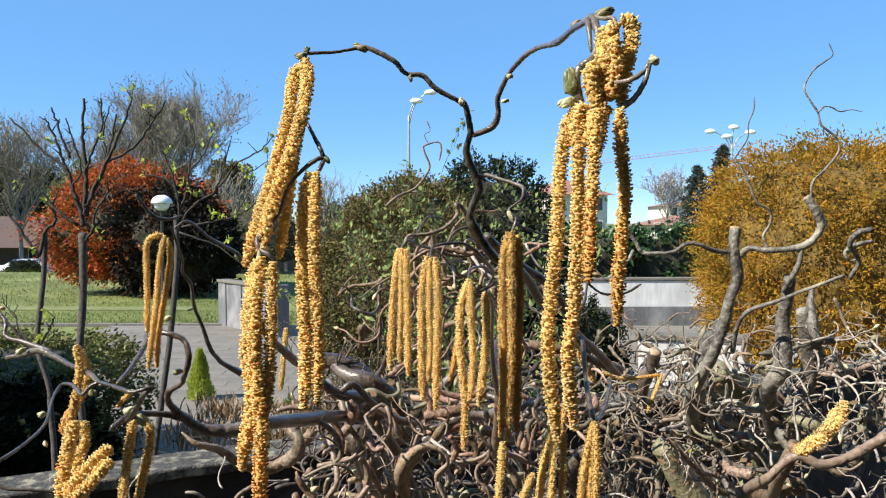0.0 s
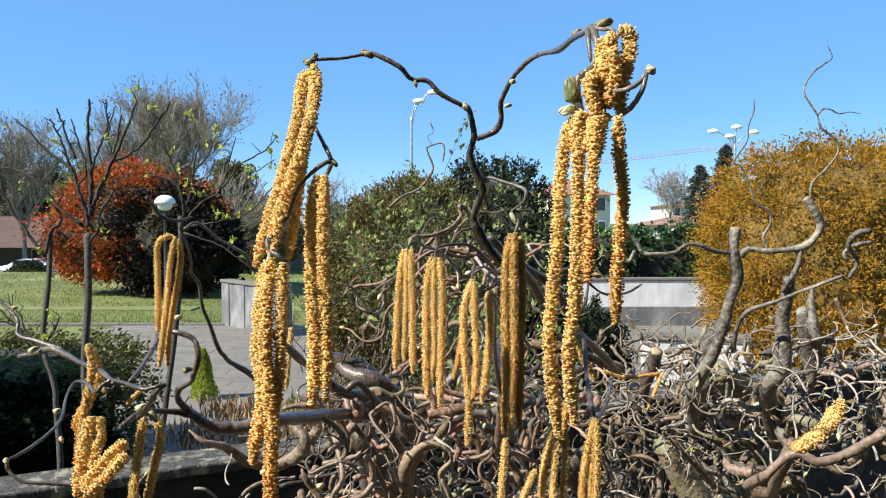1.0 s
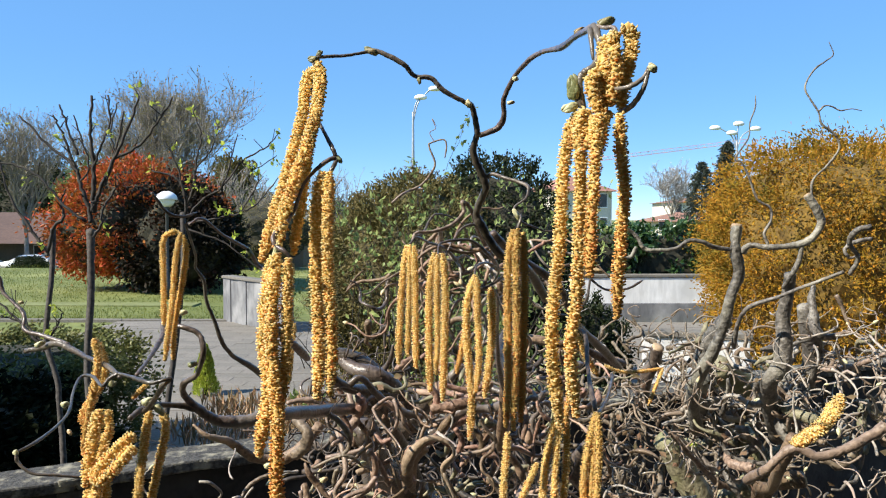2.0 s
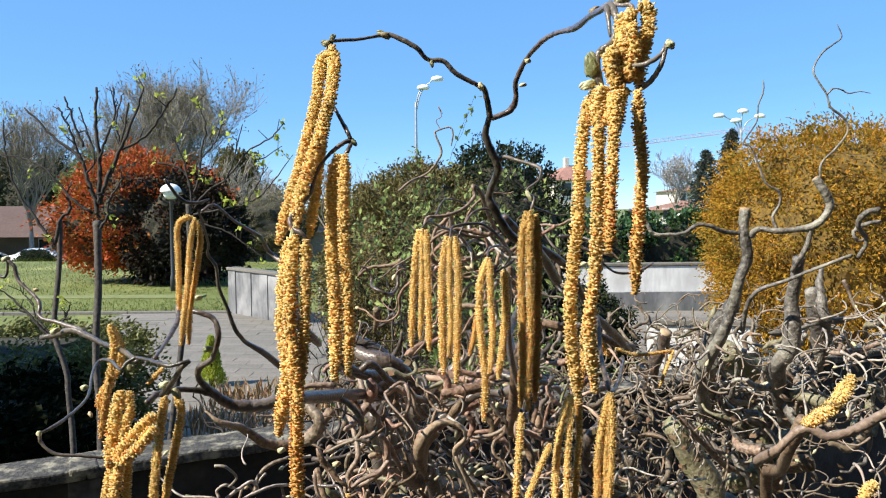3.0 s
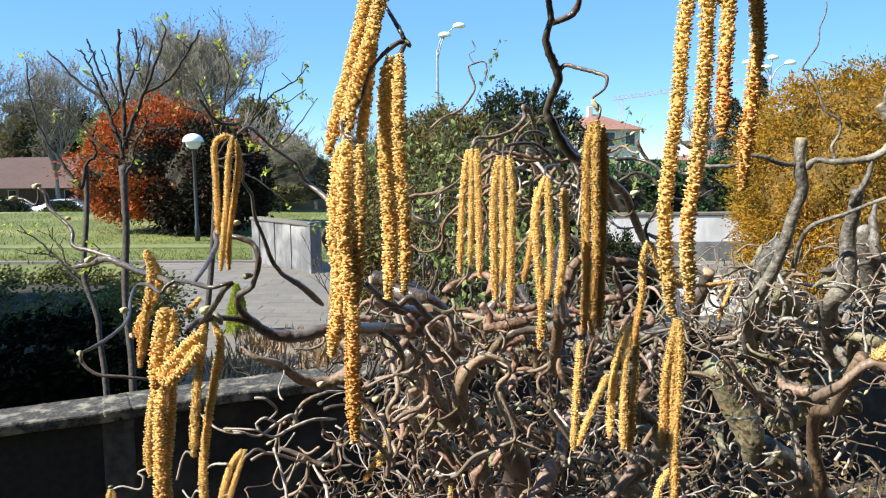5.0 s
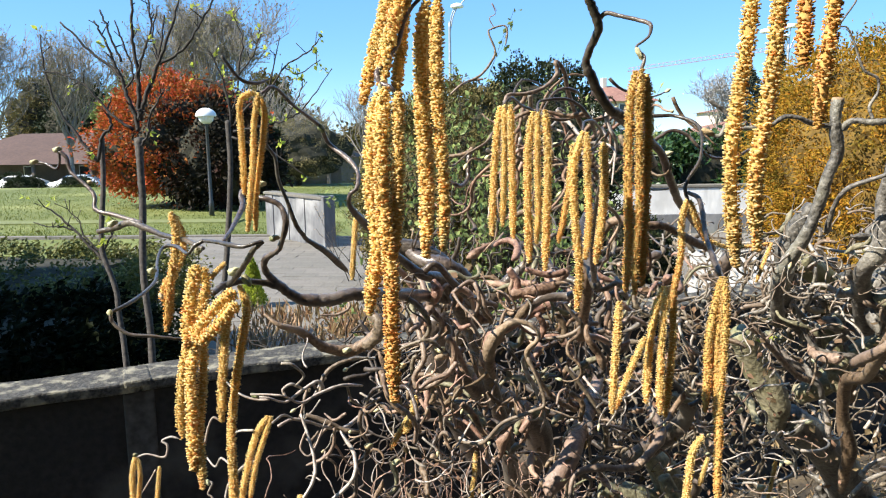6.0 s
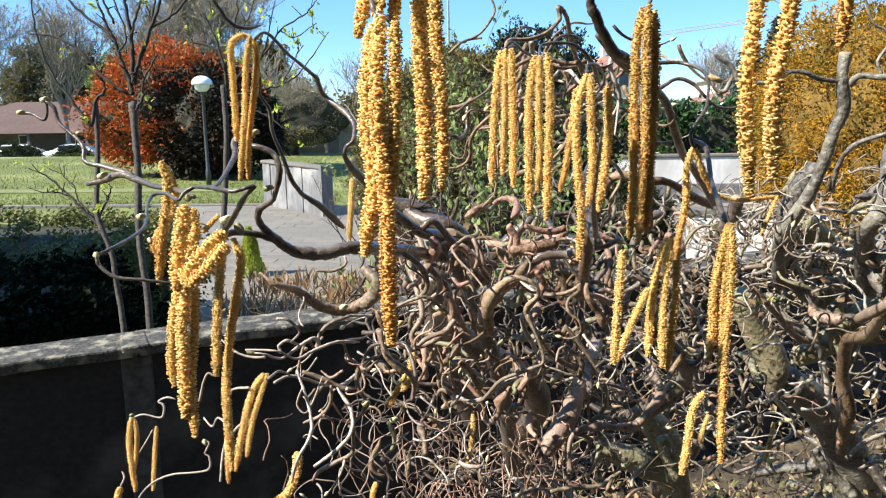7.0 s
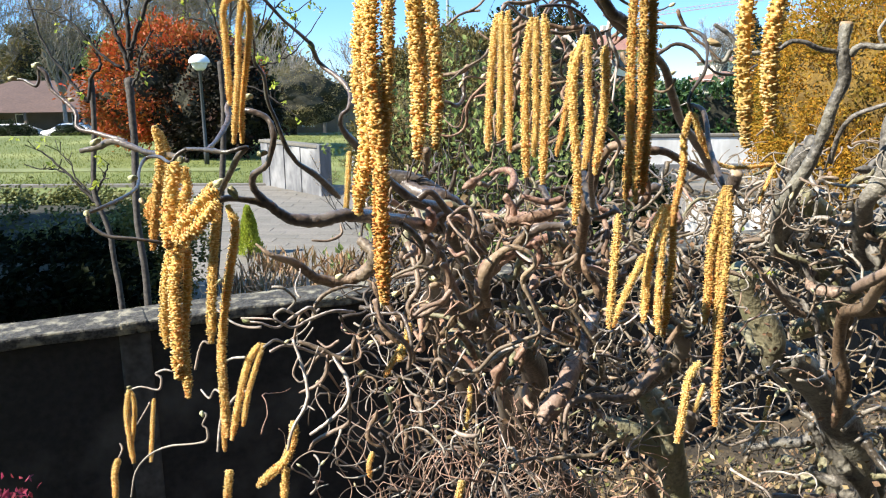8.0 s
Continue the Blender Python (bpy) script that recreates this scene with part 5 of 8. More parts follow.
catkin([(-0.1844, 0.5078, 1.6916), (-0.1876, 0.5066, 1.6742), (-0.1894, 0.5048, 1.6471), (-0.1922, 0.5033, 1.6239), (-0.1943, 0.502, 1.6038)], 0.0025, 0)
catkin([(-0.1845, 0.5127, 1.6896), (-0.1823, 0.5119, 1.6779), (-0.1852, 0.5104, 1.6545), (-0.1897, 0.5086, 1.6272), (-0.1906, 0.507, 1.6037)], 0.0025, 0)
catkin([(-0.2592, 0.5369, 1.6136), (-0.256, 0.5359, 1.5971), (-0.2594, 0.5344, 1.5744), (-0.2633, 0.533, 1.5538), (-0.2655, 0.5314, 1.5298)], 0.0035, 2)
catkin([(-0.262, 0.5468, 1.611), (-0.2554, 0.5457, 1.5932), (-0.2584, 0.5447, 1.5785), (-0.2657, 0.5437, 1.5639), (-0.2667, 0.542, 1.5386)], 0.0036, 1)
catkin([(-0.1545, 0.3566, 1.5955), (-0.1607, 0.3535, 1.5902), (-0.1663, 0.3503, 1.5839), (-0.1715, 0.347, 1.5746)], 0.0032, 0)
catkin([(-0.1521, 0.3513, 1.5908), (-0.1575, 0.3492, 1.585), (-0.1623, 0.3471, 1.5793), (-0.1692, 0.345, 1.5739)], 0.0031, 0)
catkin([(-0.1927, 0.3954, 1.564), (-0.1958, 0.3916, 1.5477), (-0.1967, 0.3874, 1.5287), (-0.1953, 0.3841, 1.5137)], 0.0028, 1)
catkin([(-0.1859, 0.3885, 1.5682), (-0.1884, 0.383, 1.5471), (-0.187, 0.3778, 1.5261), (-0.1857, 0.3718, 1.5019)], 0.0033, 0)
catkin([(-0.185, 0.3939, 1.5643), (-0.1842, 0.3866, 1.5405), (-0.1848, 0.3799, 1.5196), (-0.1827, 0.3746, 1.5043), (-0.1811, 0.3701, 1.4929)], 0.0025, 0)
catkin([(-0.2309, 0.5656, 1.5544), (-0.2334, 0.5589, 1.5251), (-0.235, 0.5518, 1.4933), (-0.2351, 0.5441, 1.4584)], 0.0041, 1)
catkin([(-0.227, 0.5759, 1.5536), (-0.2212, 0.5725, 1.5369), (-0.2254, 0.5656, 1.5067), (-0.2296, 0.5582, 1.4744), (-0.2312, 0.5509, 1.4421), (-0.2288, 0.5439, 1.4097), (-0.2272, 0.5391, 1.3874)], 0.0039, 0)
catkin([(-0.2417, 0.6768, 1.411), (-0.252, 0.6728, 1.3952), (-0.2591, 0.6669, 1.3703), (-0.2674, 0.6565, 1.3254)], 0.0044, 0)
catkin([(-0.2387, 0.677, 1.411), (-0.2458, 0.672, 1.3901), (-0.253, 0.6661, 1.3652), (-0.2571, 0.6598, 1.3378)], 0.0038, 0)
catkin([(-0.2519, 0.611, 1.3941), (-0.2543, 0.6069, 1.3759), (-0.2529, 0.5999, 1.344)], 0.003, 2)
catkin([(-0.4876, 0.908, 1.2653), (-0.4905, 0.9017, 1.2374), (-0.4862, 0.8942, 1.2024), (-0.4813, 0.8883, 1.1744)], 0.005, 0)
catkin([(-0.4894, 0.917, 1.2599), (-0.4851, 0.9129, 1.2401), (-0.4866, 0.9065, 1.2119), (-0.4895, 0.9017, 1.1907)], 0.004, 1)
catkin([(-0.4562, 0.9072, 1.2537), (-0.4577, 0.9003, 1.223), (-0.4591, 0.8941, 1.1951), (-0.4598, 0.8897, 1.1756)], 0.0039, 0)
catkin([(-0.5013, 0.8885, 1.1803), (-0.5056, 0.8839, 1.1608), (-0.5042, 0.8771, 1.1293)], 0.0054, 0)
catkin([(-0.2061, 0.645, 1.3509), (-0.2071, 0.6412, 1.334), (-0.2136, 0.6371, 1.3171), (-0.226, 0.634, 1.3061), (-0.2384, 0.6307, 1.2946)], 0.0055, 0)
catkin([(-0.2136, 0.6357, 1.3108), (-0.2146, 0.6295, 1.2831)], 0.005, 0)
catkin([(-0.2694, 0.6506, 1.2994), (-0.2715, 0.6447, 1.273)], 0.0051, 0)
catkin([(-0.1078, 0.6973, 1.4242), (-0.1109, 0.6929, 1.405), (-0.1177, 0.6892, 1.3899)], 0.0047, 1)
catkin([(-0.1151, 0.7022, 1.4016), (-0.1241, 0.6983, 1.3863), (-0.132, 0.6947, 1.372)], 0.004, 2)
catkin([(-0.0555, 0.8851, 1.2865), (-0.0569, 0.8792, 1.2601), (-0.0623, 0.8716, 1.2271)], 0.0041, 1)
catkin([(-0.0637, 0.8142, 1.2), (-0.0688, 0.8093, 1.1788)], 0.0058, 1)
catkin([(-0.2303, 1.1073, 1.546), (-0.2327, 1.0982, 1.5051), (-0.2352, 1.0876, 1.4579)], 0.0056, 1)
catkin([(0.3411, 0.9964, 1.2277), (0.3358, 0.9912, 1.2057), (0.3283, 0.9843, 1.1764)], 0.0038, 1)
catkin([(-0.1455, 0.6974, 1.2947), (-0.1493, 0.6946, 1.2831), (-0.1482, 0.6919, 1.2704)], 0.0038, 2)
catkin([(-0.1721, 0.358, 1.6072), (-0.174, 0.356, 1.5959), (-0.1754, 0.353, 1.584), (-0.1751, 0.35, 1.5709)], 0.0034, 0)
catkin([(-0.1727, 0.366, 1.593), (-0.1734, 0.362, 1.5848), (-0.174, 0.359, 1.5764), (-0.174, 0.356, 1.5677)], 0.003, 0)
catkin([(-0.1739, 0.37, 1.6039), (-0.1725, 0.369, 1.5977), (-0.1719, 0.367, 1.5898)], 0.0024, 0)
catkin([(-0.2592, 0.54, 1.5704), (-0.267, 0.538, 1.5625), (-0.2689, 0.536, 1.5503)], 0.0034, 2)
catkin([(-0.2453, 0.6, 1.5672), (-0.2519, 0.6, 1.5612), (-0.2587, 0.6, 1.5542)], 0.003, 2)
# twigs on the side over the wall
limb("branch", [(-0.0571, 0.942, 1.4511, 0.0055), (-0.0808, 0.8646, 1.4782, 0.007), (-0.1018, 0.7763, 1.5013, 0.0071), (-0.1167, 0.6877, 1.522, 0.0065), (-0.1335, 0.6087, 1.5399, 0.0057), (-0.1471, 0.5882, 1.5431, 0.0051), (-0.1617, 0.5768, 1.5418, 0.0048), (-0.1794, 0.5665, 1.5458, 0.0043), (-0.1903, 0.558, 1.5563, 0.0034), (-0.1984, 0.5501, 1.5691, 0.0027), (-0.1954, 0.5424, 1.5798, 0.0025), (-0.1837, 0.5346, 1.5882, 0.0023), (-0.1767, 0.5286, 1.6057, 0.0022), (-0.1808, 0.5311, 1.618, 0.0022), (-0.1937, 0.5316, 1.6232, 0.0018), (-0.2032, 0.5409, 1.6215, 0.0015)], bark)
limb("branch", [(-0.1903, 0.558, 1.5563, 0.003), (-0.202, 0.5482, 1.5615, 0.0027), (-0.2122, 0.538, 1.5643, 0.0029), (-0.2213, 0.5271, 1.5637, 0.003), (-0.225, 0.5159, 1.5602, 0.0022)], bark)
limb("branch", [(-0.2076, 0.4986, 1.5702, 0.0021), (-0.1929, 0.4708, 1.5801, 0.002), (-0.1781, 0.4436, 1.5925, 0.0019), (-0.1689, 0.4309, 1.6026, 0.0018), (-0.1626, 0.4273, 1.6079, 0.0016), (-0.1737, 0.4261, 1.6054, 0.0015), (-0.1859, 0.4358, 1.6058, 0.0015), (-0.2055, 0.4551, 1.6049, 0.0014)], bark)
limb("twig", [(-0.1944, 0.4554, 1.6039, 0.0014), (-0.2022, 0.4969, 1.6079, 0.0017), (-0.2062, 0.5296, 1.6176, 0.002), (-0.2099, 0.5415, 1.626, 0.0023), (-0.2039, 0.5432, 1.6322, 0.0021), (-0.1968, 0.5438, 1.6332, 0.0015)], bark)
limb("twig", [(-0.2055, 0.4551, 1.6049, 0.0013), (-0.2111, 0.454, 1.6016, 0.0014), (-0.2149, 0.4529, 1.5976, 0.0011), (-0.2299, 0.4729, 1.599, 0.0012), (-0.2417, 0.4821, 1.5972, 0.0012), (-0.2366, 0.461, 1.5931, 0.0011), (-0.224, 0.4297, 1.5875, 0.0012), (-0.2158, 0.3992, 1.5868, 0.0011), (-0.2127, 0.3736, 1.5861, 0.001), (-0.2165, 0.3627, 1.5841, 0.0011)], bark)
limb("twig", [(-0.2165, 0.3627, 1.5841, 0.0011), (-0.215, 0.3617, 1.5794, 0.001), (-0.2077, 0.361, 1.5744, 0.001), (-0.1963, 0.3642, 1.5722, 0.0009), (-0.1866, 0.3683, 1.5697, 0.0009), (-0.1839, 0.3758, 1.566, 0.0009), (-0.1835, 0.3865, 1.5675, 0.0008)], bark)
limb("branch", [(-0.2212, 0.4929, 1.5946, 0.0017), (-0.2483, 0.5325, 1.5945, 0.0021), (-0.2808, 0.5714, 1.5931, 0.0024), (-0.304, 0.5914, 1.5965, 0.0027), (-0.3207, 0.6014, 1.5993, 0.0028), (-0.3383, 0.6095, 1.594, 0.0028), (-0.3528, 0.6131, 1.5908, 0.0024)], bark)
limb("twig", [(-0.3085, 0.5969, 1.5991, 0.0019), (-0.3357, 0.6069, 1.605, 0.0019), (-0.3527, 0.6119, 1.6087, 0.0017), (-0.358, 0.6197, 1.6218, 0.0018), (-0.3785, 0.6273, 1.6379, 0.0018), (-0.3833, 0.6297, 1.6501, 0.0018), (-0.3913, 0.6306, 1.6563, 0.0016)], bark)
limb("twig", [(-0.3895, 0.6306, 1.6558, 0.0013), (-0.3898, 0.6305, 1.6463, 0.0013), (-0.3925, 0.6292, 1.6407, 0.0013), (-0.4035, 0.6317, 1.6456, 0.0013), (-0.415, 0.6331, 1.6458, 0.0016)], bark)
limb("twig", [(-0.2256, 0.5617, 1.721, 0.0015), (-0.216, 0.5691, 1.7056, 0.0015), (-0.2077, 0.5792, 1.7029, 0.0014), (-0.201, 0.5905, 1.706, 0.0012)], bark)
limb("twig", [(-0.2061, 0.5881, 1.6963, 0.0012), (-0.1999, 0.5998, 1.7012, 0.0012), (-0.1917, 0.628, 1.6877, 0.0015), (-0.1841, 0.6765, 1.6735, 0.0019), (-0.1813, 0.7039, 1.6574, 0.002), (-0.1623, 0.6917, 1.6437, 0.0022), (-0.1519, 0.6794, 1.632, 0.0019), (-0.1511, 0.6665, 1.6198, 0.0019), (-0.1571, 0.6648, 1.6139, 0.0019), (-0.1576, 0.6724, 1.6019, 0.0024), (-0.1464, 0.6993, 1.5815, 0.004), (-0.1397, 0.7362, 1.5614, 0.0053)], bark)
limb("twig", [(-0.2057, 0.578, 1.6972, 0.0012), (-0.2166, 0.6329, 1.6697, 0.0013), (-0.2227, 0.6506, 1.6584, 0.0016), (-0.218, 0.6584, 1.6461, 0.0018), (-0.2182, 0.6646, 1.6279, 0.0021), (-0.213, 0.671, 1.6091, 0.0021), (-0.2076, 0.6767, 1.5874, 0.0024), (-0.2019, 0.694, 1.5715, 0.0027), (-0.1905, 0.7122, 1.5583, 0.0031), (-0.1777, 0.7484, 1.5332, 0.0038)], bark)
limb("branch", [(-0.2821, 0.8117, 1.4743, 0.0011), (-0.2653, 0.81, 1.4623, 0.003), (-0.2463, 0.8288, 1.4498, 0.0053), (-0.2261, 0.8456, 1.4282, 0.0064), (-0.1982, 0.8653, 1.4177, 0.007), (-0.1755, 0.8696, 1.4313, 0.0061), (-0.1555, 0.8955, 1.4508, 0.0072)], bark_warm)
bud((-0.2173, 0.3629, 1.5853), (-0.2158, 0.3623, 1.5824), 0.0016, bud_pale)
bud((-0.2283, 0.4301, 1.5905), (-0.2246, 0.4308, 1.5928), 0.0023, bud_pale)
bud((-0.3375, 0.5998, 1.5965), (-0.3306, 0.6012, 1.6011), 0.0028, bud_pale)
bud((-0.394, 0.6302, 1.655), (-0.3878, 0.6313, 1.6584), 0.0027, bud_pale)
bud((-0.4126, 0.6271, 1.6457), (-0.4064, 0.628, 1.6482), 0.0024, bud_pale)
bud((-0.1987, 0.5433, 1.631), (-0.1934, 0.544, 1.6331), 0.0026, bud_pale)
bud((-0.1901, 0.5355, 1.5938), (-0.1837, 0.5364, 1.5963), 0.0026, bud_green)
bud((-0.2099, 0.4531, 1.597), (-0.208, 0.454, 1.6006), 0.0025, bud_green)
bud((-0.1975, 0.4709, 1.5818), (-0.1909, 0.4721, 1.5856), 0.003, bud_pale)
bud((-0.1841, 0.6765, 1.6735), (-0.179, 0.6755, 1.6675), 0.0033, bud_green)
bud((-0.1889, 0.4712, 1.581), (-0.1836, 0.4702, 1.5751), 0.003, bud_green)
bud((-0.2091, 0.3993, 1.5854), (-0.2069, 0.3988, 1.5826), 0.0014, bud_pale)
bud((-0.3656, 0.6261, 1.6295), (-0.3612, 0.6265, 1.6303), 0.002, bud_pale)
# cut limb with its side arms
limb("limb", [(0.3349, 0.8697, 1.6934, 0.0062), (0.3334, 0.8678, 1.6647, 0.0066), (0.3392, 0.8711, 1.6382, 0.0065), (0.3317, 0.8743, 1.6116, 0.0063), (0.3267, 0.8821, 1.5773, 0.0066), (0.3167, 0.8897, 1.5424, 0.0071), (0.3079, 0.9076, 1.5115, 0.0077), (0.3115, 0.9454, 1.475, 0.0081), (0.3368, 1.0019, 1.4155, 0.0091)], bark_old, cut=True)
limb("limb", [(0.3992, 0.8325, 1.7276, 0.0045), (0.4078, 0.8317, 1.7138, 0.0049), (0.415, 0.8329, 1.6995, 0.0047), (0.4089, 0.8348, 1.6839, 0.0045), (0.3974, 0.8391, 1.6739, 0.0041), (0.3801, 0.8437, 1.6707, 0.0038), (0.3633, 0.8484, 1.6695, 0.0038), (0.3463, 0.8583, 1.6713, 0.0038), (0.3413, 0.8678, 1.6633, 0.0043)], bark_old, cut=True)
limb("branch", [(0.3974, 0.839, 1.6726, 0.0029), (0.3946, 0.8426, 1.6522, 0.0033), (0.388, 0.8465, 1.6361, 0.0029), (0.3848, 0.8556, 1.6226, 0.003)], bark_old)
limb("twig", [(0.4029, 0.8325, 1.7263, 0.0014), (0.4055, 0.8338, 1.745, 0.0016), (0.4206, 0.8349, 1.7605, 0.0016), (0.4345, 0.8363, 1.7791, 0.0014), (0.4309, 0.8373, 1.7947, 0.0014), (0.4159, 0.8379, 1.8073, 0.0014), (0.4123, 0.8388, 1.821, 0.0012), (0.4036, 0.8396, 1.8348, 0.0012), (0.3975, 0.8404, 1.8492, 0.0012), (0.4076, 0.8418, 1.8678, 0.0012), (0.4214, 0.8426, 1.8783, 0.0009), (0.4296, 0.8432, 1.8857, 0.0009), (0.4247, 0.8441, 1.9001, 0.0007)], bark_old)
limb("twig", [(0.4123, 0.8388, 1.821, 0.0012), (0.4192, 0.8393, 1.8278, 0.0012), (0.4273, 0.8393, 1.8271, 0.0009), (0.4367, 0.8392, 1.8227, 0.0009), (0.4492, 0.8394, 1.8245, 0.0007), (0.461, 0.8394, 1.8225, 0.0007)], bark_old)
limb("twig", [(0.3633, 0.8485, 1.6714, 0.0022), (0.3589, 0.8494, 1.6855, 0.0019), (0.3667, 0.8504, 1.7001, 0.0017), (0.3655, 0.8514, 1.7148, 0.0017), (0.3515, 0.8518, 1.7238, 0.0014), (0.3427, 0.8532, 1.7469, 0.0014), (0.3338, 0.8543, 1.7661, 0.0012), (0.3262, 0.8545, 1.77, 0.0012), (0.3417, 0.8563, 1.7941, 0.001), (0.3437, 0.8574, 1.812, 0.001), (0.3496, 0.8585, 1.8279, 0.001), (0.3503, 0.8595, 1.8426, 0.0007)], bark_old)
limb("branch", [(0.3308, 0.8678, 1.666, 0.0029), (0.308, 0.8628, 1.6689, 0.0029), (0.292, 0.858, 1.675, 0.0026), (0.2771, 0.8579, 1.677, 0.0026), (0.2622, 0.8572, 1.6681, 0.0026), (0.2447, 0.8568, 1.6656, 0.0029), (0.2253, 0.8567, 1.6671, 0.0026), (0.2156, 0.8575, 1.682, 0.0026), (0.1976, 0.8582, 1.695, 0.0023)], bark_old)
limb("branch", [(0.2156, 0.8567, 1.6691, 0.0026), (0.209, 0.8559, 1.6581, 0.0026), (0.2, 0.8559, 1.6595, 0.0019), (0.1961, 0.8563, 1.6673, 0.0016)], bark_old)
limb("branch", [(0.3418, 0.8904, 1.5489, 0.0033), (0.3395, 0.8723, 1.5785, 0.0027), (0.3445, 0.8537, 1.6003, 0.0029), (0.3679, 0.8348, 1.6135, 0.0025), (0.3837, 0.8157, 1.6256, 0.0025), (0.3982, 0.7965, 1.636, 0.0024), (0.4223, 0.7974, 1.6449, 0.0024)], bark_old)
limb("limb", [(0.3927, 0.8568, 1.6387, 0.0065), (0.3933, 0.865, 1.612, 0.0073), (0.3925, 0.8733, 1.5847, 0.0082), (0.3936, 0.8714, 1.5549, 0.0103), (0.3917, 0.8746, 1.5276, 0.0112), (0.3842, 0.8882, 1.5067, 0.0103), (0.406, 0.9361, 1.4694, 0.012), (0.439, 0.9829, 1.4126, 0.0133)], bark_old)
limb("branch", [(0.4515, 0.8008, 1.6927, 0.0037), (0.4377, 0.8005, 1.6898, 0.0037), (0.434, 0.8096, 1.6765, 0.0033), (0.4487, 0.8186, 1.659, 0.0029), (0.4448, 0.8274, 1.64, 0.0028)], bark_old)
limb("branch", [(0.4759, 0.8403, 1.6796, 0.0024), (0.4569, 0.8399, 1.6759, 0.0027), (0.4454, 0.8392, 1.6678, 0.0024), (0.4504, 0.8387, 1.6583, 0.0019), (0.4599, 0.8389, 1.6608, 0.0016)], bark_old)
# sunlit forked limb
limb("limb", [(0.3491, 0.589, 1.5366, 0.0044), (0.331, 0.5881, 1.5255, 0.0041), (0.3151, 0.5874, 1.5175, 0.0039), (0.2948, 0.5868, 1.5122, 0.0036), (0.2792, 0.592, 1.5177, 0.0036), (0.2687, 0.5964, 1.5095, 0.0039), (0.2606, 0.6054, 1.495, 0.0045), (0.2607, 0.644, 1.4726, 0.0054)], bark_grey)
limb("limb", [(0.3297, 0.7056, 1.4922, 0.006), (0.3311, 0.7379, 1.4527, 0.0063), (0.3547, 0.8109, 1.4058, 0.007), (0.3731, 0.8872, 1.3752, 0.0074), (0.395, 0.9363, 1.3136, 0.0076), (0.4156, 0.9566, 1.261, 0.0089), (0.4233, 0.98, 1.2261, 0.0085), (0.429, 0.9944, 1.1972, 0.006), (0.4345, 1.0108, 1.1772, 0.0023)], bark_warm)
limb("limb", [(0.3314, 1.1389, 1.3641, 0.0192), (0.3482, 1.1462, 1.3467, 0.0228), (0.3714, 1.1577, 1.3002, 0.0243), (0.3966, 1.1602, 1.2589, 0.0246), (0.4056, 1.1641, 1.2283, 0.0189), (0.4114, 1.179, 1.2013, 0.0144), (0.4173, 1.1953, 1.1806, 0.0061)], bark_moss)
limb("branch", [(0.3998, 1.0214, 1.3261, 0.0048), (0.3615, 1.0034, 1.3472, 0.0041), (0.3245, 0.9893, 1.3852, 0.004), (0.2993, 0.9837, 1.4126, 0.0036), (0.2851, 0.9861, 1.4267, 0.003)], bark_grey)
limb("limb", [(0.337, 0.983, 1.4927, 0.0119), (0.339, 1.0065, 1.4591, 0.0129), (0.366, 1.04, 1.4184, 0.0141), (0.413, 1.065, 1.3811, 0.0145), (0.4534, 1.0831, 1.3603, 0.0134)], bark_old)
# limbs of the tangle
limb("limb", [(0.0594, 0.8245, 1.4477, 0.0092), (0.0575, 0.7731, 1.4941, 0.0068), (0.0576, 0.7416, 1.5369, 0.006), (0.0681, 0.7393, 1.5701, 0.0051), (0.0809, 0.7324, 1.5824, 0.0047), (0.1075, 0.7328, 1.5776, 0.0047), (0.1288, 0.7435, 1.5744, 0.0043), (0.1632, 0.772, 1.5554, 0.0045), (0.1886, 0.8019, 1.5451, 0.0043)], bark_warm)
limb("limb", [(0.031, 0.5383, 1.6906, 0.0032), (0.0487, 0.5562, 1.6746, 0.0033), (0.0715, 0.5747, 1.6597, 0.0036), (0.0878, 0.5934, 1.6479, 0.0038), (0.0979, 0.6105, 1.63, 0.0039), (0.1129, 0.6373, 1.6081, 0.0039), (0.1397, 0.6742, 1.5829, 0.004), (0.1683, 0.7311, 1.5549, 0.0038)], bark)
limb("limb", [(0.0212, 0.7488, 1.3002, 0.0046), (0.0239, 0.7556, 1.3075, 0.0098), (0.0336, 0.7637, 1.3182, 0.011), (0.0451, 0.7774, 1.3311, 0.0112), (0.0545, 0.8008, 1.342, 0.0102), (0.0732, 0.864, 1.3448, 0.0097), (0.0994, 0.9587, 1.3487, 0.0093)], bark_grey)
limb("branch", [(0.1134, 0.7693, 1.324, 0.0048), (0.0952, 0.7631, 1.3235, 0.004), (0.0715, 0.7574, 1.327, 0.0043), (0.0492, 0.7505, 1.3243, 0.0034), (0.0418, 0.742, 1.311, 0.0031), (0.0429, 0.7366, 1.2862, 0.0028)], bark_grey)
limb("branch", [(0.1134, 0.7693, 1.324, 0.0043), (0.1318, 0.7835, 1.3369, 0.0053), (0.1447, 0.8066, 1.3456, 0.0057), (0.1443, 0.8691, 1.3503, 0.0049)], bark_grey)
limb("branch", [(0.0417, 0.7115, 1.4049, 0.0024), (0.0164, 0.6945, 1.4268, 0.0023), (-0.0051, 0.6817, 1.4673, 0.0025), (0.0042, 0.6757, 1.4841, 0.0022), (0.0017, 0.6777, 1.4937, 0.0022), (-0.0154, 0.6781, 1.4996, 0.0029), (-0.0294, 0.6852, 1.4889, 0.0047), (-0.0383, 0.6913, 1.4725, 0.0058), (-0.0388, 0.7068, 1.4497, 0.0052), (-0.035, 0.724, 1.4338, 0.0032)], bark_warm)
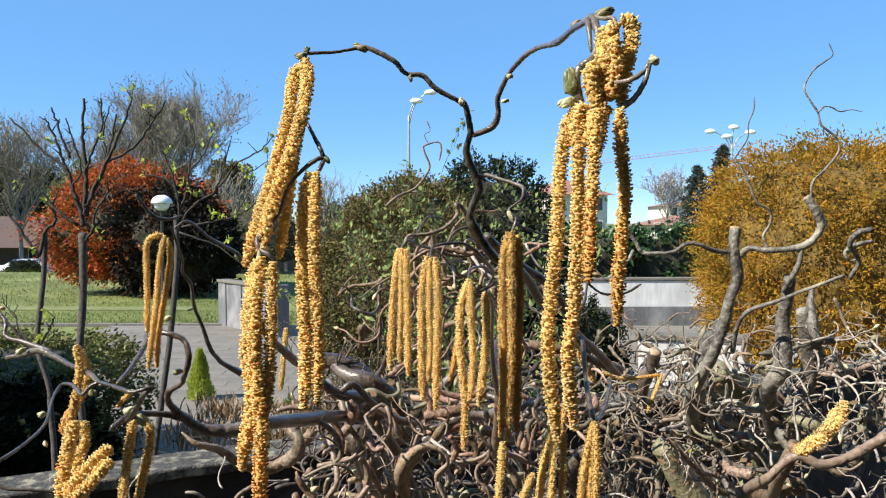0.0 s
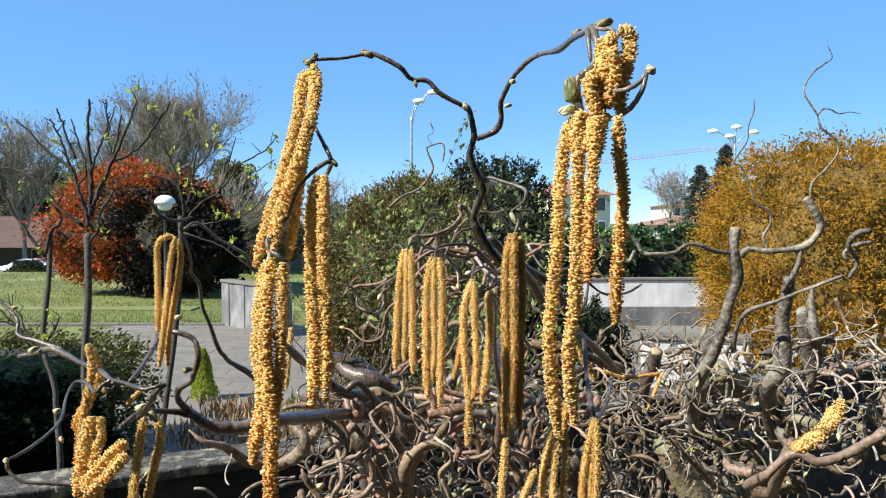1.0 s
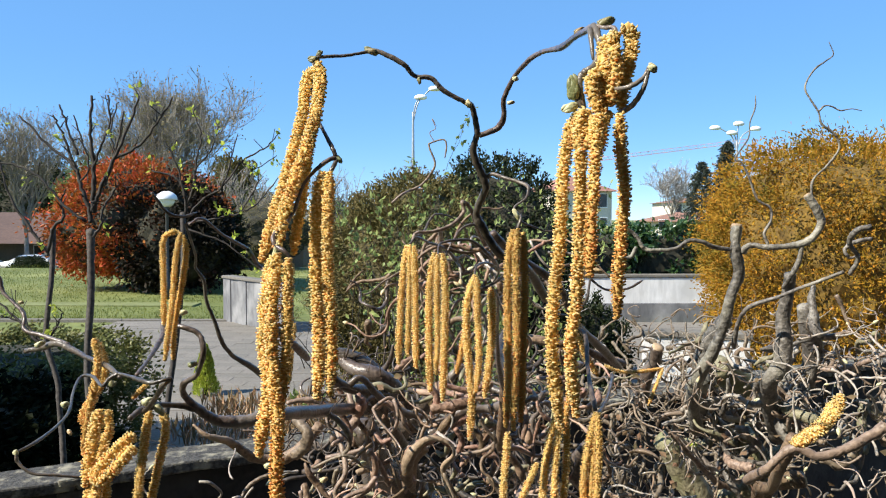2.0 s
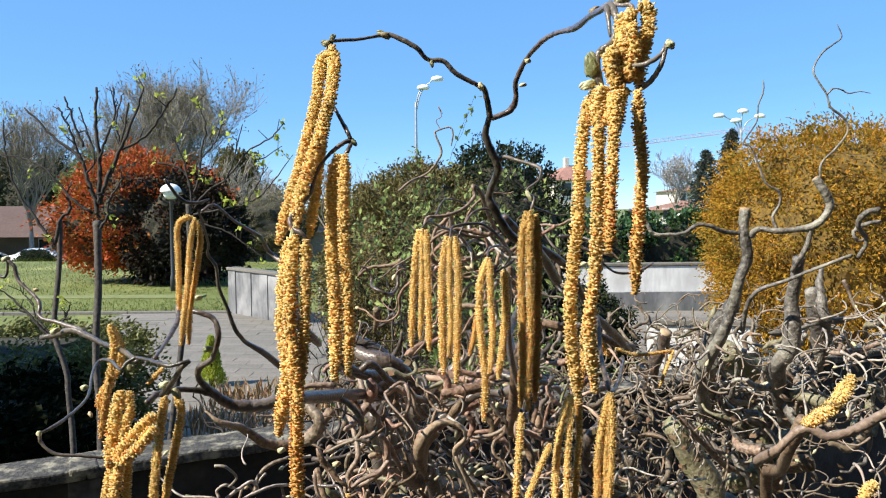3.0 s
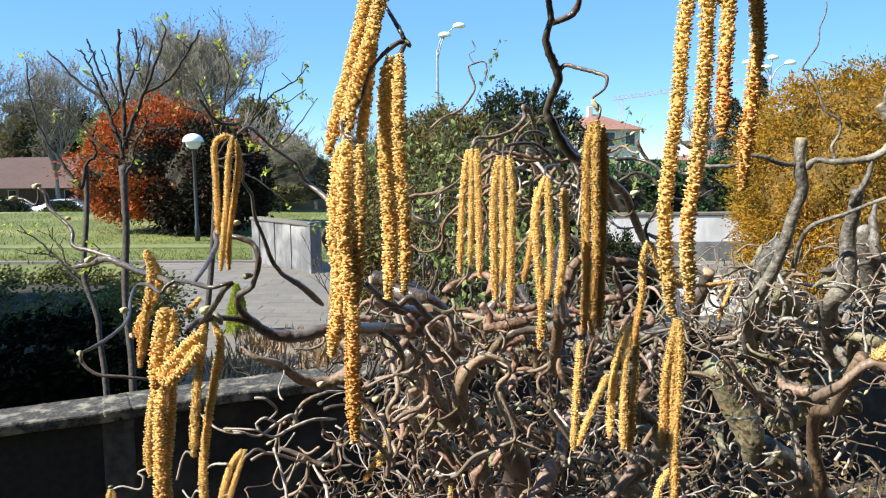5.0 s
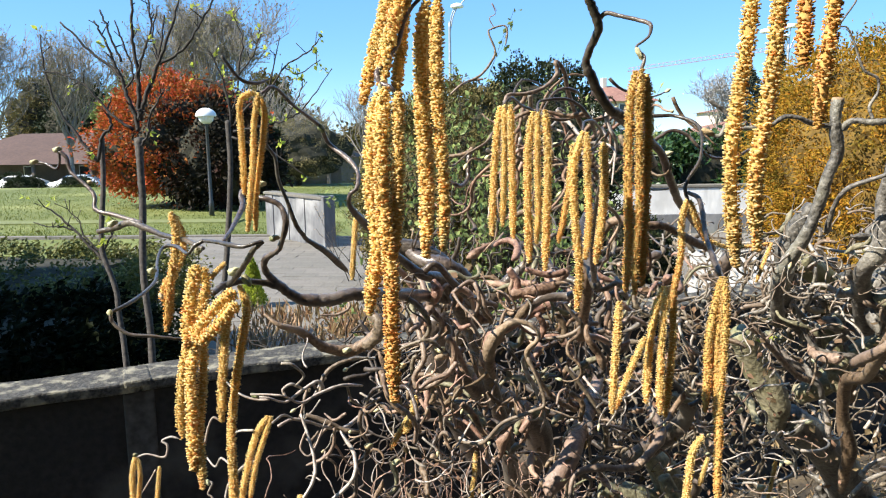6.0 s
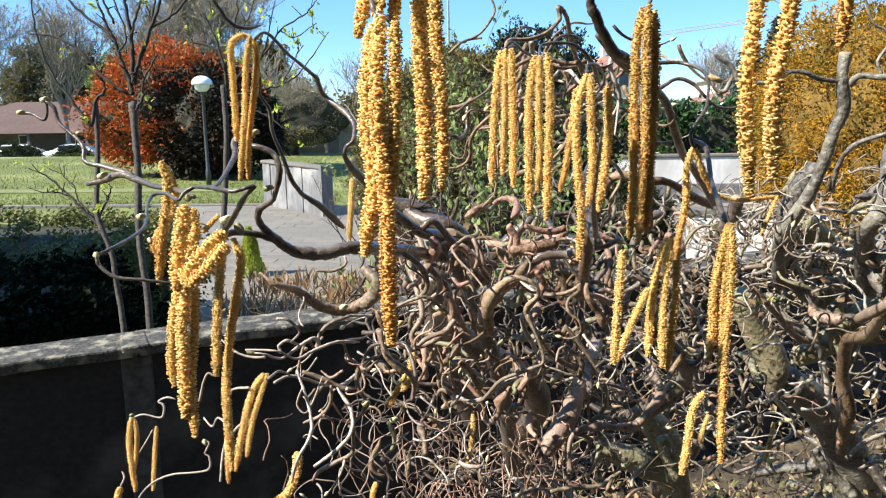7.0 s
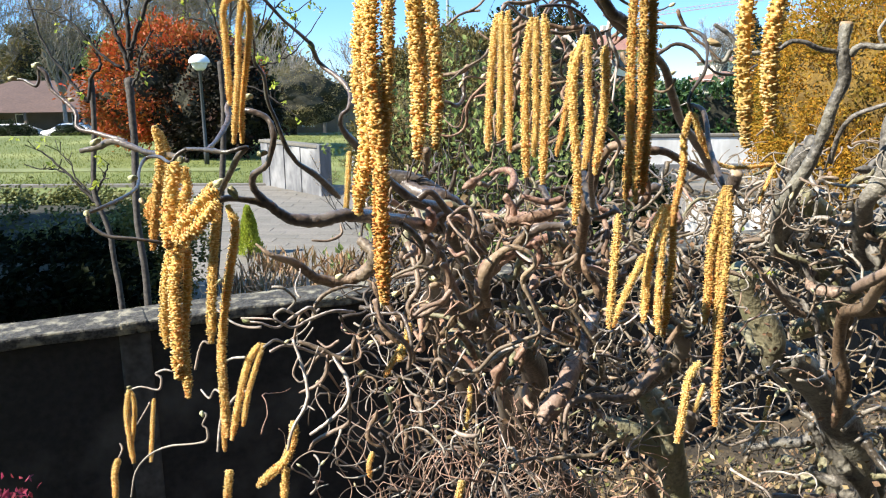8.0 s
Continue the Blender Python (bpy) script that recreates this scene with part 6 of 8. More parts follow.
limb("branch", [(-0.0051, 0.6817, 1.4673, 0.0022), (0.0097, 0.6739, 1.4283, 0.002), (-0.0027, 0.6711, 1.4187, 0.0022), (-0.0273, 0.6772, 1.4059, 0.0023), (-0.045, 0.6819, 1.3851, 0.002), (-0.0632, 0.6904, 1.3816, 0.0018)], bark_grey)
limb("limb", [(-0.0368, 0.8195, 1.4489, 0.0069), (-0.0127, 0.8247, 1.4663, 0.0064), (0.0159, 0.811, 1.4903, 0.0058), (0.0452, 0.8132, 1.4928, 0.0053), (0.0659, 0.7958, 1.5018, 0.0061)], bark)
limb("limb", [(-0.1318, 0.7355, 1.5562, 0.0029), (-0.1236, 0.7536, 1.5431, 0.0042), (-0.1065, 0.771, 1.525, 0.0055), (-0.0867, 0.8099, 1.5105, 0.0068), (-0.0737, 0.8437, 1.4747, 0.0074), (-0.05, 0.9117, 1.4055, 0.0086), (-0.0289, 0.9744, 1.3124, 0.0097), (-0.0121, 1.0376, 1.2232, 0.0114), (-0.0012, 1.104, 1.1033, 0.0132)], bark)
limb("branch", [(-0.1065, 0.771, 1.525, 0.0042), (-0.0926, 0.7739, 1.5346, 0.0038), (-0.0769, 0.7906, 1.5137, 0.0043), (-0.0603, 0.8077, 1.4941, 0.0049), (-0.0308, 0.8263, 1.4782, 0.005)], bark)
limb("branch", [(-0.1128, 0.7424, 1.49, 0.0038), (-0.1003, 0.7155, 1.458, 0.0032), (-0.1098, 0.7105, 1.4376, 0.0029), (-0.103, 0.7085, 1.4272, 0.0032), (-0.0846, 0.7112, 1.4347, 0.0034), (-0.0723, 0.734, 1.4419, 0.0033), (-0.076, 0.7567, 1.4528, 0.0028)], bark_grey)
limb("twig", [(-0.1284, 0.6336, 1.4655, 0.0021), (-0.1237, 0.6298, 1.4472, 0.0021), (-0.1074, 0.6276, 1.4334, 0.0021), (-0.1014, 0.6349, 1.4184, 0.0024), (-0.1039, 0.6411, 1.4008, 0.0019)], bark_grey)
limb("twig", [(-0.1039, 0.6411, 1.4008, 0.0024), (-0.101, 0.6459, 1.4219, 0.0019), (-0.1097, 0.6603, 1.4425, 0.002), (-0.1217, 0.6698, 1.442, 0.0017), (-0.1431, 0.6777, 1.4368, 0.0018), (-0.1549, 0.6822, 1.414, 0.0018)], bark)
limb("branch", [(0.1438, 0.6497, 1.5639, 0.0023), (0.1181, 0.547, 1.5698, 0.0019), (0.0927, 0.4557, 1.5804, 0.0014)], bark)
limb("twig", [(0.0772, 0.5783, 1.6746, 0.0019), (0.0926, 0.5791, 1.6744, 0.0015), (0.1031, 0.5684, 1.6699, 0.0015), (0.1058, 0.5568, 1.6631, 0.0015), (0.1028, 0.5439, 1.652, 0.0011), (0.0995, 0.5366, 1.6432, 0.0013), (0.091, 0.5288, 1.6329, 0.0012), (0.0885, 0.5271, 1.626, 0.0014), (0.0906, 0.5257, 1.619, 0.0014)], bark)
limb("twig", [(0.0906, 0.5268, 1.6242, 0.0014), (0.0951, 0.5157, 1.6194, 0.0016), (0.0925, 0.491, 1.6008, 0.0017), (0.0906, 0.468, 1.5902, 0.0019), (0.0912, 0.456, 1.5822, 0.0022)], bark)
bud((0.1058, 0.557, 1.6642), (0.1154, 0.5569, 1.6612), 0.0026, bud_pale)
limb("twig", [(0.0838, 0.5954, 1.6577, 0.0016), (0.0958, 0.5975, 1.6641, 0.0014), (0.1077, 0.5972, 1.6601, 0.0014), (0.1157, 0.5958, 1.6514, 0.0012), (0.1287, 0.605, 1.6436, 0.0012), (0.1484, 0.6163, 1.6435, 0.0012), (0.1644, 0.6288, 1.6496, 0.0011)], bark)
limb("twig", [(0.0223, 0.4722, 1.7246, 0.0016), (0.0262, 0.4676, 1.7292, 0.0014), (0.0345, 0.4625, 1.7266, 0.0012), (0.0437, 0.4574, 1.7234, 0.0012), (0.0479, 0.4522, 1.7203, 0.0012), (0.0458, 0.4467, 1.7135, 0.0008), (0.0384, 0.4413, 1.7076, 0.0008), (0.0418, 0.4359, 1.7021, 0.001), (0.0401, 0.4355, 1.6955, 0.0012)], bark)
bud((0.0372, 0.4362, 1.7068), (0.0411, 0.4358, 1.7008), 0.0017, bud_pale)
# curl above the far thicket
limb("twig", [(-0.065, 1.33, 1.7533, 0.0024), (-0.0449, 1.331, 1.7651, 0.0026), (-0.0266, 1.3227, 1.7892, 0.0023), (-0.0245, 1.3237, 1.8041, 0.0021), (-0.0343, 1.3252, 1.8289, 0.0018), (-0.0313, 1.3257, 1.8358, 0.0018), (-0.0094, 1.3263, 1.8416, 0.0018), (-0.0035, 1.3257, 1.8317, 0.0018), (-0.0066, 1.3242, 1.8089, 0.0016)], bark_grey)
limb("twig", [(-0.0243, 1.3258, 1.8368, 0.001), (-0.0331, 1.3268, 1.8537, 0.0008), (-0.0231, 1.3275, 1.8616, 0.0008), (-0.029, 1.3285, 1.8785, 0.0008), (-0.0211, 1.3277, 1.8655, 0.0008)], bark_grey)
limb("branch", [(-0.0982, 1.298, 1.7297, 0.0021), (-0.0805, 1.2991, 1.7442, 0.0025), (-0.065, 1.33, 1.7533, 0.0029), (-0.045, 1.3303, 1.7551, 0.0024)], bark_grey)
# curled crown over the row of catkins
limb("branch", [(-0.028, 0.5542, 1.6832, 0.0012), (-0.0248, 0.5647, 1.6904, 0.0014), (-0.0111, 0.5749, 1.6916, 0.0016), (0.0023, 0.5854, 1.6968, 0.0018), (0.0116, 0.5962, 1.7067, 0.0018), (0.0108, 0.5967, 1.7149, 0.0018), (0.0175, 0.6065, 1.7097, 0.002), (0.0231, 0.6256, 1.6947, 0.0024), (0.0305, 0.6448, 1.6801, 0.0026), (0.0385, 0.6541, 1.6675, 0.003)], bark_grey)
limb("twig", [(-0.0081, 0.5139, 1.6766, 0.0008), (-0.0064, 0.5244, 1.6835, 0.001), (0.0043, 0.5346, 1.6857, 0.0012), (0.017, 0.5447, 1.6847, 0.0013), (0.0288, 0.5543, 1.6752, 0.0015), (0.0406, 0.5936, 1.6606, 0.0023)], bark)
limb("twig", [(-0.0288, 0.5391, 1.6826, 0.001), (-0.0236, 0.5445, 1.6875, 0.001), (-0.0155, 0.5643, 1.683, 0.0012), (-0.0021, 0.5941, 1.6767, 0.0015), (0.0111, 0.6532, 1.6578, 0.0021)], bark)
limb("twig", [(0.0163, 0.4833, 1.6647, 0.0009), (0.0188, 0.4937, 1.6702, 0.0009), (0.0271, 0.5139, 1.6705, 0.001), (0.0363, 0.5436, 1.6631, 0.0012), (0.0329, 0.553, 1.6542, 0.0012)], bark)
limb("branch", [(0.0281, 0.4929, 1.6562, 0.0011), (0.0335, 0.5123, 1.645, 0.0013), (0.0372, 0.5701, 1.6093, 0.0016), (0.0435, 0.6279, 1.5721, 0.0024), (0.0538, 0.6857, 1.5346, 0.0034)], bark)
limb("branch", [(0.0584, 0.7052, 1.5247, 0.0051), (0.0539, 0.7469, 1.5498, 0.005), (0.0545, 0.788, 1.5665, 0.0043), (0.0706, 0.8295, 1.5854, 0.005)], bark)
# curly twigs over the dark wall
limb("twig", [(-0.2541, 0.6688, 1.4006, 0.00144), (-0.2735, 0.6865, 1.3923, 0.00115), (-0.2848, 0.6942, 1.3818, 0.00115)], bark_pale)
limb("twig", [(-0.22, 0.6333, 1.4191, 0.00158), (-0.2105, 0.6443, 1.421, 0.00158), (-0.1982, 0.6541, 1.4147, 0.00158), (-0.1851, 0.6729, 1.4021, 0.00187), (-0.1735, 0.6926, 1.3943, 0.0023), (-0.161, 0.7146, 1.3999, 0.00252)], bark_pale)
limb("twig", [(-0.2133, 0.5962, 1.4371, 0.0013), (-0.2097, 0.6164, 1.4357, 0.00115), (-0.203, 0.6257, 1.4282, 0.00122)], bark_pale)
limb("twig", [(-0.2063, 0.6048, 1.4837, 0.00144), (-0.1973, 0.6051, 1.4827, 0.0013), (-0.1907, 0.6135, 1.4706, 0.0013), (-0.2002, 0.6212, 1.4594, 0.00115)], bark_pale)
limb("twig", [(-0.2312, 0.5991, 1.4597, 0.00101), (-0.2177, 0.5998, 1.4594, 0.00101), (-0.2042, 0.6003, 1.4579, 0.00101), (-0.1957, 0.619, 1.4455, 0.00137), (-0.1839, 0.6304, 1.4489, 0.00151), (-0.1668, 0.6422, 1.4524, 0.00158), (-0.1509, 0.6622, 1.4458, 0.00158)], bark_pale)
limb("twig", [(-0.1822, 0.6043, 1.358, 0.00166), (-0.1635, 0.6077, 1.3715, 0.00187), (-0.1518, 0.6108, 1.3851, 0.00202), (-0.1534, 0.6234, 1.3994, 0.00187), (-0.1671, 0.6355, 1.4145, 0.00158)], bark_pale)
limb("twig", [(-0.1982, 0.6268, 1.4328, 0.00122), (-0.1866, 0.613, 1.4086, 0.00151), (-0.1821, 0.5998, 1.39, 0.00166), (-0.1912, 0.586, 1.3723, 0.00144), (-0.1958, 0.5826, 1.3546, 0.00144)], bark_pale)
limb("twig", [(-0.2008, 0.6526, 1.4074, 0.00108), (-0.2058, 0.6498, 1.3928, 0.00108), (-0.1984, 0.6489, 1.3854, 0.00108), (-0.1931, 0.6608, 1.3935, 0.00108), (-0.1855, 0.6647, 1.4133, 0.00108)], bark_pale)
limb("twig", [(-0.4862, 0.9081, 1.2652, 0.0013), (-0.4719, 0.9096, 1.2686, 0.00151), (-0.4505, 0.91, 1.2648, 0.00151), (-0.4469, 0.9133, 1.2787, 0.0018), (-0.454, 0.9141, 1.2844, 0.00151), (-0.4433, 0.9158, 1.2891, 0.0018), (-0.4326, 0.9159, 1.2869, 0.00151)], bark_pale)
limb("twig", [(-0.4612, 0.906, 1.2496, 0.00101), (-0.4684, 0.9029, 1.2371, 0.00101), (-0.4777, 0.899, 1.2219, 0.00101)], bark_pale)
limb("twig", [(-0.4708, 0.8524, 1.1486, 0.00122), (-0.4653, 0.8594, 1.1789, 0.00122), (-0.448, 0.8648, 1.199, 0.00151), (-0.4237, 0.8683, 1.2088, 0.00151), (-0.3922, 0.8613, 1.2159, 0.00151), (-0.3714, 0.8541, 1.2243, 0.00173), (-0.3707, 0.857, 1.2375, 0.00144), (-0.3761, 0.8579, 1.2428, 0.00144), (-0.3714, 0.8606, 1.254, 0.00144), (-0.3761, 0.8611, 1.2574, 0.00173)], bark_pale)
limb("twig", [(-0.5005, 0.8888, 1.1816, 0.0013), (-0.4962, 0.8914, 1.1921, 0.0013), (-0.4991, 0.8928, 1.1991, 0.0013)], bark_pale)
limb("twig", [(-0.3781, 0.8669, 1.2839, 0.00122), (-0.3644, 0.856, 1.2779, 0.00144), (-0.3541, 0.8494, 1.2916, 0.00144), (-0.3373, 0.8301, 1.293, 0.00166)], bark_pale)
limb("twig", [(-0.2699, 0.5947, 1.4178, 0.0013), (-0.2667, 0.5983, 1.4332, 0.00115), (-0.2631, 0.6, 1.4397, 0.00115), (-0.2586, 0.5997, 1.4375, 0.00101)], bark_pale)
limb("twig", [(-0.3226, 0.7617, 1.2585, 0.00173), (-0.3207, 0.767, 1.282, 0.00151), (-0.3165, 0.7711, 1.2995, 0.00173), (-0.2949, 0.7575, 1.325, 0.00166), (-0.277, 0.7409, 1.3385, 0.00144)], bark_pale)
limb("twig", [(-0.2332, 0.6241, 1.4486, 0.00115), (-0.2239, 0.6244, 1.4476, 0.00115), (-0.2127, 0.6337, 1.4406, 0.00137), (-0.201, 0.6459, 1.4467, 0.00173), (-0.1898, 0.6577, 1.4507, 0.00194), (-0.1862, 0.6659, 1.4404, 0.00158)], bark_pale)
limb("twig", [(-0.2127, 0.6347, 1.4452, 0.00151), (-0.215, 0.6358, 1.4508, 0.00151), (-0.2079, 0.6372, 1.4553, 0.00151), (-0.201, 0.6463, 1.4485, 0.00137)], bark_pale)
bud((-0.3782, 0.8613, 1.2587), (-0.3748, 0.86, 1.2521), 0.0034, bud_pale)
bud((-0.2388, 0.6242, 1.4505), (-0.2314, 0.6241, 1.4481), 0.0026, bud_green)
bud((-0.4898, 0.9082, 1.2667), (-0.4848, 0.9091, 1.2694), 0.0032, bud_green)
bud((-0.1299, 0.692, 1.3591), (-0.123, 0.6931, 1.3627), 0.0034, bud_pale)
bud((-0.1245, 0.7116, 1.4465), (-0.1177, 0.7128, 1.45), 0.0034, bud_pale)
bud((-0.0877, 0.7167, 1.4605), (-0.0809, 0.7179, 1.464), 0.0034, bud_pale)
bud((0.1025, 0.7873, 1.2691), (0.1103, 0.7887, 1.2731), 0.0039, bud_pale)
bud((-0.0117, 0.7741, 1.2376), (-0.0039, 0.7754, 1.2416), 0.0039, bud_pale)
bud((0.0948, 0.9159, 1.3885), (0.1036, 0.9174, 1.393), 0.0044, bud_pale)
bud((0.2984, 0.94, 1.215), (0.3077, 0.9415, 1.2198), 0.0046, bud_pale)
bud((0.3127, 0.9376, 1.2009), (0.322, 0.9392, 1.2057), 0.0046, bud_pale)
bud((-0.1693, 0.6739, 1.4727), (-0.1628, 0.675, 1.476), 0.0032, bud_pale)
bud((-0.1495, 0.6567, 1.39), (-0.1431, 0.6578, 1.3933), 0.0032, bud_pale)
bud((0.2735, 0.9595, 1.3096), (0.2828, 0.9611, 1.3144), 0.0046, bud_pale)
bud((0.0641, 0.7948, 1.2194), (0.0722, 0.7961, 1.2235), 0.004, bud_pale)
bud((0.0122, 0.7142, 1.4242), (0.0191, 0.7153, 1.4278), 0.0034, bud_pale)
bud((0.3924, 0.9495, 1.4668), (0.4012, 0.951, 1.4713), 0.0044, bud_pale)
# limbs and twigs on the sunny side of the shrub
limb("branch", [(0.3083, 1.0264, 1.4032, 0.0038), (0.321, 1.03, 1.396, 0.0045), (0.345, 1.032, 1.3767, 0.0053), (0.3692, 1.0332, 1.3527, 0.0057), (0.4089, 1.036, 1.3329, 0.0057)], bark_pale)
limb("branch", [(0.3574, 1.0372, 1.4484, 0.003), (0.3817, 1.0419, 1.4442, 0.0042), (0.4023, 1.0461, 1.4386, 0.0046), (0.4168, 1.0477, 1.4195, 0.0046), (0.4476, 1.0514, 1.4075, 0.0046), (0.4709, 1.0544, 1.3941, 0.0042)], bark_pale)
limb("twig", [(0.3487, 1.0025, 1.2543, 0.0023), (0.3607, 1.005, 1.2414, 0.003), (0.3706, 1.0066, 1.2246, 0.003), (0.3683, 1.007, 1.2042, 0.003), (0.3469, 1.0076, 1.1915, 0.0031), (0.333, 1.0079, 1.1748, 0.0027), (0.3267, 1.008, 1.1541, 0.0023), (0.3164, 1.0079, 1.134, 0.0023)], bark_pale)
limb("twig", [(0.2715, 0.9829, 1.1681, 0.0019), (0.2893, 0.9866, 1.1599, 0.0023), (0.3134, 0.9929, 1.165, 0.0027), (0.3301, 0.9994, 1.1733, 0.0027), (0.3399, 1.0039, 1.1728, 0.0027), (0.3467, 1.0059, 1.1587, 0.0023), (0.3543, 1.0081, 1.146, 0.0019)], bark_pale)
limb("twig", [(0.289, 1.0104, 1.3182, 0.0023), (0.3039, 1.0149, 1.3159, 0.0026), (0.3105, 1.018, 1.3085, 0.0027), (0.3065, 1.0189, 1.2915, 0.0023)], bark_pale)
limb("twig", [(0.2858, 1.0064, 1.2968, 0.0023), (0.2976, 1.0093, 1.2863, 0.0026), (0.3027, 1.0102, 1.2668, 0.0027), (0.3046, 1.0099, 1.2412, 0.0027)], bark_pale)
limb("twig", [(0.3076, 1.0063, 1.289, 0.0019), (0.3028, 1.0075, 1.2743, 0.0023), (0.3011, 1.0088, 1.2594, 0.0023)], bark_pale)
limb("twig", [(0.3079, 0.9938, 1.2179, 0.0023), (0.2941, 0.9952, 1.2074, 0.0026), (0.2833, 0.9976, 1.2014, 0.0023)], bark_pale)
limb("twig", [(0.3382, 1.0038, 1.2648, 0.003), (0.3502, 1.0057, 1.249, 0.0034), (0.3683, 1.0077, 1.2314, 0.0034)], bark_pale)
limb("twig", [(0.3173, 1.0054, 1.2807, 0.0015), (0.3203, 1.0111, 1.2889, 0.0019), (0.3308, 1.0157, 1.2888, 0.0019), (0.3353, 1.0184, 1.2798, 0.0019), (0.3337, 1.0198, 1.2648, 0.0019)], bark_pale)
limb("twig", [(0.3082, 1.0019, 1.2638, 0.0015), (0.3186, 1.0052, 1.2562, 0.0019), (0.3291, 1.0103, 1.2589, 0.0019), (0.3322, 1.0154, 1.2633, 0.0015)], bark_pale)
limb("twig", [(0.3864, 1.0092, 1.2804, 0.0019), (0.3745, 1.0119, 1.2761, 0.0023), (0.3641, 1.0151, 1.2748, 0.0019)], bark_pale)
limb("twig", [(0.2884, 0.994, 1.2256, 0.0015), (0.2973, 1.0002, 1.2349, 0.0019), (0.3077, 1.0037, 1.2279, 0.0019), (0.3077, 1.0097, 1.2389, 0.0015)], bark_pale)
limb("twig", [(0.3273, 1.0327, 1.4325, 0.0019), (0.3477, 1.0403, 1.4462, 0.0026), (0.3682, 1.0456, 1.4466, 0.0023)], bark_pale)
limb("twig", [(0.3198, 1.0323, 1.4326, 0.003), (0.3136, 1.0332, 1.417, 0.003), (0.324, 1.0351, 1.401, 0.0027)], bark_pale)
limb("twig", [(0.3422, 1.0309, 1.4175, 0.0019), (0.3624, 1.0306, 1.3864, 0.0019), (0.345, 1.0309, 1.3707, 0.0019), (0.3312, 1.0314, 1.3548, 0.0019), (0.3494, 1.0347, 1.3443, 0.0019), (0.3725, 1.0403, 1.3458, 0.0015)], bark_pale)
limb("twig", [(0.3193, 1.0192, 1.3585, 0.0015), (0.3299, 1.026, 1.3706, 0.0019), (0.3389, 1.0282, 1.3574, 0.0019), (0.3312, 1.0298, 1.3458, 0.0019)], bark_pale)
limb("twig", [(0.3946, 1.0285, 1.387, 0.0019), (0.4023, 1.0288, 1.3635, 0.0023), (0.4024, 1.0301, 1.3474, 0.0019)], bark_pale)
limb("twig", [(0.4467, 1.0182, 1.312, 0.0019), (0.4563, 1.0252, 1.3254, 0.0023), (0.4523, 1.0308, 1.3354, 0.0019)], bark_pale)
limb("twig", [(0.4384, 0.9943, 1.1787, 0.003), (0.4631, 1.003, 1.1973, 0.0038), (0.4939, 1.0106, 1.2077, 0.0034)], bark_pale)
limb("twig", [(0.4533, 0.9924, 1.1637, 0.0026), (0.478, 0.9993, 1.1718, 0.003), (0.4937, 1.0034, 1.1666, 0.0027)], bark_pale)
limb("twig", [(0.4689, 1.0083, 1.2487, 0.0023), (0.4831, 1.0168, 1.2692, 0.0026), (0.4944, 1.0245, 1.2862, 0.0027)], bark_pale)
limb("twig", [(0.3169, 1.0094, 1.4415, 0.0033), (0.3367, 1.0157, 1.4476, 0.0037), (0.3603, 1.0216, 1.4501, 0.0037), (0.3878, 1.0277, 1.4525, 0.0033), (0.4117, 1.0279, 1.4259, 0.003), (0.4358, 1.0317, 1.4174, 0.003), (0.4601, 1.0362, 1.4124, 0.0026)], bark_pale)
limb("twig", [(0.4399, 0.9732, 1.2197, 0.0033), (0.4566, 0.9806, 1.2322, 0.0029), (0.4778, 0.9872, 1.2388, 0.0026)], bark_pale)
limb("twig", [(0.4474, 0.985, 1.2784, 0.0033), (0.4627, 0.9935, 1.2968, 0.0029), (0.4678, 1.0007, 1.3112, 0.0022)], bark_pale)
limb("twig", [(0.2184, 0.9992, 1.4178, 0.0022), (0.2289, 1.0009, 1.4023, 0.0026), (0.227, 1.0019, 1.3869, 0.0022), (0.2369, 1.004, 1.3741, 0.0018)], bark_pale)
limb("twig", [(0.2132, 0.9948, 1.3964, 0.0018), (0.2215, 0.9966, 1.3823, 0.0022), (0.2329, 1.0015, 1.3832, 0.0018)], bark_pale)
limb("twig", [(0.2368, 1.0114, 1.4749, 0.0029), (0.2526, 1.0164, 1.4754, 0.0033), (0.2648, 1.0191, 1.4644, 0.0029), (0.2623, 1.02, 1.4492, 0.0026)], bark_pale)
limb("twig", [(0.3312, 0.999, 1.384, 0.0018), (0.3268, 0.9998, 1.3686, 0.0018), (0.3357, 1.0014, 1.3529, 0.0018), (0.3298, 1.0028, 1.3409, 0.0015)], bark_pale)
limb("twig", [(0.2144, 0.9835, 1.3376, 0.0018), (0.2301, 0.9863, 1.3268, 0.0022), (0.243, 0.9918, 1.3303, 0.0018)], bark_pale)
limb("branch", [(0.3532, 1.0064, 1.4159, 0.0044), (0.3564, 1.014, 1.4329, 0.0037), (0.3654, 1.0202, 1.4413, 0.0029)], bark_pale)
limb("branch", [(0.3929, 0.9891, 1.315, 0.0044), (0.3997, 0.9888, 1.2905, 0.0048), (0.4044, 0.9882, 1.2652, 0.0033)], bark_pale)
limb("branch", [(0.3474, 1.0346, 1.4053, 0.0113), (0.352, 1.0417, 1.4191, 0.0121), (0.3567, 1.0487, 1.433, 0.0099)], bark_moss)
limb("branch", [(0.412, 1.0373, 1.4007, 0.0083), (0.4228, 1.0368, 1.3736, 0.0129), (0.4291, 1.0352, 1.3426, 0.0144), (0.4384, 1.0345, 1.3151, 0.013)], bark_moss)
limb("branch", [(0.4253, 1.028, 1.3487, 0.009), (0.4559, 1.0367, 1.3635, 0.0083), (0.4898, 1.0461, 1.3812, 0.0076)], bark_moss)
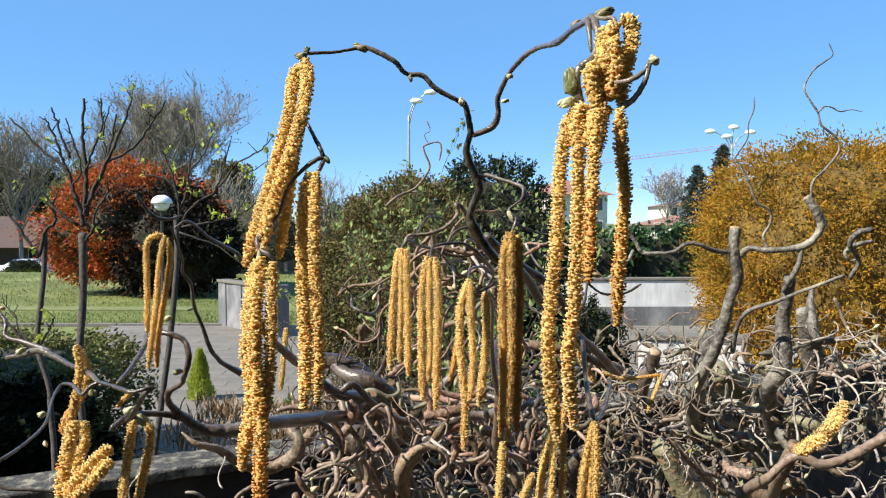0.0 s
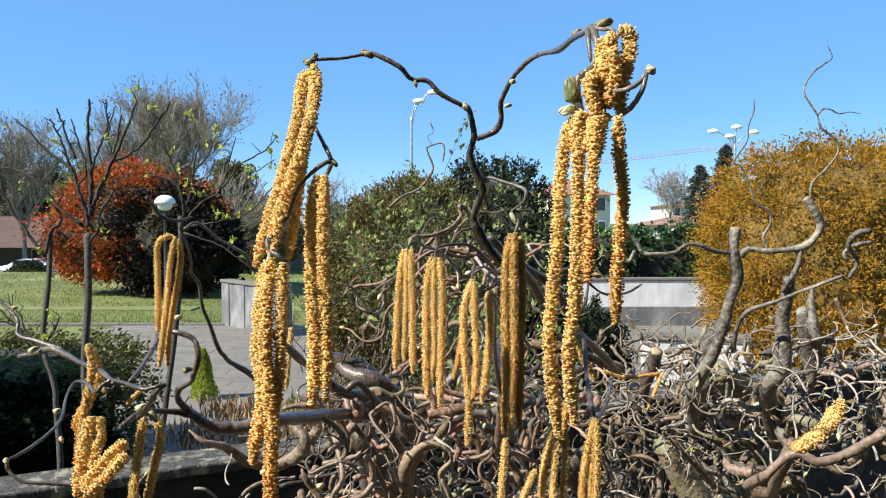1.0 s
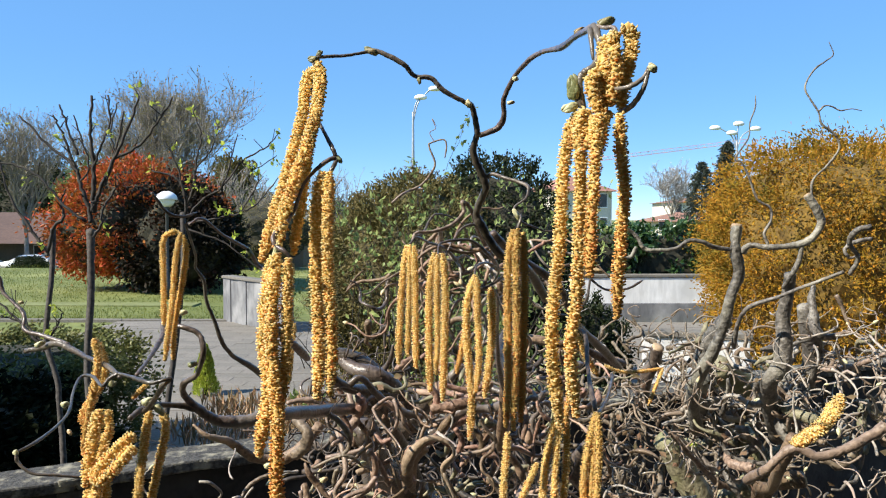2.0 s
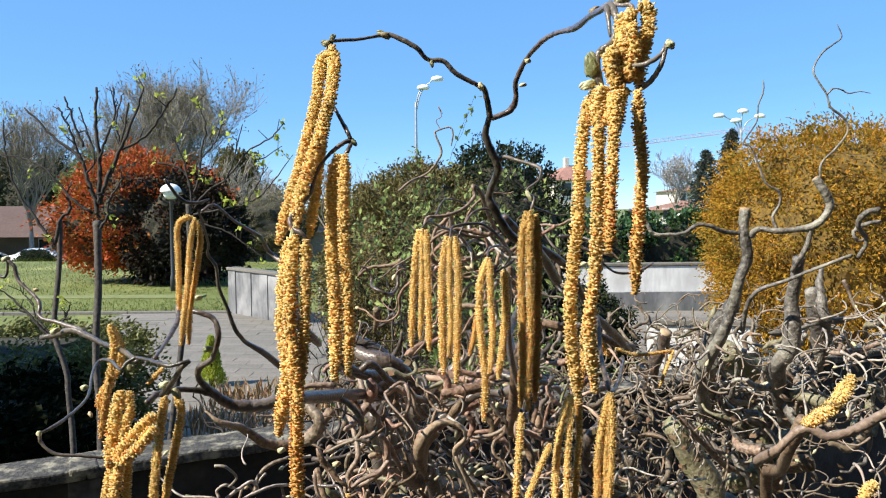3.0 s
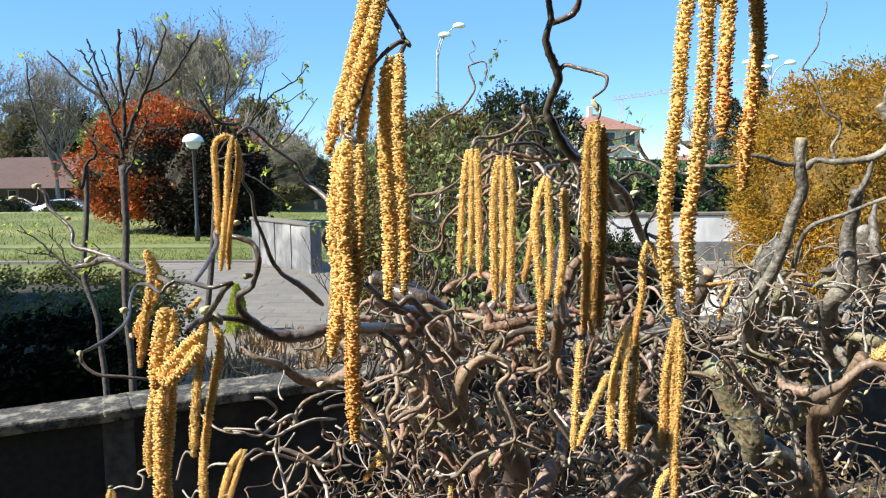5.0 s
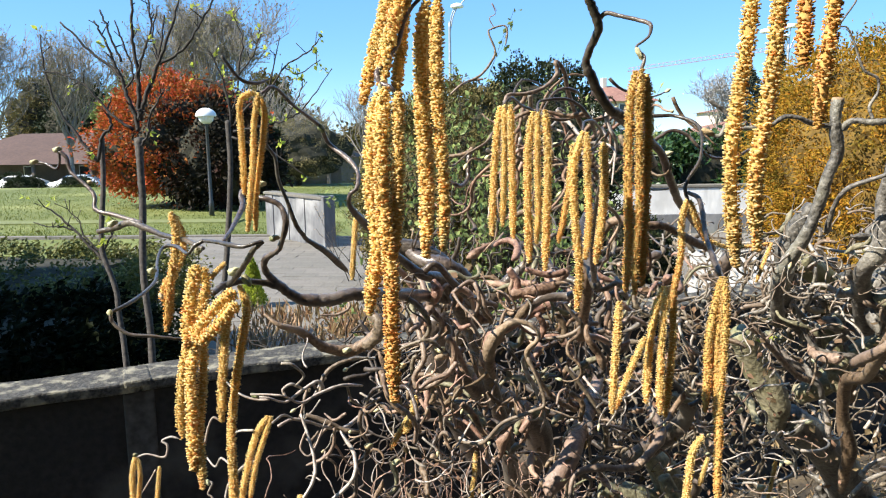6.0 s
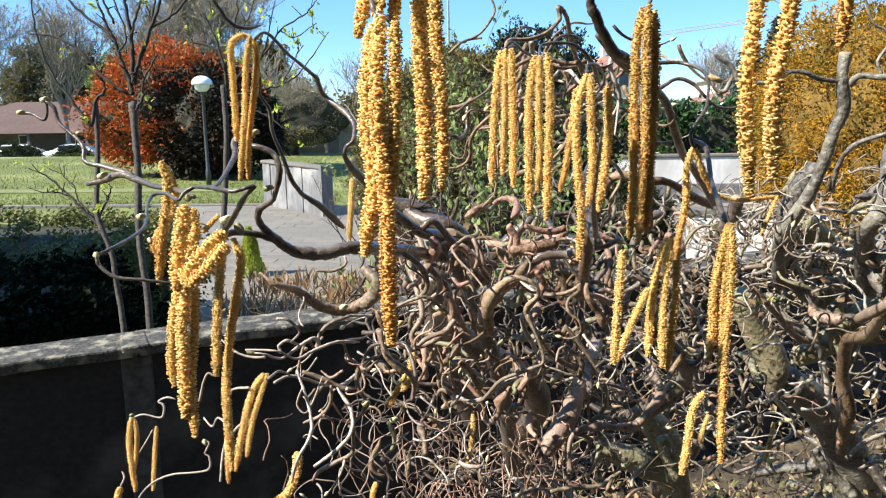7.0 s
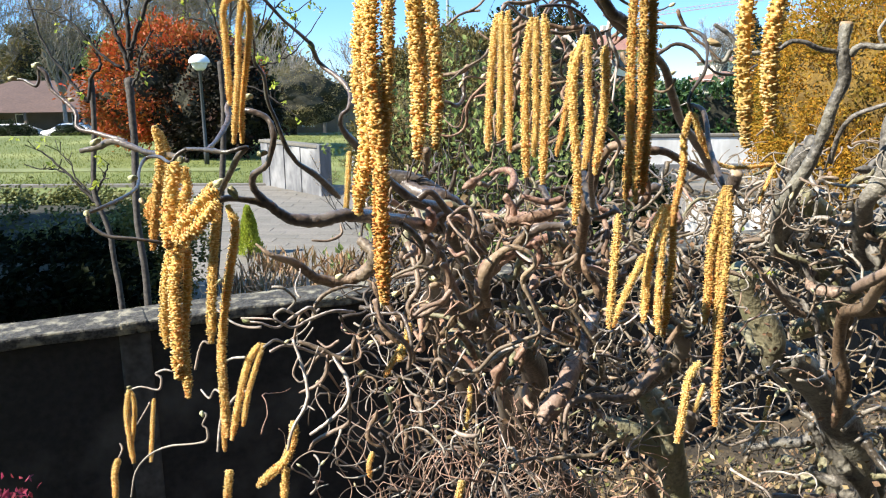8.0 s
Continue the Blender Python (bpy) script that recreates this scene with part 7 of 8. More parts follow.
limb("branch", [(0.1091, 0.9808, 1.1966, 0.0105), (0.1398, 0.9842, 1.184, 0.0129), (0.1724, 0.9879, 1.1727, 0.0121)], bark_moss)
limb("branch", [(0.1933, 0.9877, 1.208, 0.009), (0.2047, 0.987, 1.1801, 0.0113), (0.2117, 0.9853, 1.1483, 0.0106)], bark_moss)
limb("branch", [(-0.1253, 0.6845, 1.5247, 0.0025), (-0.1084, 0.6879, 1.5163, 0.0032), (-0.0962, 0.6901, 1.503, 0.003), (-0.0931, 0.6918, 1.4897, 0.0028), (-0.0995, 0.6934, 1.4788, 0.0023), (-0.1127, 0.6956, 1.473, 0.002), (-0.1285, 0.6972, 1.4646, 0.0018)], bark_grey)
limb("twig", [(-0.0982, 0.6779, 1.4829, 0.0017), (-0.0885, 0.6818, 1.4793, 0.002), (-0.0803, 0.6846, 1.4702, 0.0015)], bark_grey)
limb("twig", [(-0.0707, 0.6874, 1.5239, 0.002), (-0.0559, 0.694, 1.5328, 0.0022), (-0.046, 0.6966, 1.5221, 0.002), (-0.042, 0.6979, 1.5063, 0.002), (-0.0349, 0.7002, 1.4954, 0.0015)], bark_grey)
limb("twig", [(0.0284, 0.6908, 1.5128, 0.0017), (0.0388, 0.6929, 1.4995, 0.002), (0.0443, 0.6957, 1.4912, 0.002), (0.0321, 0.6972, 1.4815, 0.002), (0.0097, 0.6992, 1.4773, 0.0018)], bark_grey)
limb("twig", [(0.0058, 0.6726, 1.4253, 0.0015), (0.011, 0.6752, 1.4165, 0.0015), (0.0063, 0.6754, 1.3979, 0.0015)], bark_grey)
limb("twig", [(0.0206, 0.6733, 1.4251, 0.0015), (0.0236, 0.6792, 1.4335, 0.0015), (0.03, 0.6842, 1.4361, 0.0013)], bark_grey)
limb("twig", [(0.0153, 0.6513, 1.313, 0.002), (0.0381, 0.657, 1.3146, 0.0025), (0.0586, 0.6619, 1.3133, 0.0025), (0.0719, 0.6678, 1.3185, 0.0023), (0.0802, 0.6729, 1.3215, 0.002)], bark_grey)
limb("twig", [(-0.012, 0.6494, 1.311, 0.0017), (0.0081, 0.6551, 1.3135, 0.002), (0.0235, 0.6593, 1.3098, 0.002)], bark_grey)
limb("twig", [(0.0699, 0.6565, 1.324, 0.0017), (0.065, 0.6576, 1.3103, 0.0018)], bark_grey)
limb("twig", [(-0.0311, 0.6895, 1.5234, 0.0015), (-0.0235, 0.6931, 1.5186, 0.0018), (-0.0184, 0.6952, 1.5069, 0.0015)], bark_grey)
limb("branch", [(-0.1501, 0.6841, 1.5299, 0.0025), (-0.1382, 0.6892, 1.5315, 0.003), (-0.1212, 0.694, 1.5305, 0.0035)], bark_grey)
limb("twig", [(-0.1898, 0.6773, 1.5061, 0.0012), (-0.1758, 0.682, 1.505, 0.0015), (-0.1655, 0.6876, 1.5099, 0.0015), (-0.1672, 0.6931, 1.5181, 0.0013)], bark_grey)
limb("twig", [(-0.0368, 0.6485, 1.3138, 0.0015), (-0.0467, 0.6545, 1.3266, 0.0015), (-0.0427, 0.6609, 1.3369, 0.0013)], bark_grey)
limb("twig", [(-0.0712, 0.6628, 1.3972, 0.0017), (-0.0804, 0.667, 1.4007, 0.002), (-0.0856, 0.6691, 1.3918, 0.0015)], bark_grey)
limb("twig", [(-0.0934, 0.6668, 1.4243, 0.0015), (-0.0853, 0.6706, 1.4204, 0.0018), (-0.0816, 0.6725, 1.4081, 0.0018)], bark_grey)
limb("branch", [(-0.037, 0.7143, 1.4424, 0.0058), (-0.0422, 0.7209, 1.4569, 0.0069), (-0.0368, 0.7278, 1.4699, 0.0067), (-0.0249, 0.7341, 1.4781, 0.0054), (-0.0114, 0.74, 1.4833, 0.0038)], bark_warm)
limb("branch", [(-0.0172, 0.7291, 1.513, 0.0047), (0.0041, 0.7347, 1.5145, 0.0053), (0.0257, 0.741, 1.5197, 0.0059)], bark_warm)
limb("branch", [(-0.0885, 0.7138, 1.4545, 0.0032), (-0.0808, 0.7185, 1.4559, 0.0034), (-0.073, 0.7223, 1.4521, 0.0032)], bark_warm)
limb("branch", [(-0.065, 0.707, 1.4128, 0.0037), (-0.0545, 0.7093, 1.4009, 0.0037), (-0.0467, 0.7105, 1.3837, 0.0027)], bark_warm)
limb("branch", [(-0.0779, 0.7183, 1.475, 0.0042), (-0.0728, 0.72, 1.461, 0.0048), (-0.0752, 0.7202, 1.4416, 0.0037)], bark_warm)
limb("branch", [(-0.0198, 0.7335, 1.5363, 0.0037), (-0.0117, 0.7353, 1.5225, 0.0042), (-0.0169, 0.736, 1.5062, 0.0032)], bark_warm)
limb("branch", [(0.0064, 0.7268, 1.4945, 0.0037), (0.013, 0.7291, 1.4832, 0.004), (0.0095, 0.7303, 1.4692, 0.0032)], bark_warm)
limb("branch", [(-0.0568, 0.7215, 1.4851, 0.0026), (-0.0664, 0.7244, 1.4817, 0.0032), (-0.0729, 0.7294, 1.4887, 0.0027)], bark_warm)
limb("twig", [(-0.0412, 0.7102, 1.4228, 0.0021), (-0.028, 0.7128, 1.4109, 0.0024), (-0.0173, 0.7182, 1.4146, 0.0019)], bark_warm)
limb("branch", [(0.0248, 0.7278, 1.4943, 0.0037), (0.0331, 0.7296, 1.4803, 0.0037), (0.0292, 0.7308, 1.4663, 0.0027)], bark_warm)
limb("branch", [(-0.004, 0.7343, 1.5361, 0.0032), (0.0174, 0.7384, 1.5299, 0.0037), (0.0337, 0.7437, 1.5316, 0.0035)], bark_warm)
limb("branch", [(-0.0938, 0.7095, 1.4339, 0.0032), (-0.0915, 0.7109, 1.4196, 0.0032), (-0.0955, 0.713, 1.4105, 0.0021)], bark_warm)
limb("branch", [(0.0377, 0.7144, 1.4217, 0.0032), (0.0487, 0.7168, 1.4098, 0.0037), (0.047, 0.7175, 1.3928, 0.0032)], bark_warm)
limb("branch", [(-0.0098, 0.7049, 1.3862, 0.0032), (-0.0016, 0.7116, 1.3975, 0.0037), (-0.004, 0.7179, 1.4092, 0.0027)], bark_warm)
limb("branch", [(0.4384, 1.0911, 1.3823, 0.0152), (0.4529, 1.0916, 1.3574, 0.0168), (0.4618, 1.092, 1.3332, 0.0161), (0.466, 1.0921, 1.3097, 0.0153)], bark_moss)
limb("branch", [(0.5244, 1.0948, 1.3755, 0.0136), (0.4985, 1.0945, 1.3591, 0.0144), (0.4787, 1.0945, 1.3425, 0.0145), (0.4564, 1.0938, 1.3226, 0.0137)], bark_moss)
limb("branch", [(0.4603, 1.0812, 1.3191, 0.012), (0.4342, 1.0816, 1.3065, 0.0144), (0.4118, 1.0826, 1.296, 0.0137), (0.3974, 1.0851, 1.2918, 0.0105)], bark_moss)
limb("twig", [(0.0426, 0.8104, 1.4166, 0.0021), (0.061, 0.8114, 1.3931, 0.0027), (0.0765, 0.8123, 1.3706, 0.0027), (0.0862, 0.814, 1.354, 0.0028), (0.0879, 0.8142, 1.3313, 0.0028), (0.0835, 0.8152, 1.3152, 0.0025), (0.0754, 0.8177, 1.3088, 0.0019)], bark_grey)
limb("twig", [(0.0986, 0.8002, 1.341, 0.0015), (0.0994, 0.8058, 1.349, 0.0015), (0.0916, 0.8105, 1.3553, 0.0018), (0.0813, 0.8139, 1.3546, 0.0018), (0.0745, 0.8152, 1.3412, 0.0015), (0.0701, 0.817, 1.33, 0.0015), (0.0723, 0.8166, 1.3039, 0.0016), (0.074, 0.8183, 1.2899, 0.0012)], bark_grey)
limb("twig", [(0.0563, 0.7934, 1.3156, 0.0024), (0.0471, 0.7948, 1.3033, 0.0027), (0.0444, 0.7948, 1.2812, 0.0027), (0.0484, 0.7956, 1.2613, 0.0028), (0.0432, 0.7964, 1.2449, 0.0025)], bark_grey)
limb("twig", [(0.0527, 0.7911, 1.3038, 0.0018), (0.0688, 0.7947, 1.2958, 0.0021), (0.0656, 0.7957, 1.2797, 0.0021), (0.0563, 0.797, 1.2672, 0.0018), (0.0493, 0.797, 1.246, 0.0018)], bark_grey)
limb("twig", [(-0.0165, 0.7863, 1.299, 0.0012), (-0.0002, 0.7881, 1.2808, 0.0018), (0.0078, 0.7897, 1.2639, 0.0018), (0.0037, 0.7904, 1.2463, 0.0018)], bark_grey)
limb("twig", [(0.0425, 0.807, 1.3976, 0.0012), (0.0489, 0.8102, 1.3903, 0.0015), (0.0431, 0.8105, 1.3711, 0.0015), (0.0404, 0.8121, 1.3577, 0.0012)], bark_grey)
limb("branch", [(0.103, 0.8212, 1.4583, 0.0036), (0.1128, 0.8271, 1.4655, 0.0033), (0.1257, 0.831, 1.4608, 0.003), (0.1356, 0.8342, 1.4525, 0.0024)], bark_grey)
limb("twig", [(0.0657, 0.7864, 1.2727, 0.0015), (0.0637, 0.7879, 1.2589, 0.0018), (0.0545, 0.7896, 1.2487, 0.0015)], bark_grey)
limb("twig", [(-0.0296, 0.8058, 1.4136, 0.0012), (-0.0084, 0.8113, 1.415, 0.0015), (-0.0099, 0.8172, 1.4258, 0.0012)], bark_grey)
limb("branch", [(-0.1057, 0.6828, 1.4325, 0.0018), (-0.0932, 0.6891, 1.4412, 0.0026), (-0.0779, 0.6948, 1.4458, 0.0031), (-0.0697, 0.7009, 1.4547, 0.0029)], bark_grey)
limb("twig", [(-0.1379, 0.6802, 1.428, 0.0018), (-0.154, 0.6815, 1.4178, 0.0023), (-0.1583, 0.6831, 1.4052, 0.0023), (-0.1565, 0.6849, 1.3914, 0.0023), (-0.1519, 0.6875, 1.3816, 0.0021), (-0.1558, 0.6889, 1.3681, 0.0021), (-0.1639, 0.6909, 1.3587, 0.0021), (-0.1657, 0.6927, 1.3466, 0.0021), (-0.1676, 0.6931, 1.3264, 0.0024), (-0.1824, 0.6947, 1.3168, 0.0024), (-0.1994, 0.696, 1.3066, 0.0022), (-0.208, 0.6975, 1.2951, 0.0019)], bark_grey)
limb("branch", [(-0.2055, 0.6739, 1.414, 0.0018), (-0.1859, 0.6775, 1.4051, 0.0026), (-0.1713, 0.6808, 1.3963, 0.0031), (-0.1564, 0.6852, 1.3935, 0.0023)], bark_grey)
limb("twig", [(-0.183, 0.6737, 1.4056, 0.0015), (-0.1963, 0.6743, 1.3906, 0.0015), (-0.2035, 0.675, 1.3738, 0.0013)], bark_grey)
limb("twig", [(-0.18, 0.6731, 1.4015, 0.0015), (-0.1819, 0.6739, 1.3838, 0.0018), (-0.1921, 0.6752, 1.3711, 0.0018), (-0.2086, 0.677, 1.3635, 0.0016)], bark_grey)
limb("twig", [(-0.1873, 0.6681, 1.3754, 0.0015), (-0.18, 0.6712, 1.3675, 0.0015), (-0.1798, 0.673, 1.3546, 0.0013)], bark_grey)
limb("twig", [(-0.1943, 0.6718, 1.3987, 0.0013), (-0.2025, 0.6737, 1.3892, 0.0013), (-0.2075, 0.6775, 1.3892, 0.001)], bark_grey)
limb("twig", [(-0.1926, 0.6781, 1.4339, 0.002), (-0.1908, 0.6845, 1.4463, 0.0023), (-0.1802, 0.6908, 1.4556, 0.0023), (-0.1654, 0.6963, 1.4593, 0.0018)], bark_grey)
limb("twig", [(-0.1697, 0.676, 1.4144, 0.0015), (-0.1808, 0.6781, 1.4071, 0.0015), (-0.1908, 0.6825, 1.4119, 0.0013)], bark_grey)
limb("twig", [(-0.1685, 0.6805, 1.4396, 0.0013), (-0.1652, 0.6823, 1.4256, 0.0015), (-0.1556, 0.6854, 1.4174, 0.0013)], bark_grey)
limb("twig", [(-0.2116, 0.6728, 1.41, 0.0013), (-0.2037, 0.6824, 1.4389, 0.0015), (-0.1943, 0.6854, 1.4298, 0.0016)], bark_grey)
limb("twig", [(-0.0878, 0.6839, 1.4333, 0.0015), (-0.0805, 0.6855, 1.4166, 0.0018), (-0.0844, 0.6871, 1.4041, 0.0018), (-0.0826, 0.6889, 1.3908, 0.0016)], bark_grey)
limb("branch", [(-0.0939, 0.76, 1.5206, 0.0039), (-0.0903, 0.7625, 1.5104, 0.0056), (-0.094, 0.7642, 1.4986, 0.0045)], bark_warm)
limb("branch", [(-0.0748, 0.7509, 1.4627, 0.0022), (-0.0684, 0.7522, 1.445, 0.0034), (-0.0608, 0.7535, 1.4271, 0.0025)], bark_warm)
limb("twig", [(-0.0582, 0.7498, 1.4514, 0.002), (-0.0539, 0.752, 1.4392, 0.0025), (-0.0496, 0.7533, 1.4225, 0.0017)], bark_warm)
limb("branch", [(-0.0745, 0.7586, 1.5066, 0.0033), (-0.0663, 0.7639, 1.5111, 0.0039), (-0.0569, 0.7672, 1.5035, 0.0034), (-0.0537, 0.7686, 1.4871, 0.0023)], bark_warm)
limb("branch", [(-0.1301, 0.7566, 1.5129, 0.0028), (-0.1183, 0.76, 1.5053, 0.0036), (-0.1098, 0.763, 1.4966, 0.0034), (-0.1023, 0.765, 1.4823, 0.0031), (-0.1027, 0.7664, 1.4673, 0.0028)], bark_warm)
# mossy trunks and heavier limbs inside the tangle
limb("limb", [(0.3042, 1.08, 1.5142, 0.0095), (0.3006, 1.09, 1.4916, 0.0105), (0.2911, 1.1, 1.4602, 0.0106), (0.2924, 1.12, 1.4213, 0.0118)], bark, cut=True)
limb("branch", [(-0.0125, 0.78, 1.4756, 0.0029), (0.0089, 0.76, 1.463, 0.0028), (-0.0026, 0.75, 1.4486, 0.0028), (-0.0053, 0.75, 1.4371, 0.0028), (0.0059, 0.75, 1.4141, 0.0028), (0.0116, 0.75, 1.3995, 0.0028), (-0.0, 0.74, 1.3914, 0.0028), (-0.022, 0.74, 1.3796, 0.0028), (-0.0414, 0.74, 1.3648, 0.0028), (-0.0556, 0.75, 1.3547, 0.0029), (-0.0701, 0.76, 1.3567, 0.0023)], bark_pale)
limb("twig", [(-0.1054, 0.72, 1.4237, 0.0022), (-0.112, 0.72, 1.4404, 0.0027), (-0.11, 0.72, 1.4542, 0.0027), (-0.1032, 0.72, 1.4515, 0.0021)], bark_grey)
limb("branch", [(-0.1064, 0.76, 1.4106, 0.0034), (-0.0921, 0.76, 1.4166, 0.0034), (-0.0782, 0.77, 1.4283, 0.0029), (-0.0758, 0.78, 1.4313, 0.0029)], bark_grey)
limb("branch", [(-0.1456, 0.74, 1.4343, 0.0033), (-0.1368, 0.73, 1.4089, 0.0033), (-0.1235, 0.73, 1.3946, 0.0033), (-0.1109, 0.74, 1.3822, 0.0028), (-0.1094, 0.75, 1.3665, 0.0029)], bark_warm)
limb("gnarl", [(-0.075, 0.85, 1.4852, 0.0075), (-0.0899, 0.84, 1.4904, 0.0086), (-0.1014, 0.83, 1.4955, 0.0097), (-0.1143, 0.84, 1.503, 0.0061)], bark_moss)
limb("limb", [(0.0489, 0.86, 1.5111, 0.0063), (0.0268, 0.85, 1.4941, 0.0068), (0.0079, 0.84, 1.4775, 0.0068), (-0.0107, 0.83, 1.4672, 0.0061)], bark_warm)
limb("gnarl", [(0.0358, 0.88, 1.4722, 0.0052), (0.0478, 0.87, 1.458, 0.0071), (0.0427, 0.88, 1.4392, 0.0059)], bark_warm)
limb("gnarl", [(-0.0788, 0.9, 1.3509, 0.0055), (-0.0582, 0.88, 1.3368, 0.0074), (-0.0449, 0.87, 1.3267, 0.006)], bark_moss)
limb("branch", [(0.0531, 0.88, 1.3922, 0.004), (0.0718, 0.87, 1.3683, 0.004), (0.0919, 0.87, 1.3342, 0.004), (0.101, 0.88, 1.2954, 0.0042)], bark_pale)
limb("limb", [(-0.1546, 0.95, 1.5293, 0.0097), (-0.1271, 0.95, 1.5221, 0.0125), (-0.0962, 0.95, 1.5044, 0.0125), (-0.0831, 0.96, 1.4779, 0.0099)], bark)
limb("branch", [(-0.1151, 0.82, 1.5187, 0.0042), (-0.1049, 0.8, 1.5012, 0.0035), (-0.0994, 0.8, 1.4833, 0.0035), (-0.088, 0.8, 1.4652, 0.0035), (-0.0971, 0.8, 1.4501, 0.003), (-0.133, 0.8, 1.441, 0.003)], bark_grey)
limb("gnarl", [(-0.1773, 0.85, 1.4276, 0.0064), (-0.1626, 0.84, 1.4431, 0.0075), (-0.162, 0.84, 1.4592, 0.0062), (-0.1757, 0.85, 1.4698, 0.0051)], bark_grey)
limb("limb", [(0.3158, 1.3, 0.8746, 0.0274), (0.296, 1.28, 0.9645, 0.0273), (0.2725, 1.25, 1.0549, 0.0291), (0.2457, 1.22, 1.1148, 0.0239), (0.217, 1.2, 1.1481, 0.0126)], bark_moss)
limb("limb", [(0.284, 1.26, 1.0076, 0.0212), (0.2206, 1.22, 1.0534, 0.0243), (0.1739, 1.2, 1.0809, 0.0196), (0.1491, 1.19, 1.0904, 0.0078)], bark_moss)
limb("limb", [(0.4245, 1.17, 1.2193, 0.0253), (0.4748, 1.2, 1.1778, 0.0305), (0.5387, 1.24, 1.1092, 0.0345), (0.5945, 1.28, 1.0127, 0.0391), (0.6352, 1.32, 0.8917, 0.0441)], bark_old)
limb("limb", [(0.4177, 1.12, 1.2689, 0.0093), (0.4285, 1.11, 1.2836, 0.0156), (0.4442, 1.1, 1.3016, 0.0183), (0.4604, 1.1, 1.3228, 0.0164), (0.4609, 1.12, 1.3509, 0.0157), (0.4568, 1.14, 1.3755, 0.0139)], bark_moss)
limb("limb", [(0.4796, 1.0, 1.3491, 0.0119), (0.4668, 1.02, 1.3406, 0.0129), (0.4607, 1.05, 1.3233, 0.0115), (0.4667, 1.08, 1.2872, 0.0127)], bark_warm)
limb("limb", [(0.5115, 1.12, 1.4296, 0.0191), (0.5327, 1.1, 1.4683, 0.0151), (0.5287, 1.08, 1.5139, 0.0148), (0.5118, 1.06, 1.5497, 0.0135), (0.5008, 1.05, 1.5791, 0.0106)], bark_old)
limb("limb", [(0.415, 1.15, 1.4752, 0.0207), (0.4531, 1.18, 1.4468, 0.0234), (0.4885, 1.2, 1.4195, 0.0261), (0.525, 1.22, 1.3867, 0.0289)], bark_moss)
limb("limb", [(0.3733, 1.05, 1.4543, 0.0104), (0.3522, 1.03, 1.4985, 0.0143), (0.36, 1.02, 1.5318, 0.0149), (0.3714, 1.0, 1.5657, 0.0114)], bark_old)
limb("limb", [(-0.1403, 0.95, 1.5235, 0.0071), (-0.1173, 0.93, 1.5125, 0.0097), (-0.089, 0.92, 1.5072, 0.011), (-0.0689, 0.93, 1.4912, 0.0098), (-0.0485, 0.95, 1.4583, 0.0093)], bark)
limb("branch", [(-0.0285, 0.8, 1.4556, 0.0085), (-0.0406, 0.8, 1.437, 0.0085), (-0.044, 0.82, 1.4054, 0.0082)], bark_warm)
limb("branch", [(0.0292, 0.95, 1.5158, 0.005), (0.0408, 0.92, 1.5, 0.0055), (0.0658, 0.9, 1.4902, 0.0061), (0.0922, 0.9, 1.4969, 0.0048)], bark)
limb("limb", [(0.0718, 0.95, 1.4583, 0.0072), (0.0366, 0.95, 1.4511, 0.0065), (0.0005, 0.93, 1.4415, 0.0078), (-0.0209, 0.9, 1.4351, 0.0089)], bark_warm)
# ---- main stems and the tangle of small twigs ----
STEMS = [
    [(0.34, 1.76, 0.15, 0.024), (0.31, 1.70, 0.4, 0.02), (0.37, 1.62, 0.62, 0.018), (0.31, 1.52, 0.82, 0.015), (0.36, 1.42, 0.98, 0.013), (0.33, 1.32, 1.1, 0.012)],
    [(0.26, 1.48, 0.15, 0.04), (0.14, 1.45, 0.5, 0.034), (0.18, 1.38, 0.8, 0.03), (0.02, 1.28, 1.02, 0.026), (0.04, 1.16, 1.2, 0.022), (-0.08, 1.02, 1.34, 0.019), (-0.10, 0.88, 1.45, 0.017)],
    [(0.66, 1.82, 0.15, 0.022), (0.70, 1.74, 0.4, 0.018), (0.64, 1.66, 0.62, 0.015), (0.69, 1.56, 0.85, 0.012), (0.66, 1.46, 1.0, 0.009)],
    [(-0.05, 1.25, 1.1, 0.02), (-0.12, 1.15, 1.3, 0.018), (-0.06, 1.08, 1.40, 0.014), (-0.02, 1.02, 1.46, 0.010), (0.02, 1.02, 1.50, 0.005)],
    [(0.16, 1.05, 1.2, 0.016), (0.22, 0.98, 1.3, 0.013), (0.16, 0.94, 1.38, 0.010), (0.19, 0.92, 1.44, 0.005)],
]
for k, rows in enumerate(STEMS):
    limb("stem", rows, bark)


def contorted(rng, at, way, length, radius, curl=26.0, pull=0.0, knob=0.25):
    """A corkscrew walk: it bends hard, and changes the way in which it bends."""
    n = max(8, int(length / 0.005))
    p, d = np.array(at, dtype=float), np.array(way, dtype=float)
    d /= np.linalg.norm(d)
    axis = rng.normal(size=3)
    rows = []
    h = length / n
    left = 0
    for i in range(n + 1):
        f = i / n
        rows.append((*p, radius * (1 - 0.62 * f) * (1 + knob * (0.5 + 0.5 * math.sin(i * 1.3 + axis[0] * 3)) * rng.uniform(0, 1))))
        if left <= 0:
            axis = rng.normal(size=3) * 0.9 - axis * 0.45
            axis /= np.linalg.norm(axis)
            d = d + rng.normal(size=3) * 0.32
            d /= np.linalg.norm(d)
            bend = rng.uniform(0.35, 1.0) * curl * (0.7 + 0.8 * f)
            left = rng.integers(3, 8)
        left -= 1
        q = np.cross(axis, d)
        d = d + q * bend * h + np.array([0, 0, pull * h])
        d /= np.linalg.norm(d)
        p = p + d * h
    return np.array(rows)


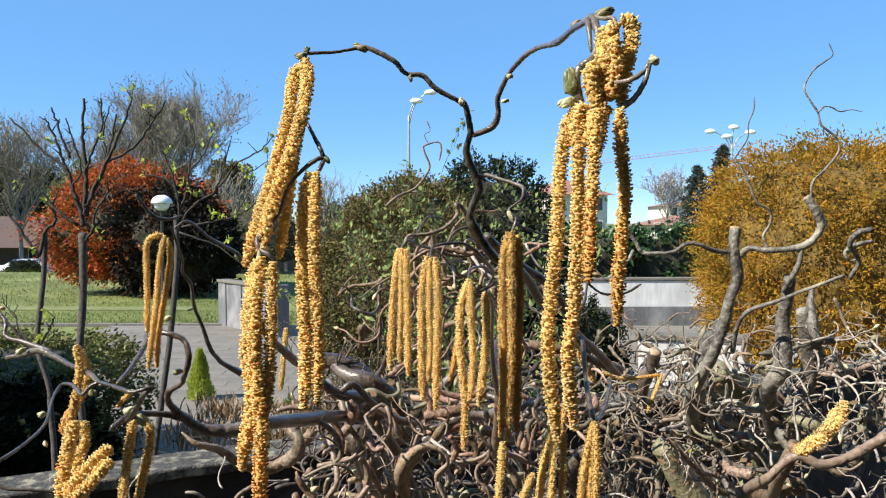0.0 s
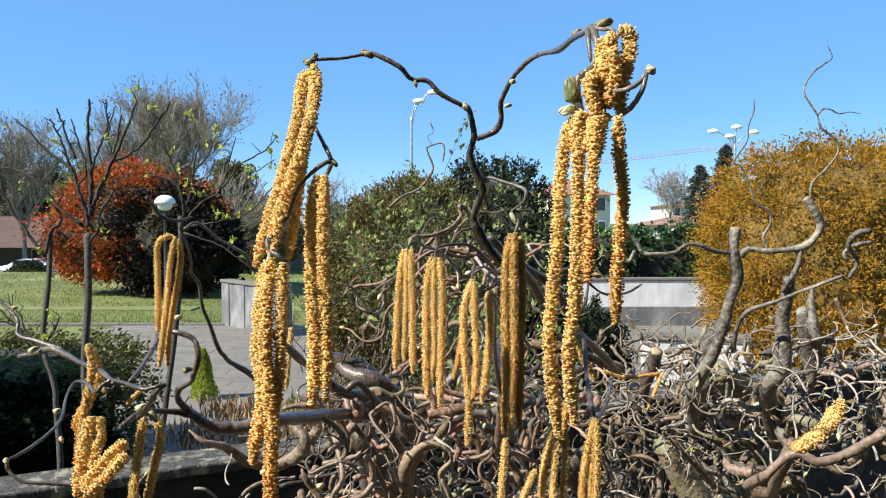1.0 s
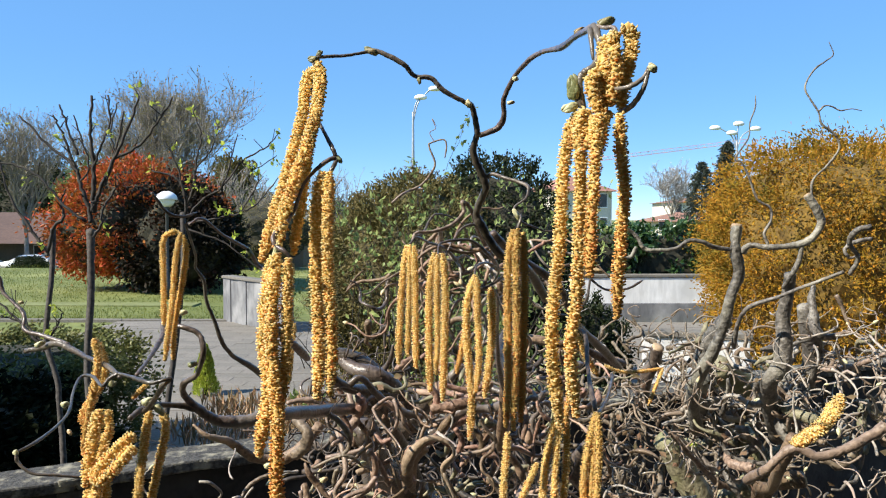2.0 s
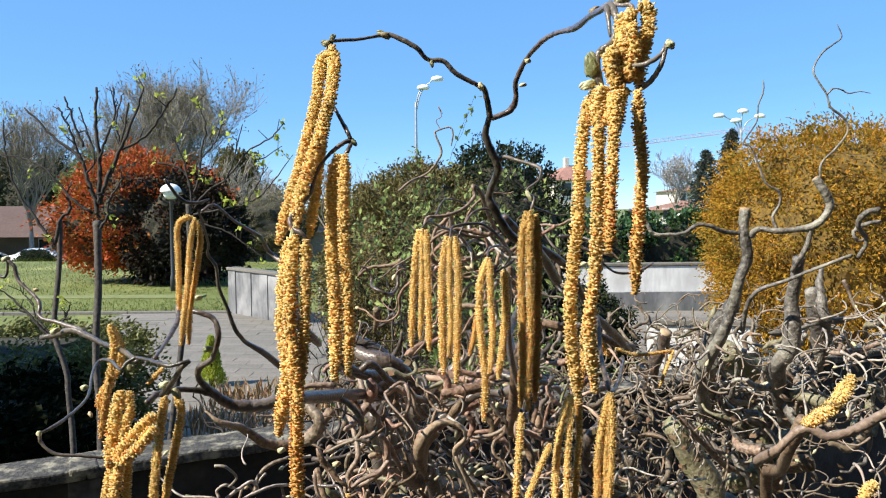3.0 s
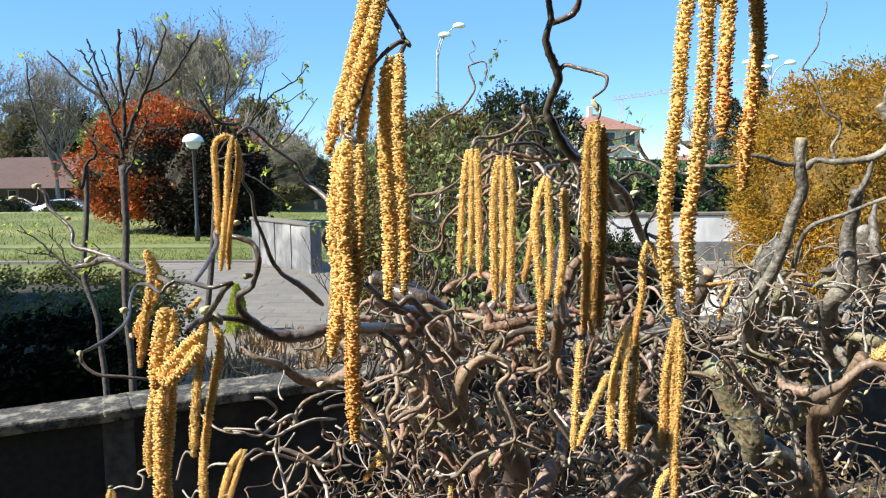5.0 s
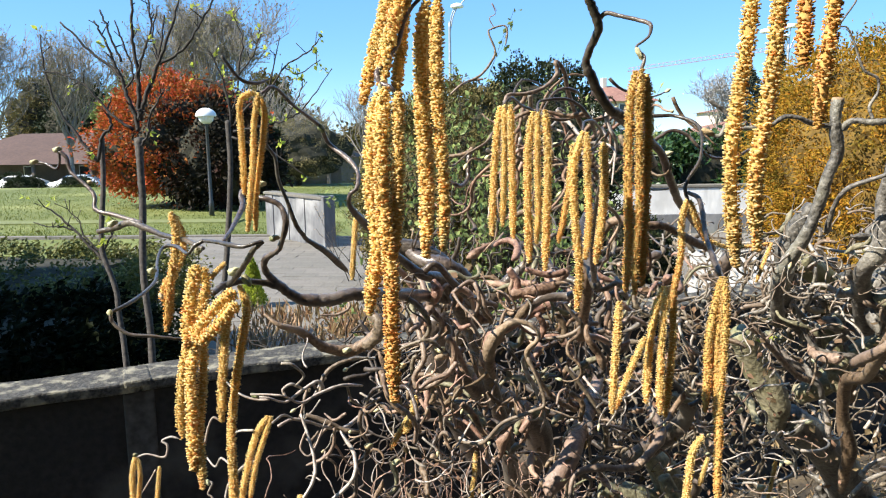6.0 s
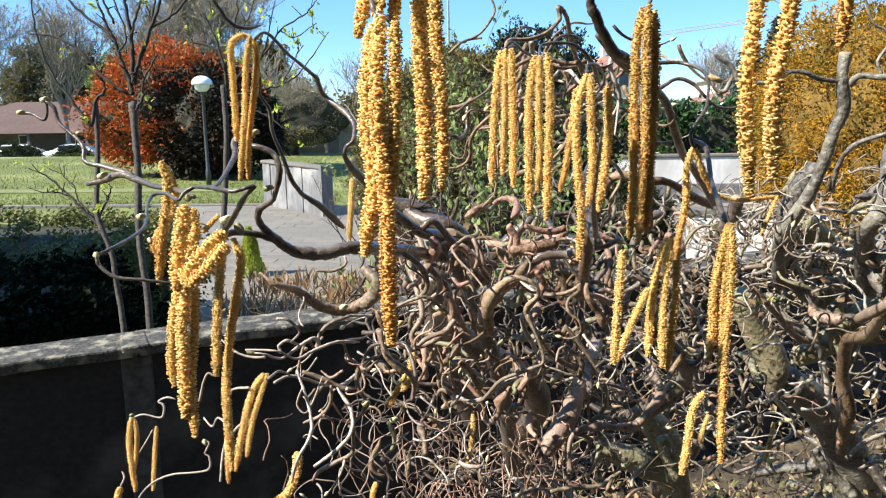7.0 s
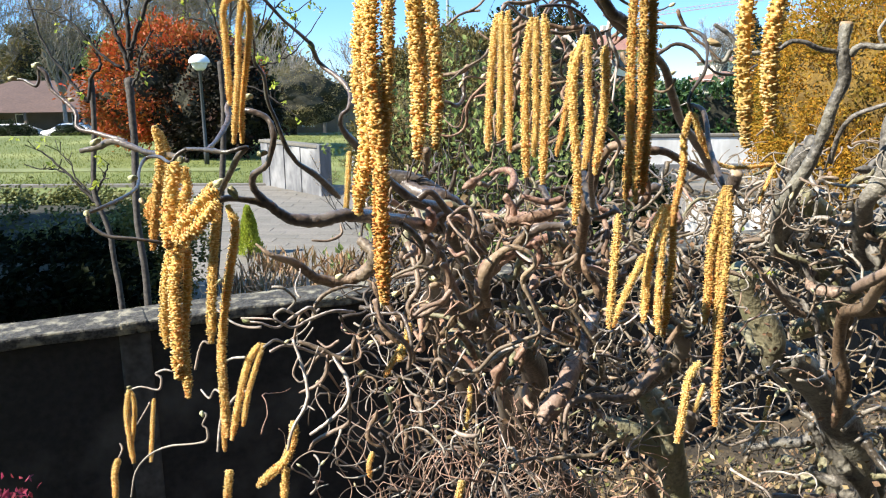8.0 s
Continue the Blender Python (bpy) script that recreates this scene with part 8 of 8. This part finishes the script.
tw = np.random.default_rng(5)
ALL = np.vstack([r for r in PIECES])
INSIDE = ALL[(ALL[:, 1] > 0.62) & (ALL[:, 2] < 1.62) & (ALL[:, 2] > 0.95)]


def zone_ok(p):
    """The tangle keeps below a sloping top and behind the free-hanging twigs."""
    x, y, z = p
    top = 1.55 + 0.05 * (y - 0.7) if x < 0.12 else 1.535 if x < 0.36 else 1.50 + min(0.07, (x - 0.36) * 0.8)
    left = -0.17 - 0.10 * (1.5 - z)
    return 0.64 < y < 1.6 and x > left and z < top and x < 1.1


made = []
pale = set()
tries = 0
while len(made) < 640 and tries < 26000:
    tries += 1
    if tw.random() < 0.55:
        src = INSIDE[tw.integers(len(INSIDE))][:3]
    else:
        src = np.array([tw.uniform(-0.24, 0.95), 0.68 + 0.95 * tw.random() ** 1.2, tw.uniform(0.78, 1.60)])
    if not zone_ok(src):
        continue
    way = tw.normal(size=3) + np.array([0, -0.35, 0.1])
    thick = tw.random() < 0.12 and src[1] > 0.80
    if src[0] > 0.2 and src[2] < 1.42 or tw.random() < (0.8 if src[0] > 0.2 and src[1] < 1.0 else 0.93 if src[1] < 0.84 else 0.3 if src[1] < 1.0 else 0.0) or (src[2] < 1.3 and tw.random() < 0.5):
        continue
    r = contorted(tw, src, way, tw.uniform(0.05, 0.12) if thick else tw.uniform(0.03, 0.09), tw.uniform(0.0030, 0.0070) if thick else tw.uniform(0.0008, 0.0019), 55 if thick else 125)
    good = sum(zone_ok(q) for q in r[:, :3]) / len(r)
    if good < 0.9:
        continue
    made.append((src, r))
# finer hooks on the sunny side
count = 0
RIGHT = INSIDE[(INSIDE[:, 0] > 0.2) & (INSIDE[:, 1] > 0.84) & (INSIDE[:, 2] > 1.4)]
while count < 120:
    src = RIGHT[tw.integers(len(RIGHT))][:3] if tw.random() < 0.5 else np.array([tw.uniform(0.2, 0.95), tw.uniform(0.95, 1.4), tw.uniform(1.43, 1.62)])
    r = contorted(tw, src, tw.normal(size=3), tw.uniform(0.03, 0.09), tw.uniform(0.0009, 0.0022), 95)
    if sum(zone_ok(q) for q in r[:, :3]) < 0.85 * len(r):
        count += 0.1
        continue
    count += 1
    made.append((src, r))
# a curled nest above the row of catkins, and a thicket behind
NEST = np.array([(0.015, 0.62, 1.69), (0.03, 0.66, 1.66), (0.0, 0.66, 1.665), (0.05, 0.7, 1.64)])
for k in range(70):
    src = NEST[tw.integers(4)] + tw.normal(size=3) * np.array([0.03, 0.03, 0.014])
    r = contorted(tw, src, tw.normal(size=3) + np.array([0, 0.2, -0.5]), tw.uniform(0.05, 0.14), tw.uniform(0.0010, 0.0021), 75)
    if r[:, 2].max() < 1.72 and r[:, 1].min() > 0.585:
        made.append((src, r))
back = []
for k in range(240):
    src = np.array([tw.uniform(-0.32, 0.3), tw.uniform(1.3, 2.0), tw.uniform(0.7, 1.5)])
    src[2] = min(src[2], 1.3 if src[0] < 0.2 else 1.5)
    back.append(tube_arrays(contorted(tw, src, tw.normal(size=3), tw.uniform(0.10, 0.22), tw.uniform(0.0014, 0.0045), 55)[::2], 5, tw, 0.06))
for k in range(150):
    src = np.array([tw.uniform(0.15, 0.62), tw.uniform(1.3, 1.6), tw.uniform(1.0, 1.4)])
    back.append(tube_arrays(contorted(tw, src, tw.normal(size=3), tw.uniform(0.05, 0.14), tw.uniform(0.0009, 0.0022), 70), 5, tw, 0.06))
for k in range(300):
    src = np.array([tw.uniform(-0.16, 0.75), tw.uniform(1.1, 1.55), tw.uniform(0.95, 1.5)])
    src[1] += 0.25 if src[0] > 0.22 else 0.0
    r = contorted(tw, src, tw.normal(size=3), tw.uniform(0.08, 0.18), tw.uniform(0.0014, 0.0055), 60, 0.0, 0.5)
    if r[:, 2].max() < 1.56:
        back.append(tube_arrays(r, 5, tw, 0.1))
for k in range(170):
    src = np.array([tw.uniform(0.25, 1.25), tw.uniform(1.6, 2.5), tw.uniform(0.25, 0.95)])
    back.append(tube_arrays(contorted(tw, src, tw.normal(size=3) + np.array([0, 0, 0.7]), tw.uniform(0.15, 0.32), tw.uniform(0.0016, 0.004), 30)[::2], 5, tw, 0.06))
# Bark colour puts in the light: dark deep inside, lighter on the sunny side.
for sunny, mt, words in ((False, bark_shaded, "twigs deep in the shrub, bark darkened for shade"), (True, bark_grey, "grey twigs deep in the sunny side")):
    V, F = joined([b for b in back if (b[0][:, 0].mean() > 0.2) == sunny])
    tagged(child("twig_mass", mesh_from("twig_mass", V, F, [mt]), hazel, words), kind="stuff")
# loose hooks reaching out over the wall
for k in range(64):
    src = np.array([tw.uniform(-0.25, -0.02), tw.uniform(0.64, 0.86), tw.uniform(1.10, 1.46)])
    r = contorted(tw, src, (-0.5 + tw.normal() * 0.6, tw.normal() * 0.5, tw.normal() * 0.6), tw.uniform(0.035, 0.10), tw.uniform(0.0008, 0.0014), 85)
    made.append((src - np.array([0, 0.1, 0]), r))
    pale.add(id(r))
# short curls round the cut limbs, and gnarled stubs deeper in
for k in range(130):
    src = np.array([tw.uniform(0.30, 0.72), tw.uniform(0.84, 1.02), tw.uniform(1.42, 1.57)])
    r = contorted(tw, src, tw.normal(size=3), tw.uniform(0.025, 0.07), tw.uniform(0.0008, 0.0018), 110)
    if r[:, 2].max() < 1.59:
        made.append((src, r))
for k in range(170):
    src = np.array([tw.uniform(-0.16, 0.22), tw.uniform(0.78, 0.98), tw.uniform(1.26, 1.535)])
    if not zone_ok(src):
        continue
    r = contorted(tw, src, tw.normal(size=3), tw.uniform(0.03, 0.075), tw.uniform(0.0018, 0.0052), 95, 0.0, 0.7)
    r[:3, 3] *= (0.25, 0.6, 0.85)
    V, Q, T = tube_arrays(spline(r[::2], 2), 9, tw, 0.13)
    child("gnarl", mesh_from("gnarl", V, [Q, T], [(bark_warm, bark_warm, bark_moss, bark_warm, bark)[k % 5]]), hazel)
# pale curls on the sunny side, in front; their bark brightens that side
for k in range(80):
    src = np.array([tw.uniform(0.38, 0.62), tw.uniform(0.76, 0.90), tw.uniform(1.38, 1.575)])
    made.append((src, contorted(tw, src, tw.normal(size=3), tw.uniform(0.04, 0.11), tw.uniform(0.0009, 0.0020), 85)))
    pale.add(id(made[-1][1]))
for k in range(55):
    src = np.array([tw.uniform(0.04, 0.27), tw.uniform(0.70, 0.80), tw.uniform(1.22, 1.44)])
    made.append((src, contorted(tw, src, tw.normal(size=3), tw.uniform(0.035, 0.09), tw.uniform(0.0008, 0.0018), 100)))
    if k % 2:
        pale.add(id(made[-1][1]))
for k in range(25):
    src = np.array([tw.uniform(-0.16, 0.02), tw.uniform(0.68, 0.80), tw.uniform(1.18, 1.36)])
    made.append((src, contorted(tw, src, tw.normal(size=3), tw.uniform(0.035, 0.09), tw.uniform(0.0008, 0.0016), 100)))
    if k % 2:
        pale.add(id(made[-1][1]))
# mossy gnarled stool from which the stems rise, with dead leaves caught in it
for k in range(34):
    src = np.array([tw.uniform(0.54, 0.80), tw.uniform(1.22, 1.45), tw.uniform(0.84, 1.06)])
    r = contorted(tw, src, tw.normal(size=3), tw.uniform(0.10, 0.20), tw.uniform(0.006, 0.014), 24, 0.0, 0.5)
    r[:3, 3] *= (0.25, 0.6, 0.85)
    V, Q, T = tube_arrays(spline(r[::2], 3), 10, tw, 0.16)
    child("gnarl", mesh_from("gnarl", V, [Q, T], [(bark_moss, bark_old, bark_moss, bark)[k % 4]]), hazel)
P = np.column_stack([tw.uniform(0.45, 0.85, 260), tw.uniform(1.15, 1.45, 260), tw.uniform(0.92, 1.16, 260)])
V, F = leaf_quads(P, 0.012, tw, np.tile([0, -0.4, 0.6], (260, 1)), 0.4, 0.6)
tagged(child("dead_leaf_mass", mesh_from("dead_leaf_mass", V, F, [dry_leaf], smooth=False), hazel, "dead leaves caught between the stems"), kind="stuff")
# lichen-grey stubs round the sunny limbs
for k in range(48):
    src = np.array([tw.uniform(0.36, 0.66), tw.uniform(0.90, 1.06), tw.uniform(1.36, 1.56)])
    r = contorted(tw, src, tw.normal(size=3), tw.uniform(0.06, 0.13), tw.uniform(0.003, 0.0085), 46, 0.0, 0.6)
    r[:3, 3] *= (0.25, 0.6, 0.85)
    V, Q, T = tube_arrays(spline(r[::2], 2), 9, tw, 0.13)
    child("gnarl", mesh_from("gnarl", V, [Q, T], [(bark_moss, bark_old, bark_old, bark_grey)[k % 4]]), hazel)
# the nearest ones are pieces of their own, the rest one mass
# Paler bark at right puts the sunlight there into the colour.
made.sort(key=lambda m: m[0][1])
for k, (src, r) in enumerate(made[:300]):
    V, Q, T = tube_arrays(r, 7, tw, 0.05)
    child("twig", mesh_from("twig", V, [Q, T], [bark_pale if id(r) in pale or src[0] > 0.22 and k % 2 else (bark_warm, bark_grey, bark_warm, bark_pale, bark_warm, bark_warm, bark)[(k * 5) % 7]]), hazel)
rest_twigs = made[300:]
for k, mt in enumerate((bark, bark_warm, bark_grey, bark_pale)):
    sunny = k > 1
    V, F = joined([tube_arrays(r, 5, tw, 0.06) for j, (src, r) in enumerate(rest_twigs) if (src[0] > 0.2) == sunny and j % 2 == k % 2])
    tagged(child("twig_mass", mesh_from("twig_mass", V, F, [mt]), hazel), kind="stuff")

# small pale buds on the tips of the twigs
tips = []
for src, r in made[:420:3]:
    d = r[-1, :3] - r[-2, :3]
    d /= np.linalg.norm(d) + 1e-9
    q, w = r[-1, :3], tw.uniform(0.0016, 0.0027)
    tips.append(tube_arrays([(*(q - d * w * 0.6), w * 0.45), (*(q + d * w * 0.5), w * 0.85), (*(q + d * w * 1.5), w * 0.7), (*(q + d * w * 2.6), w * 0.12)], 6, tw, 0.08))
V, F = joined(tips)
tagged(child("bud_mass", mesh_from("bud_mass", V, F, [bud_pale]), hazel, "small pale buds on the twig tips"), kind="stuff")

# crumbs of dead leaf and bark caught in the tangle
P = np.column_stack([tw.uniform(-0.15, 0.5, 700), tw.uniform(0.76, 1.1, 700), tw.uniform(1.2, 1.52, 700)])
V, F = leaf_quads(P, 0.009, tw, None, 0.4, 0.7)
tagged(child("dead_leaf_mass", mesh_from("dead_leaf_mass", V, F, [dead_leaf], smooth=False), hazel, "crumbs of dead leaf in the tangle"), kind="stuff")

# fine dry shoots near the base
shoots = []
for k in range(260):
    at = np.array([tw.normal() * 0.10 - 0.02, tw.uniform(0.92, 1.25), tw.uniform(0.85, 1.12)])
    r = contorted(tw, at, (tw.normal() * 0.5, tw.normal() * 0.4 - 0.3, 1), tw.uniform(0.08, 0.22), tw.uniform(0.0008, 0.0017), 42, 2.0)
    shoots.append(tube_arrays(r, 4, tw, 0.05))
for half, mt in ((0, bark_warm), (1, bark_grey)):
    V, F = joined(shoots[half::2])
    tagged(child("shoot_mass", mesh_from("shoot_mass", V, F, [mt]), hazel, "thin dry shoots"), kind="stuff")

# small lime leaves opening low on the limbs
spots = []
for k in range(20):
    q = INSIDE[tw.integers(len(INSIDE))][:3]
    if q[0] > 0.25:
        spots.append(q + tw.normal(size=(4, 3)) * 0.006)
P = np.vstack(spots)
V, F = leaf_quads(P, 0.016, tw, np.tile([0, -0.3, 1.0], (len(P), 1)), 0.5)
tagged(child("leaf_mass", mesh_from("leaf_mass", V, F, [lime_leaf], smooth=False), hazel, "tiny opening lime leaves"), kind="stuff")

# ---- leafless shrub between the wall and the paving ----
def crooked_shrub(at, seed, stems, reach_up):
    """Bare, crooked dark stems that fork a little, each with side twigs."""
    rng = np.random.default_rng(seed)
    thing = empty("bare_shrub", "leafless shrub with crooked dark twigs behind the wall", "shrub", at=at)
    for k in range(stems):
        base = np.array([rng.normal() * 0.12, rng.normal() * 0.08, -0.02])
        r = contorted(rng, base, (rng.uniform(-0.45, 0.35), rng.uniform(-0.2, 0.2), 1.0), reach_up * rng.uniform(0.7, 1.1), rng.uniform(0.007, 0.011), 5.0, 0.6, 0.3)[::6]
        pieces = [tube_arrays(r, 7, rng, 0.06)]
        for j in range(7):
            q = r[rng.integers(len(r) // 3, len(r))]
            t = contorted(rng, q[:3], (rng.normal(), rng.normal() * 0.5, 0.6), rng.uniform(0.15, 0.4), max(0.0022, q[3] * 0.55), 9.0, 0.4, 0.3)[::5]
            pieces.append(tube_arrays(t, 5, rng, 0.06))
        V, F = joined(pieces)
        child("branch", mesh_from("branch", V, F, [tree_bark]), thing)


crooked_shrub((-1.12, 4.0, -0.03), 45, 12, 1.5)

# ---- litter and low plants on the bed ----
pink = empty("pink_flowering_plant", "small plant with pink flowering tips on the bed", "plant", at=(-0.86, 1.05, 0.2))
pr = np.random.default_rng(9)
for k in range(16):
    a = np.array([pr.normal() * 0.03, pr.normal() * 0.03, 0.0])
    b = np.array([pr.uniform(-0.12, 0.12), pr.uniform(-0.08, 0.08), pr.uniform(0.72, 0.84)])
    stem = spline([(*a, 0.003), (*((a + b) / 2 + pr.normal(size=3) * 0.02), 0.0024), (*b, 0.0014)], 6)
    V, Q, T = tube_arrays(stem, 5)
    child("stem", mesh_from("stem", V, [Q, T], [tree_bark]), pink)
    P = stem[-1, :3] + pr.normal(size=(26, 3)) * np.array([0.009, 0.009, 0.02])
    V, F = leaf_quads(P, 0.014, pr, np.tile([0, 0, 1.0], (26, 1)), 0.5)
    child("flower", mesh_from("flower", V, F, [pink_flower], smooth=False), pink)

lr = np.random.default_rng(8)
n = 6000
P = np.stack([lr.uniform(-0.8, 2.6, n), lr.uniform(0.9, 3.6, n), np.full(n, 0.225)], -1)
P = P[(P[:, 0] + 1.275) * -0.472 + (P[:, 1] - 1.831) * 0.881 < -0.02]
V, F = leaf_quads(P, 0.02, lr, np.tile([0, 0, 0.25], (len(P), 1)), 0.35, 0.6)
tagged(new("leaf_litter", mesh_from("leaf_litter", V, F, [dead_leaf], smooth=False)), "dry brown fallen leaves on the bed", "leaves", kind="stuff")

# paler leaves and moss crumbs round the foot of the hazel
n = 2600
P = np.stack([lr.uniform(0.15, 1.5, n), lr.uniform(1.35, 2.7, n), np.full(n, 0.235) + lr.random(n) * 0.02], -1)
P = P[(P[:, 0] + 1.275) * -0.472 + (P[:, 1] - 1.831) * 0.881 < -0.02]
V, F = leaf_quads(P, 0.026, lr, np.tile([0, -0.2, 0.4], (len(P), 1)), 0.3, 0.6)
half = len(F) // 2
tagged(new("leaf_litter", mesh_from("leaf_litter", V, F, [dry_leaf, moss_crumb], np.arange(len(F)) % half % 3 == 0, smooth=False)), "pale dead leaves and moss round the foot of the hazel", "leaves", kind="stuff")

# dry brown litter under the conifers of the court
n = 1500
P = np.stack([lr.uniform(-1.6, 1.4, n), lr.uniform(5.2, 6.6, n), np.full(n, 0.012)], -1)
V, F = leaf_quads(P, 0.05, lr, np.tile([0, 0, 0.25], (n, 1)), 0.3, 0.6)
tagged(new("leaf_litter", mesh_from("leaf_litter", V, F, [dry_leaf], smooth=False)), "dry brown litter under the conifers", "leaves", kind="stuff")

# tufts of straw at the edge of the court
n = 1500
tuft = np.stack([lr.uniform(-1.9, -0.1, 60), lr.uniform(5.0, 6.6, 60)], -1)[lr.integers(0, 60, n)] + lr.normal(size=(n, 2)) * 0.07
P = np.column_stack([tuft, np.full(n, 0.05) + lr.random(n) * 0.12])
V, F = leaf_quads(P, 0.13, lr, np.tile([0, 0, 1.0], (n, 1)), 0.75, 0.10)
tagged(new("dry_grass", mesh_from("dry_grass", V, F, [dry_leaf], smooth=False)), "dry straw tufts at the paving edge", "grass", kind="stuff")

# blades of grass on the lawn's near part
n = 26000
gx, gy = lr.uniform(-16, -2.6, n), 12.62 + 15 * lr.random(n) ** 1.6
P = np.stack([gx, gy, np.full(n, -0.02)], -1)
P = P[(np.abs(P[:, 1] - 14.87) > 0.32)]
V, F = leaf_quads(P, 0.055, lr, np.tile([0, 0, 1.0], (len(P), 1)), 0.75, 0.16)
tagged(new("grass", mesh_from("grass", V, F, [blade_mat], smooth=False)), "short green lawn grass", "grass", kind="stuff")

# ---- pavers, laid row by row ----
bm = bmesh.new()
box(bm, (-0.1993, -0.0993, -0.05), (0.1993, 0.0993, 0.0), 0.0015)
paver_me = bpy.data.meshes.new("paver")
bm.to_mesh(paver_me)
bm.free()
paver_me.materials.append(paving)
spotsp = []
for j in range(49):
    for i in range(13):
        x, y = -5.3 + i * 0.4 + (0.2 if j % 2 else 0.0), 2.7 + j * 0.2
        if y < 4.7:
            continue
        spotsp.append((x, y))
near = sorted(spotsp, key=lambda q: abs(q[1] - 9.6) + 0.4 * abs(q[0] + 2.8))
for x, y in near[:300]:
    ob = child("paver", paver_me, pave)
    ob.location = (x, y, lr.uniform(-0.002, 0.003))
rest = []
for x, y in near[300:] + [(-0.1 + i * 0.4 + (0.2 if j % 2 else 0.0), 2.7 + j * 0.2) for i in range(16) for j in range(10, 49)]:
    z = lr.uniform(-0.002, 0.003)
    c = np.array([(sx * 0.199, sy * 0.099, sz) for sz in (-0.05, 0.0) for sx, sy in ((-1, -1), (1, -1), (1, 1), (-1, 1))]) + np.array([x, y, z])
    rest.append((c, np.array([[4, 5, 6, 7], [0, 1, 5, 4], [1, 2, 6, 5], [2, 3, 7, 6], [3, 0, 4, 7]]), np.zeros((0, 3), dtype=int)))
V, F = joined(rest)
tagged(child("pavers", mesh_from("pavers", V, F[:1], [paving], smooth=False), pave), kind="stuff")
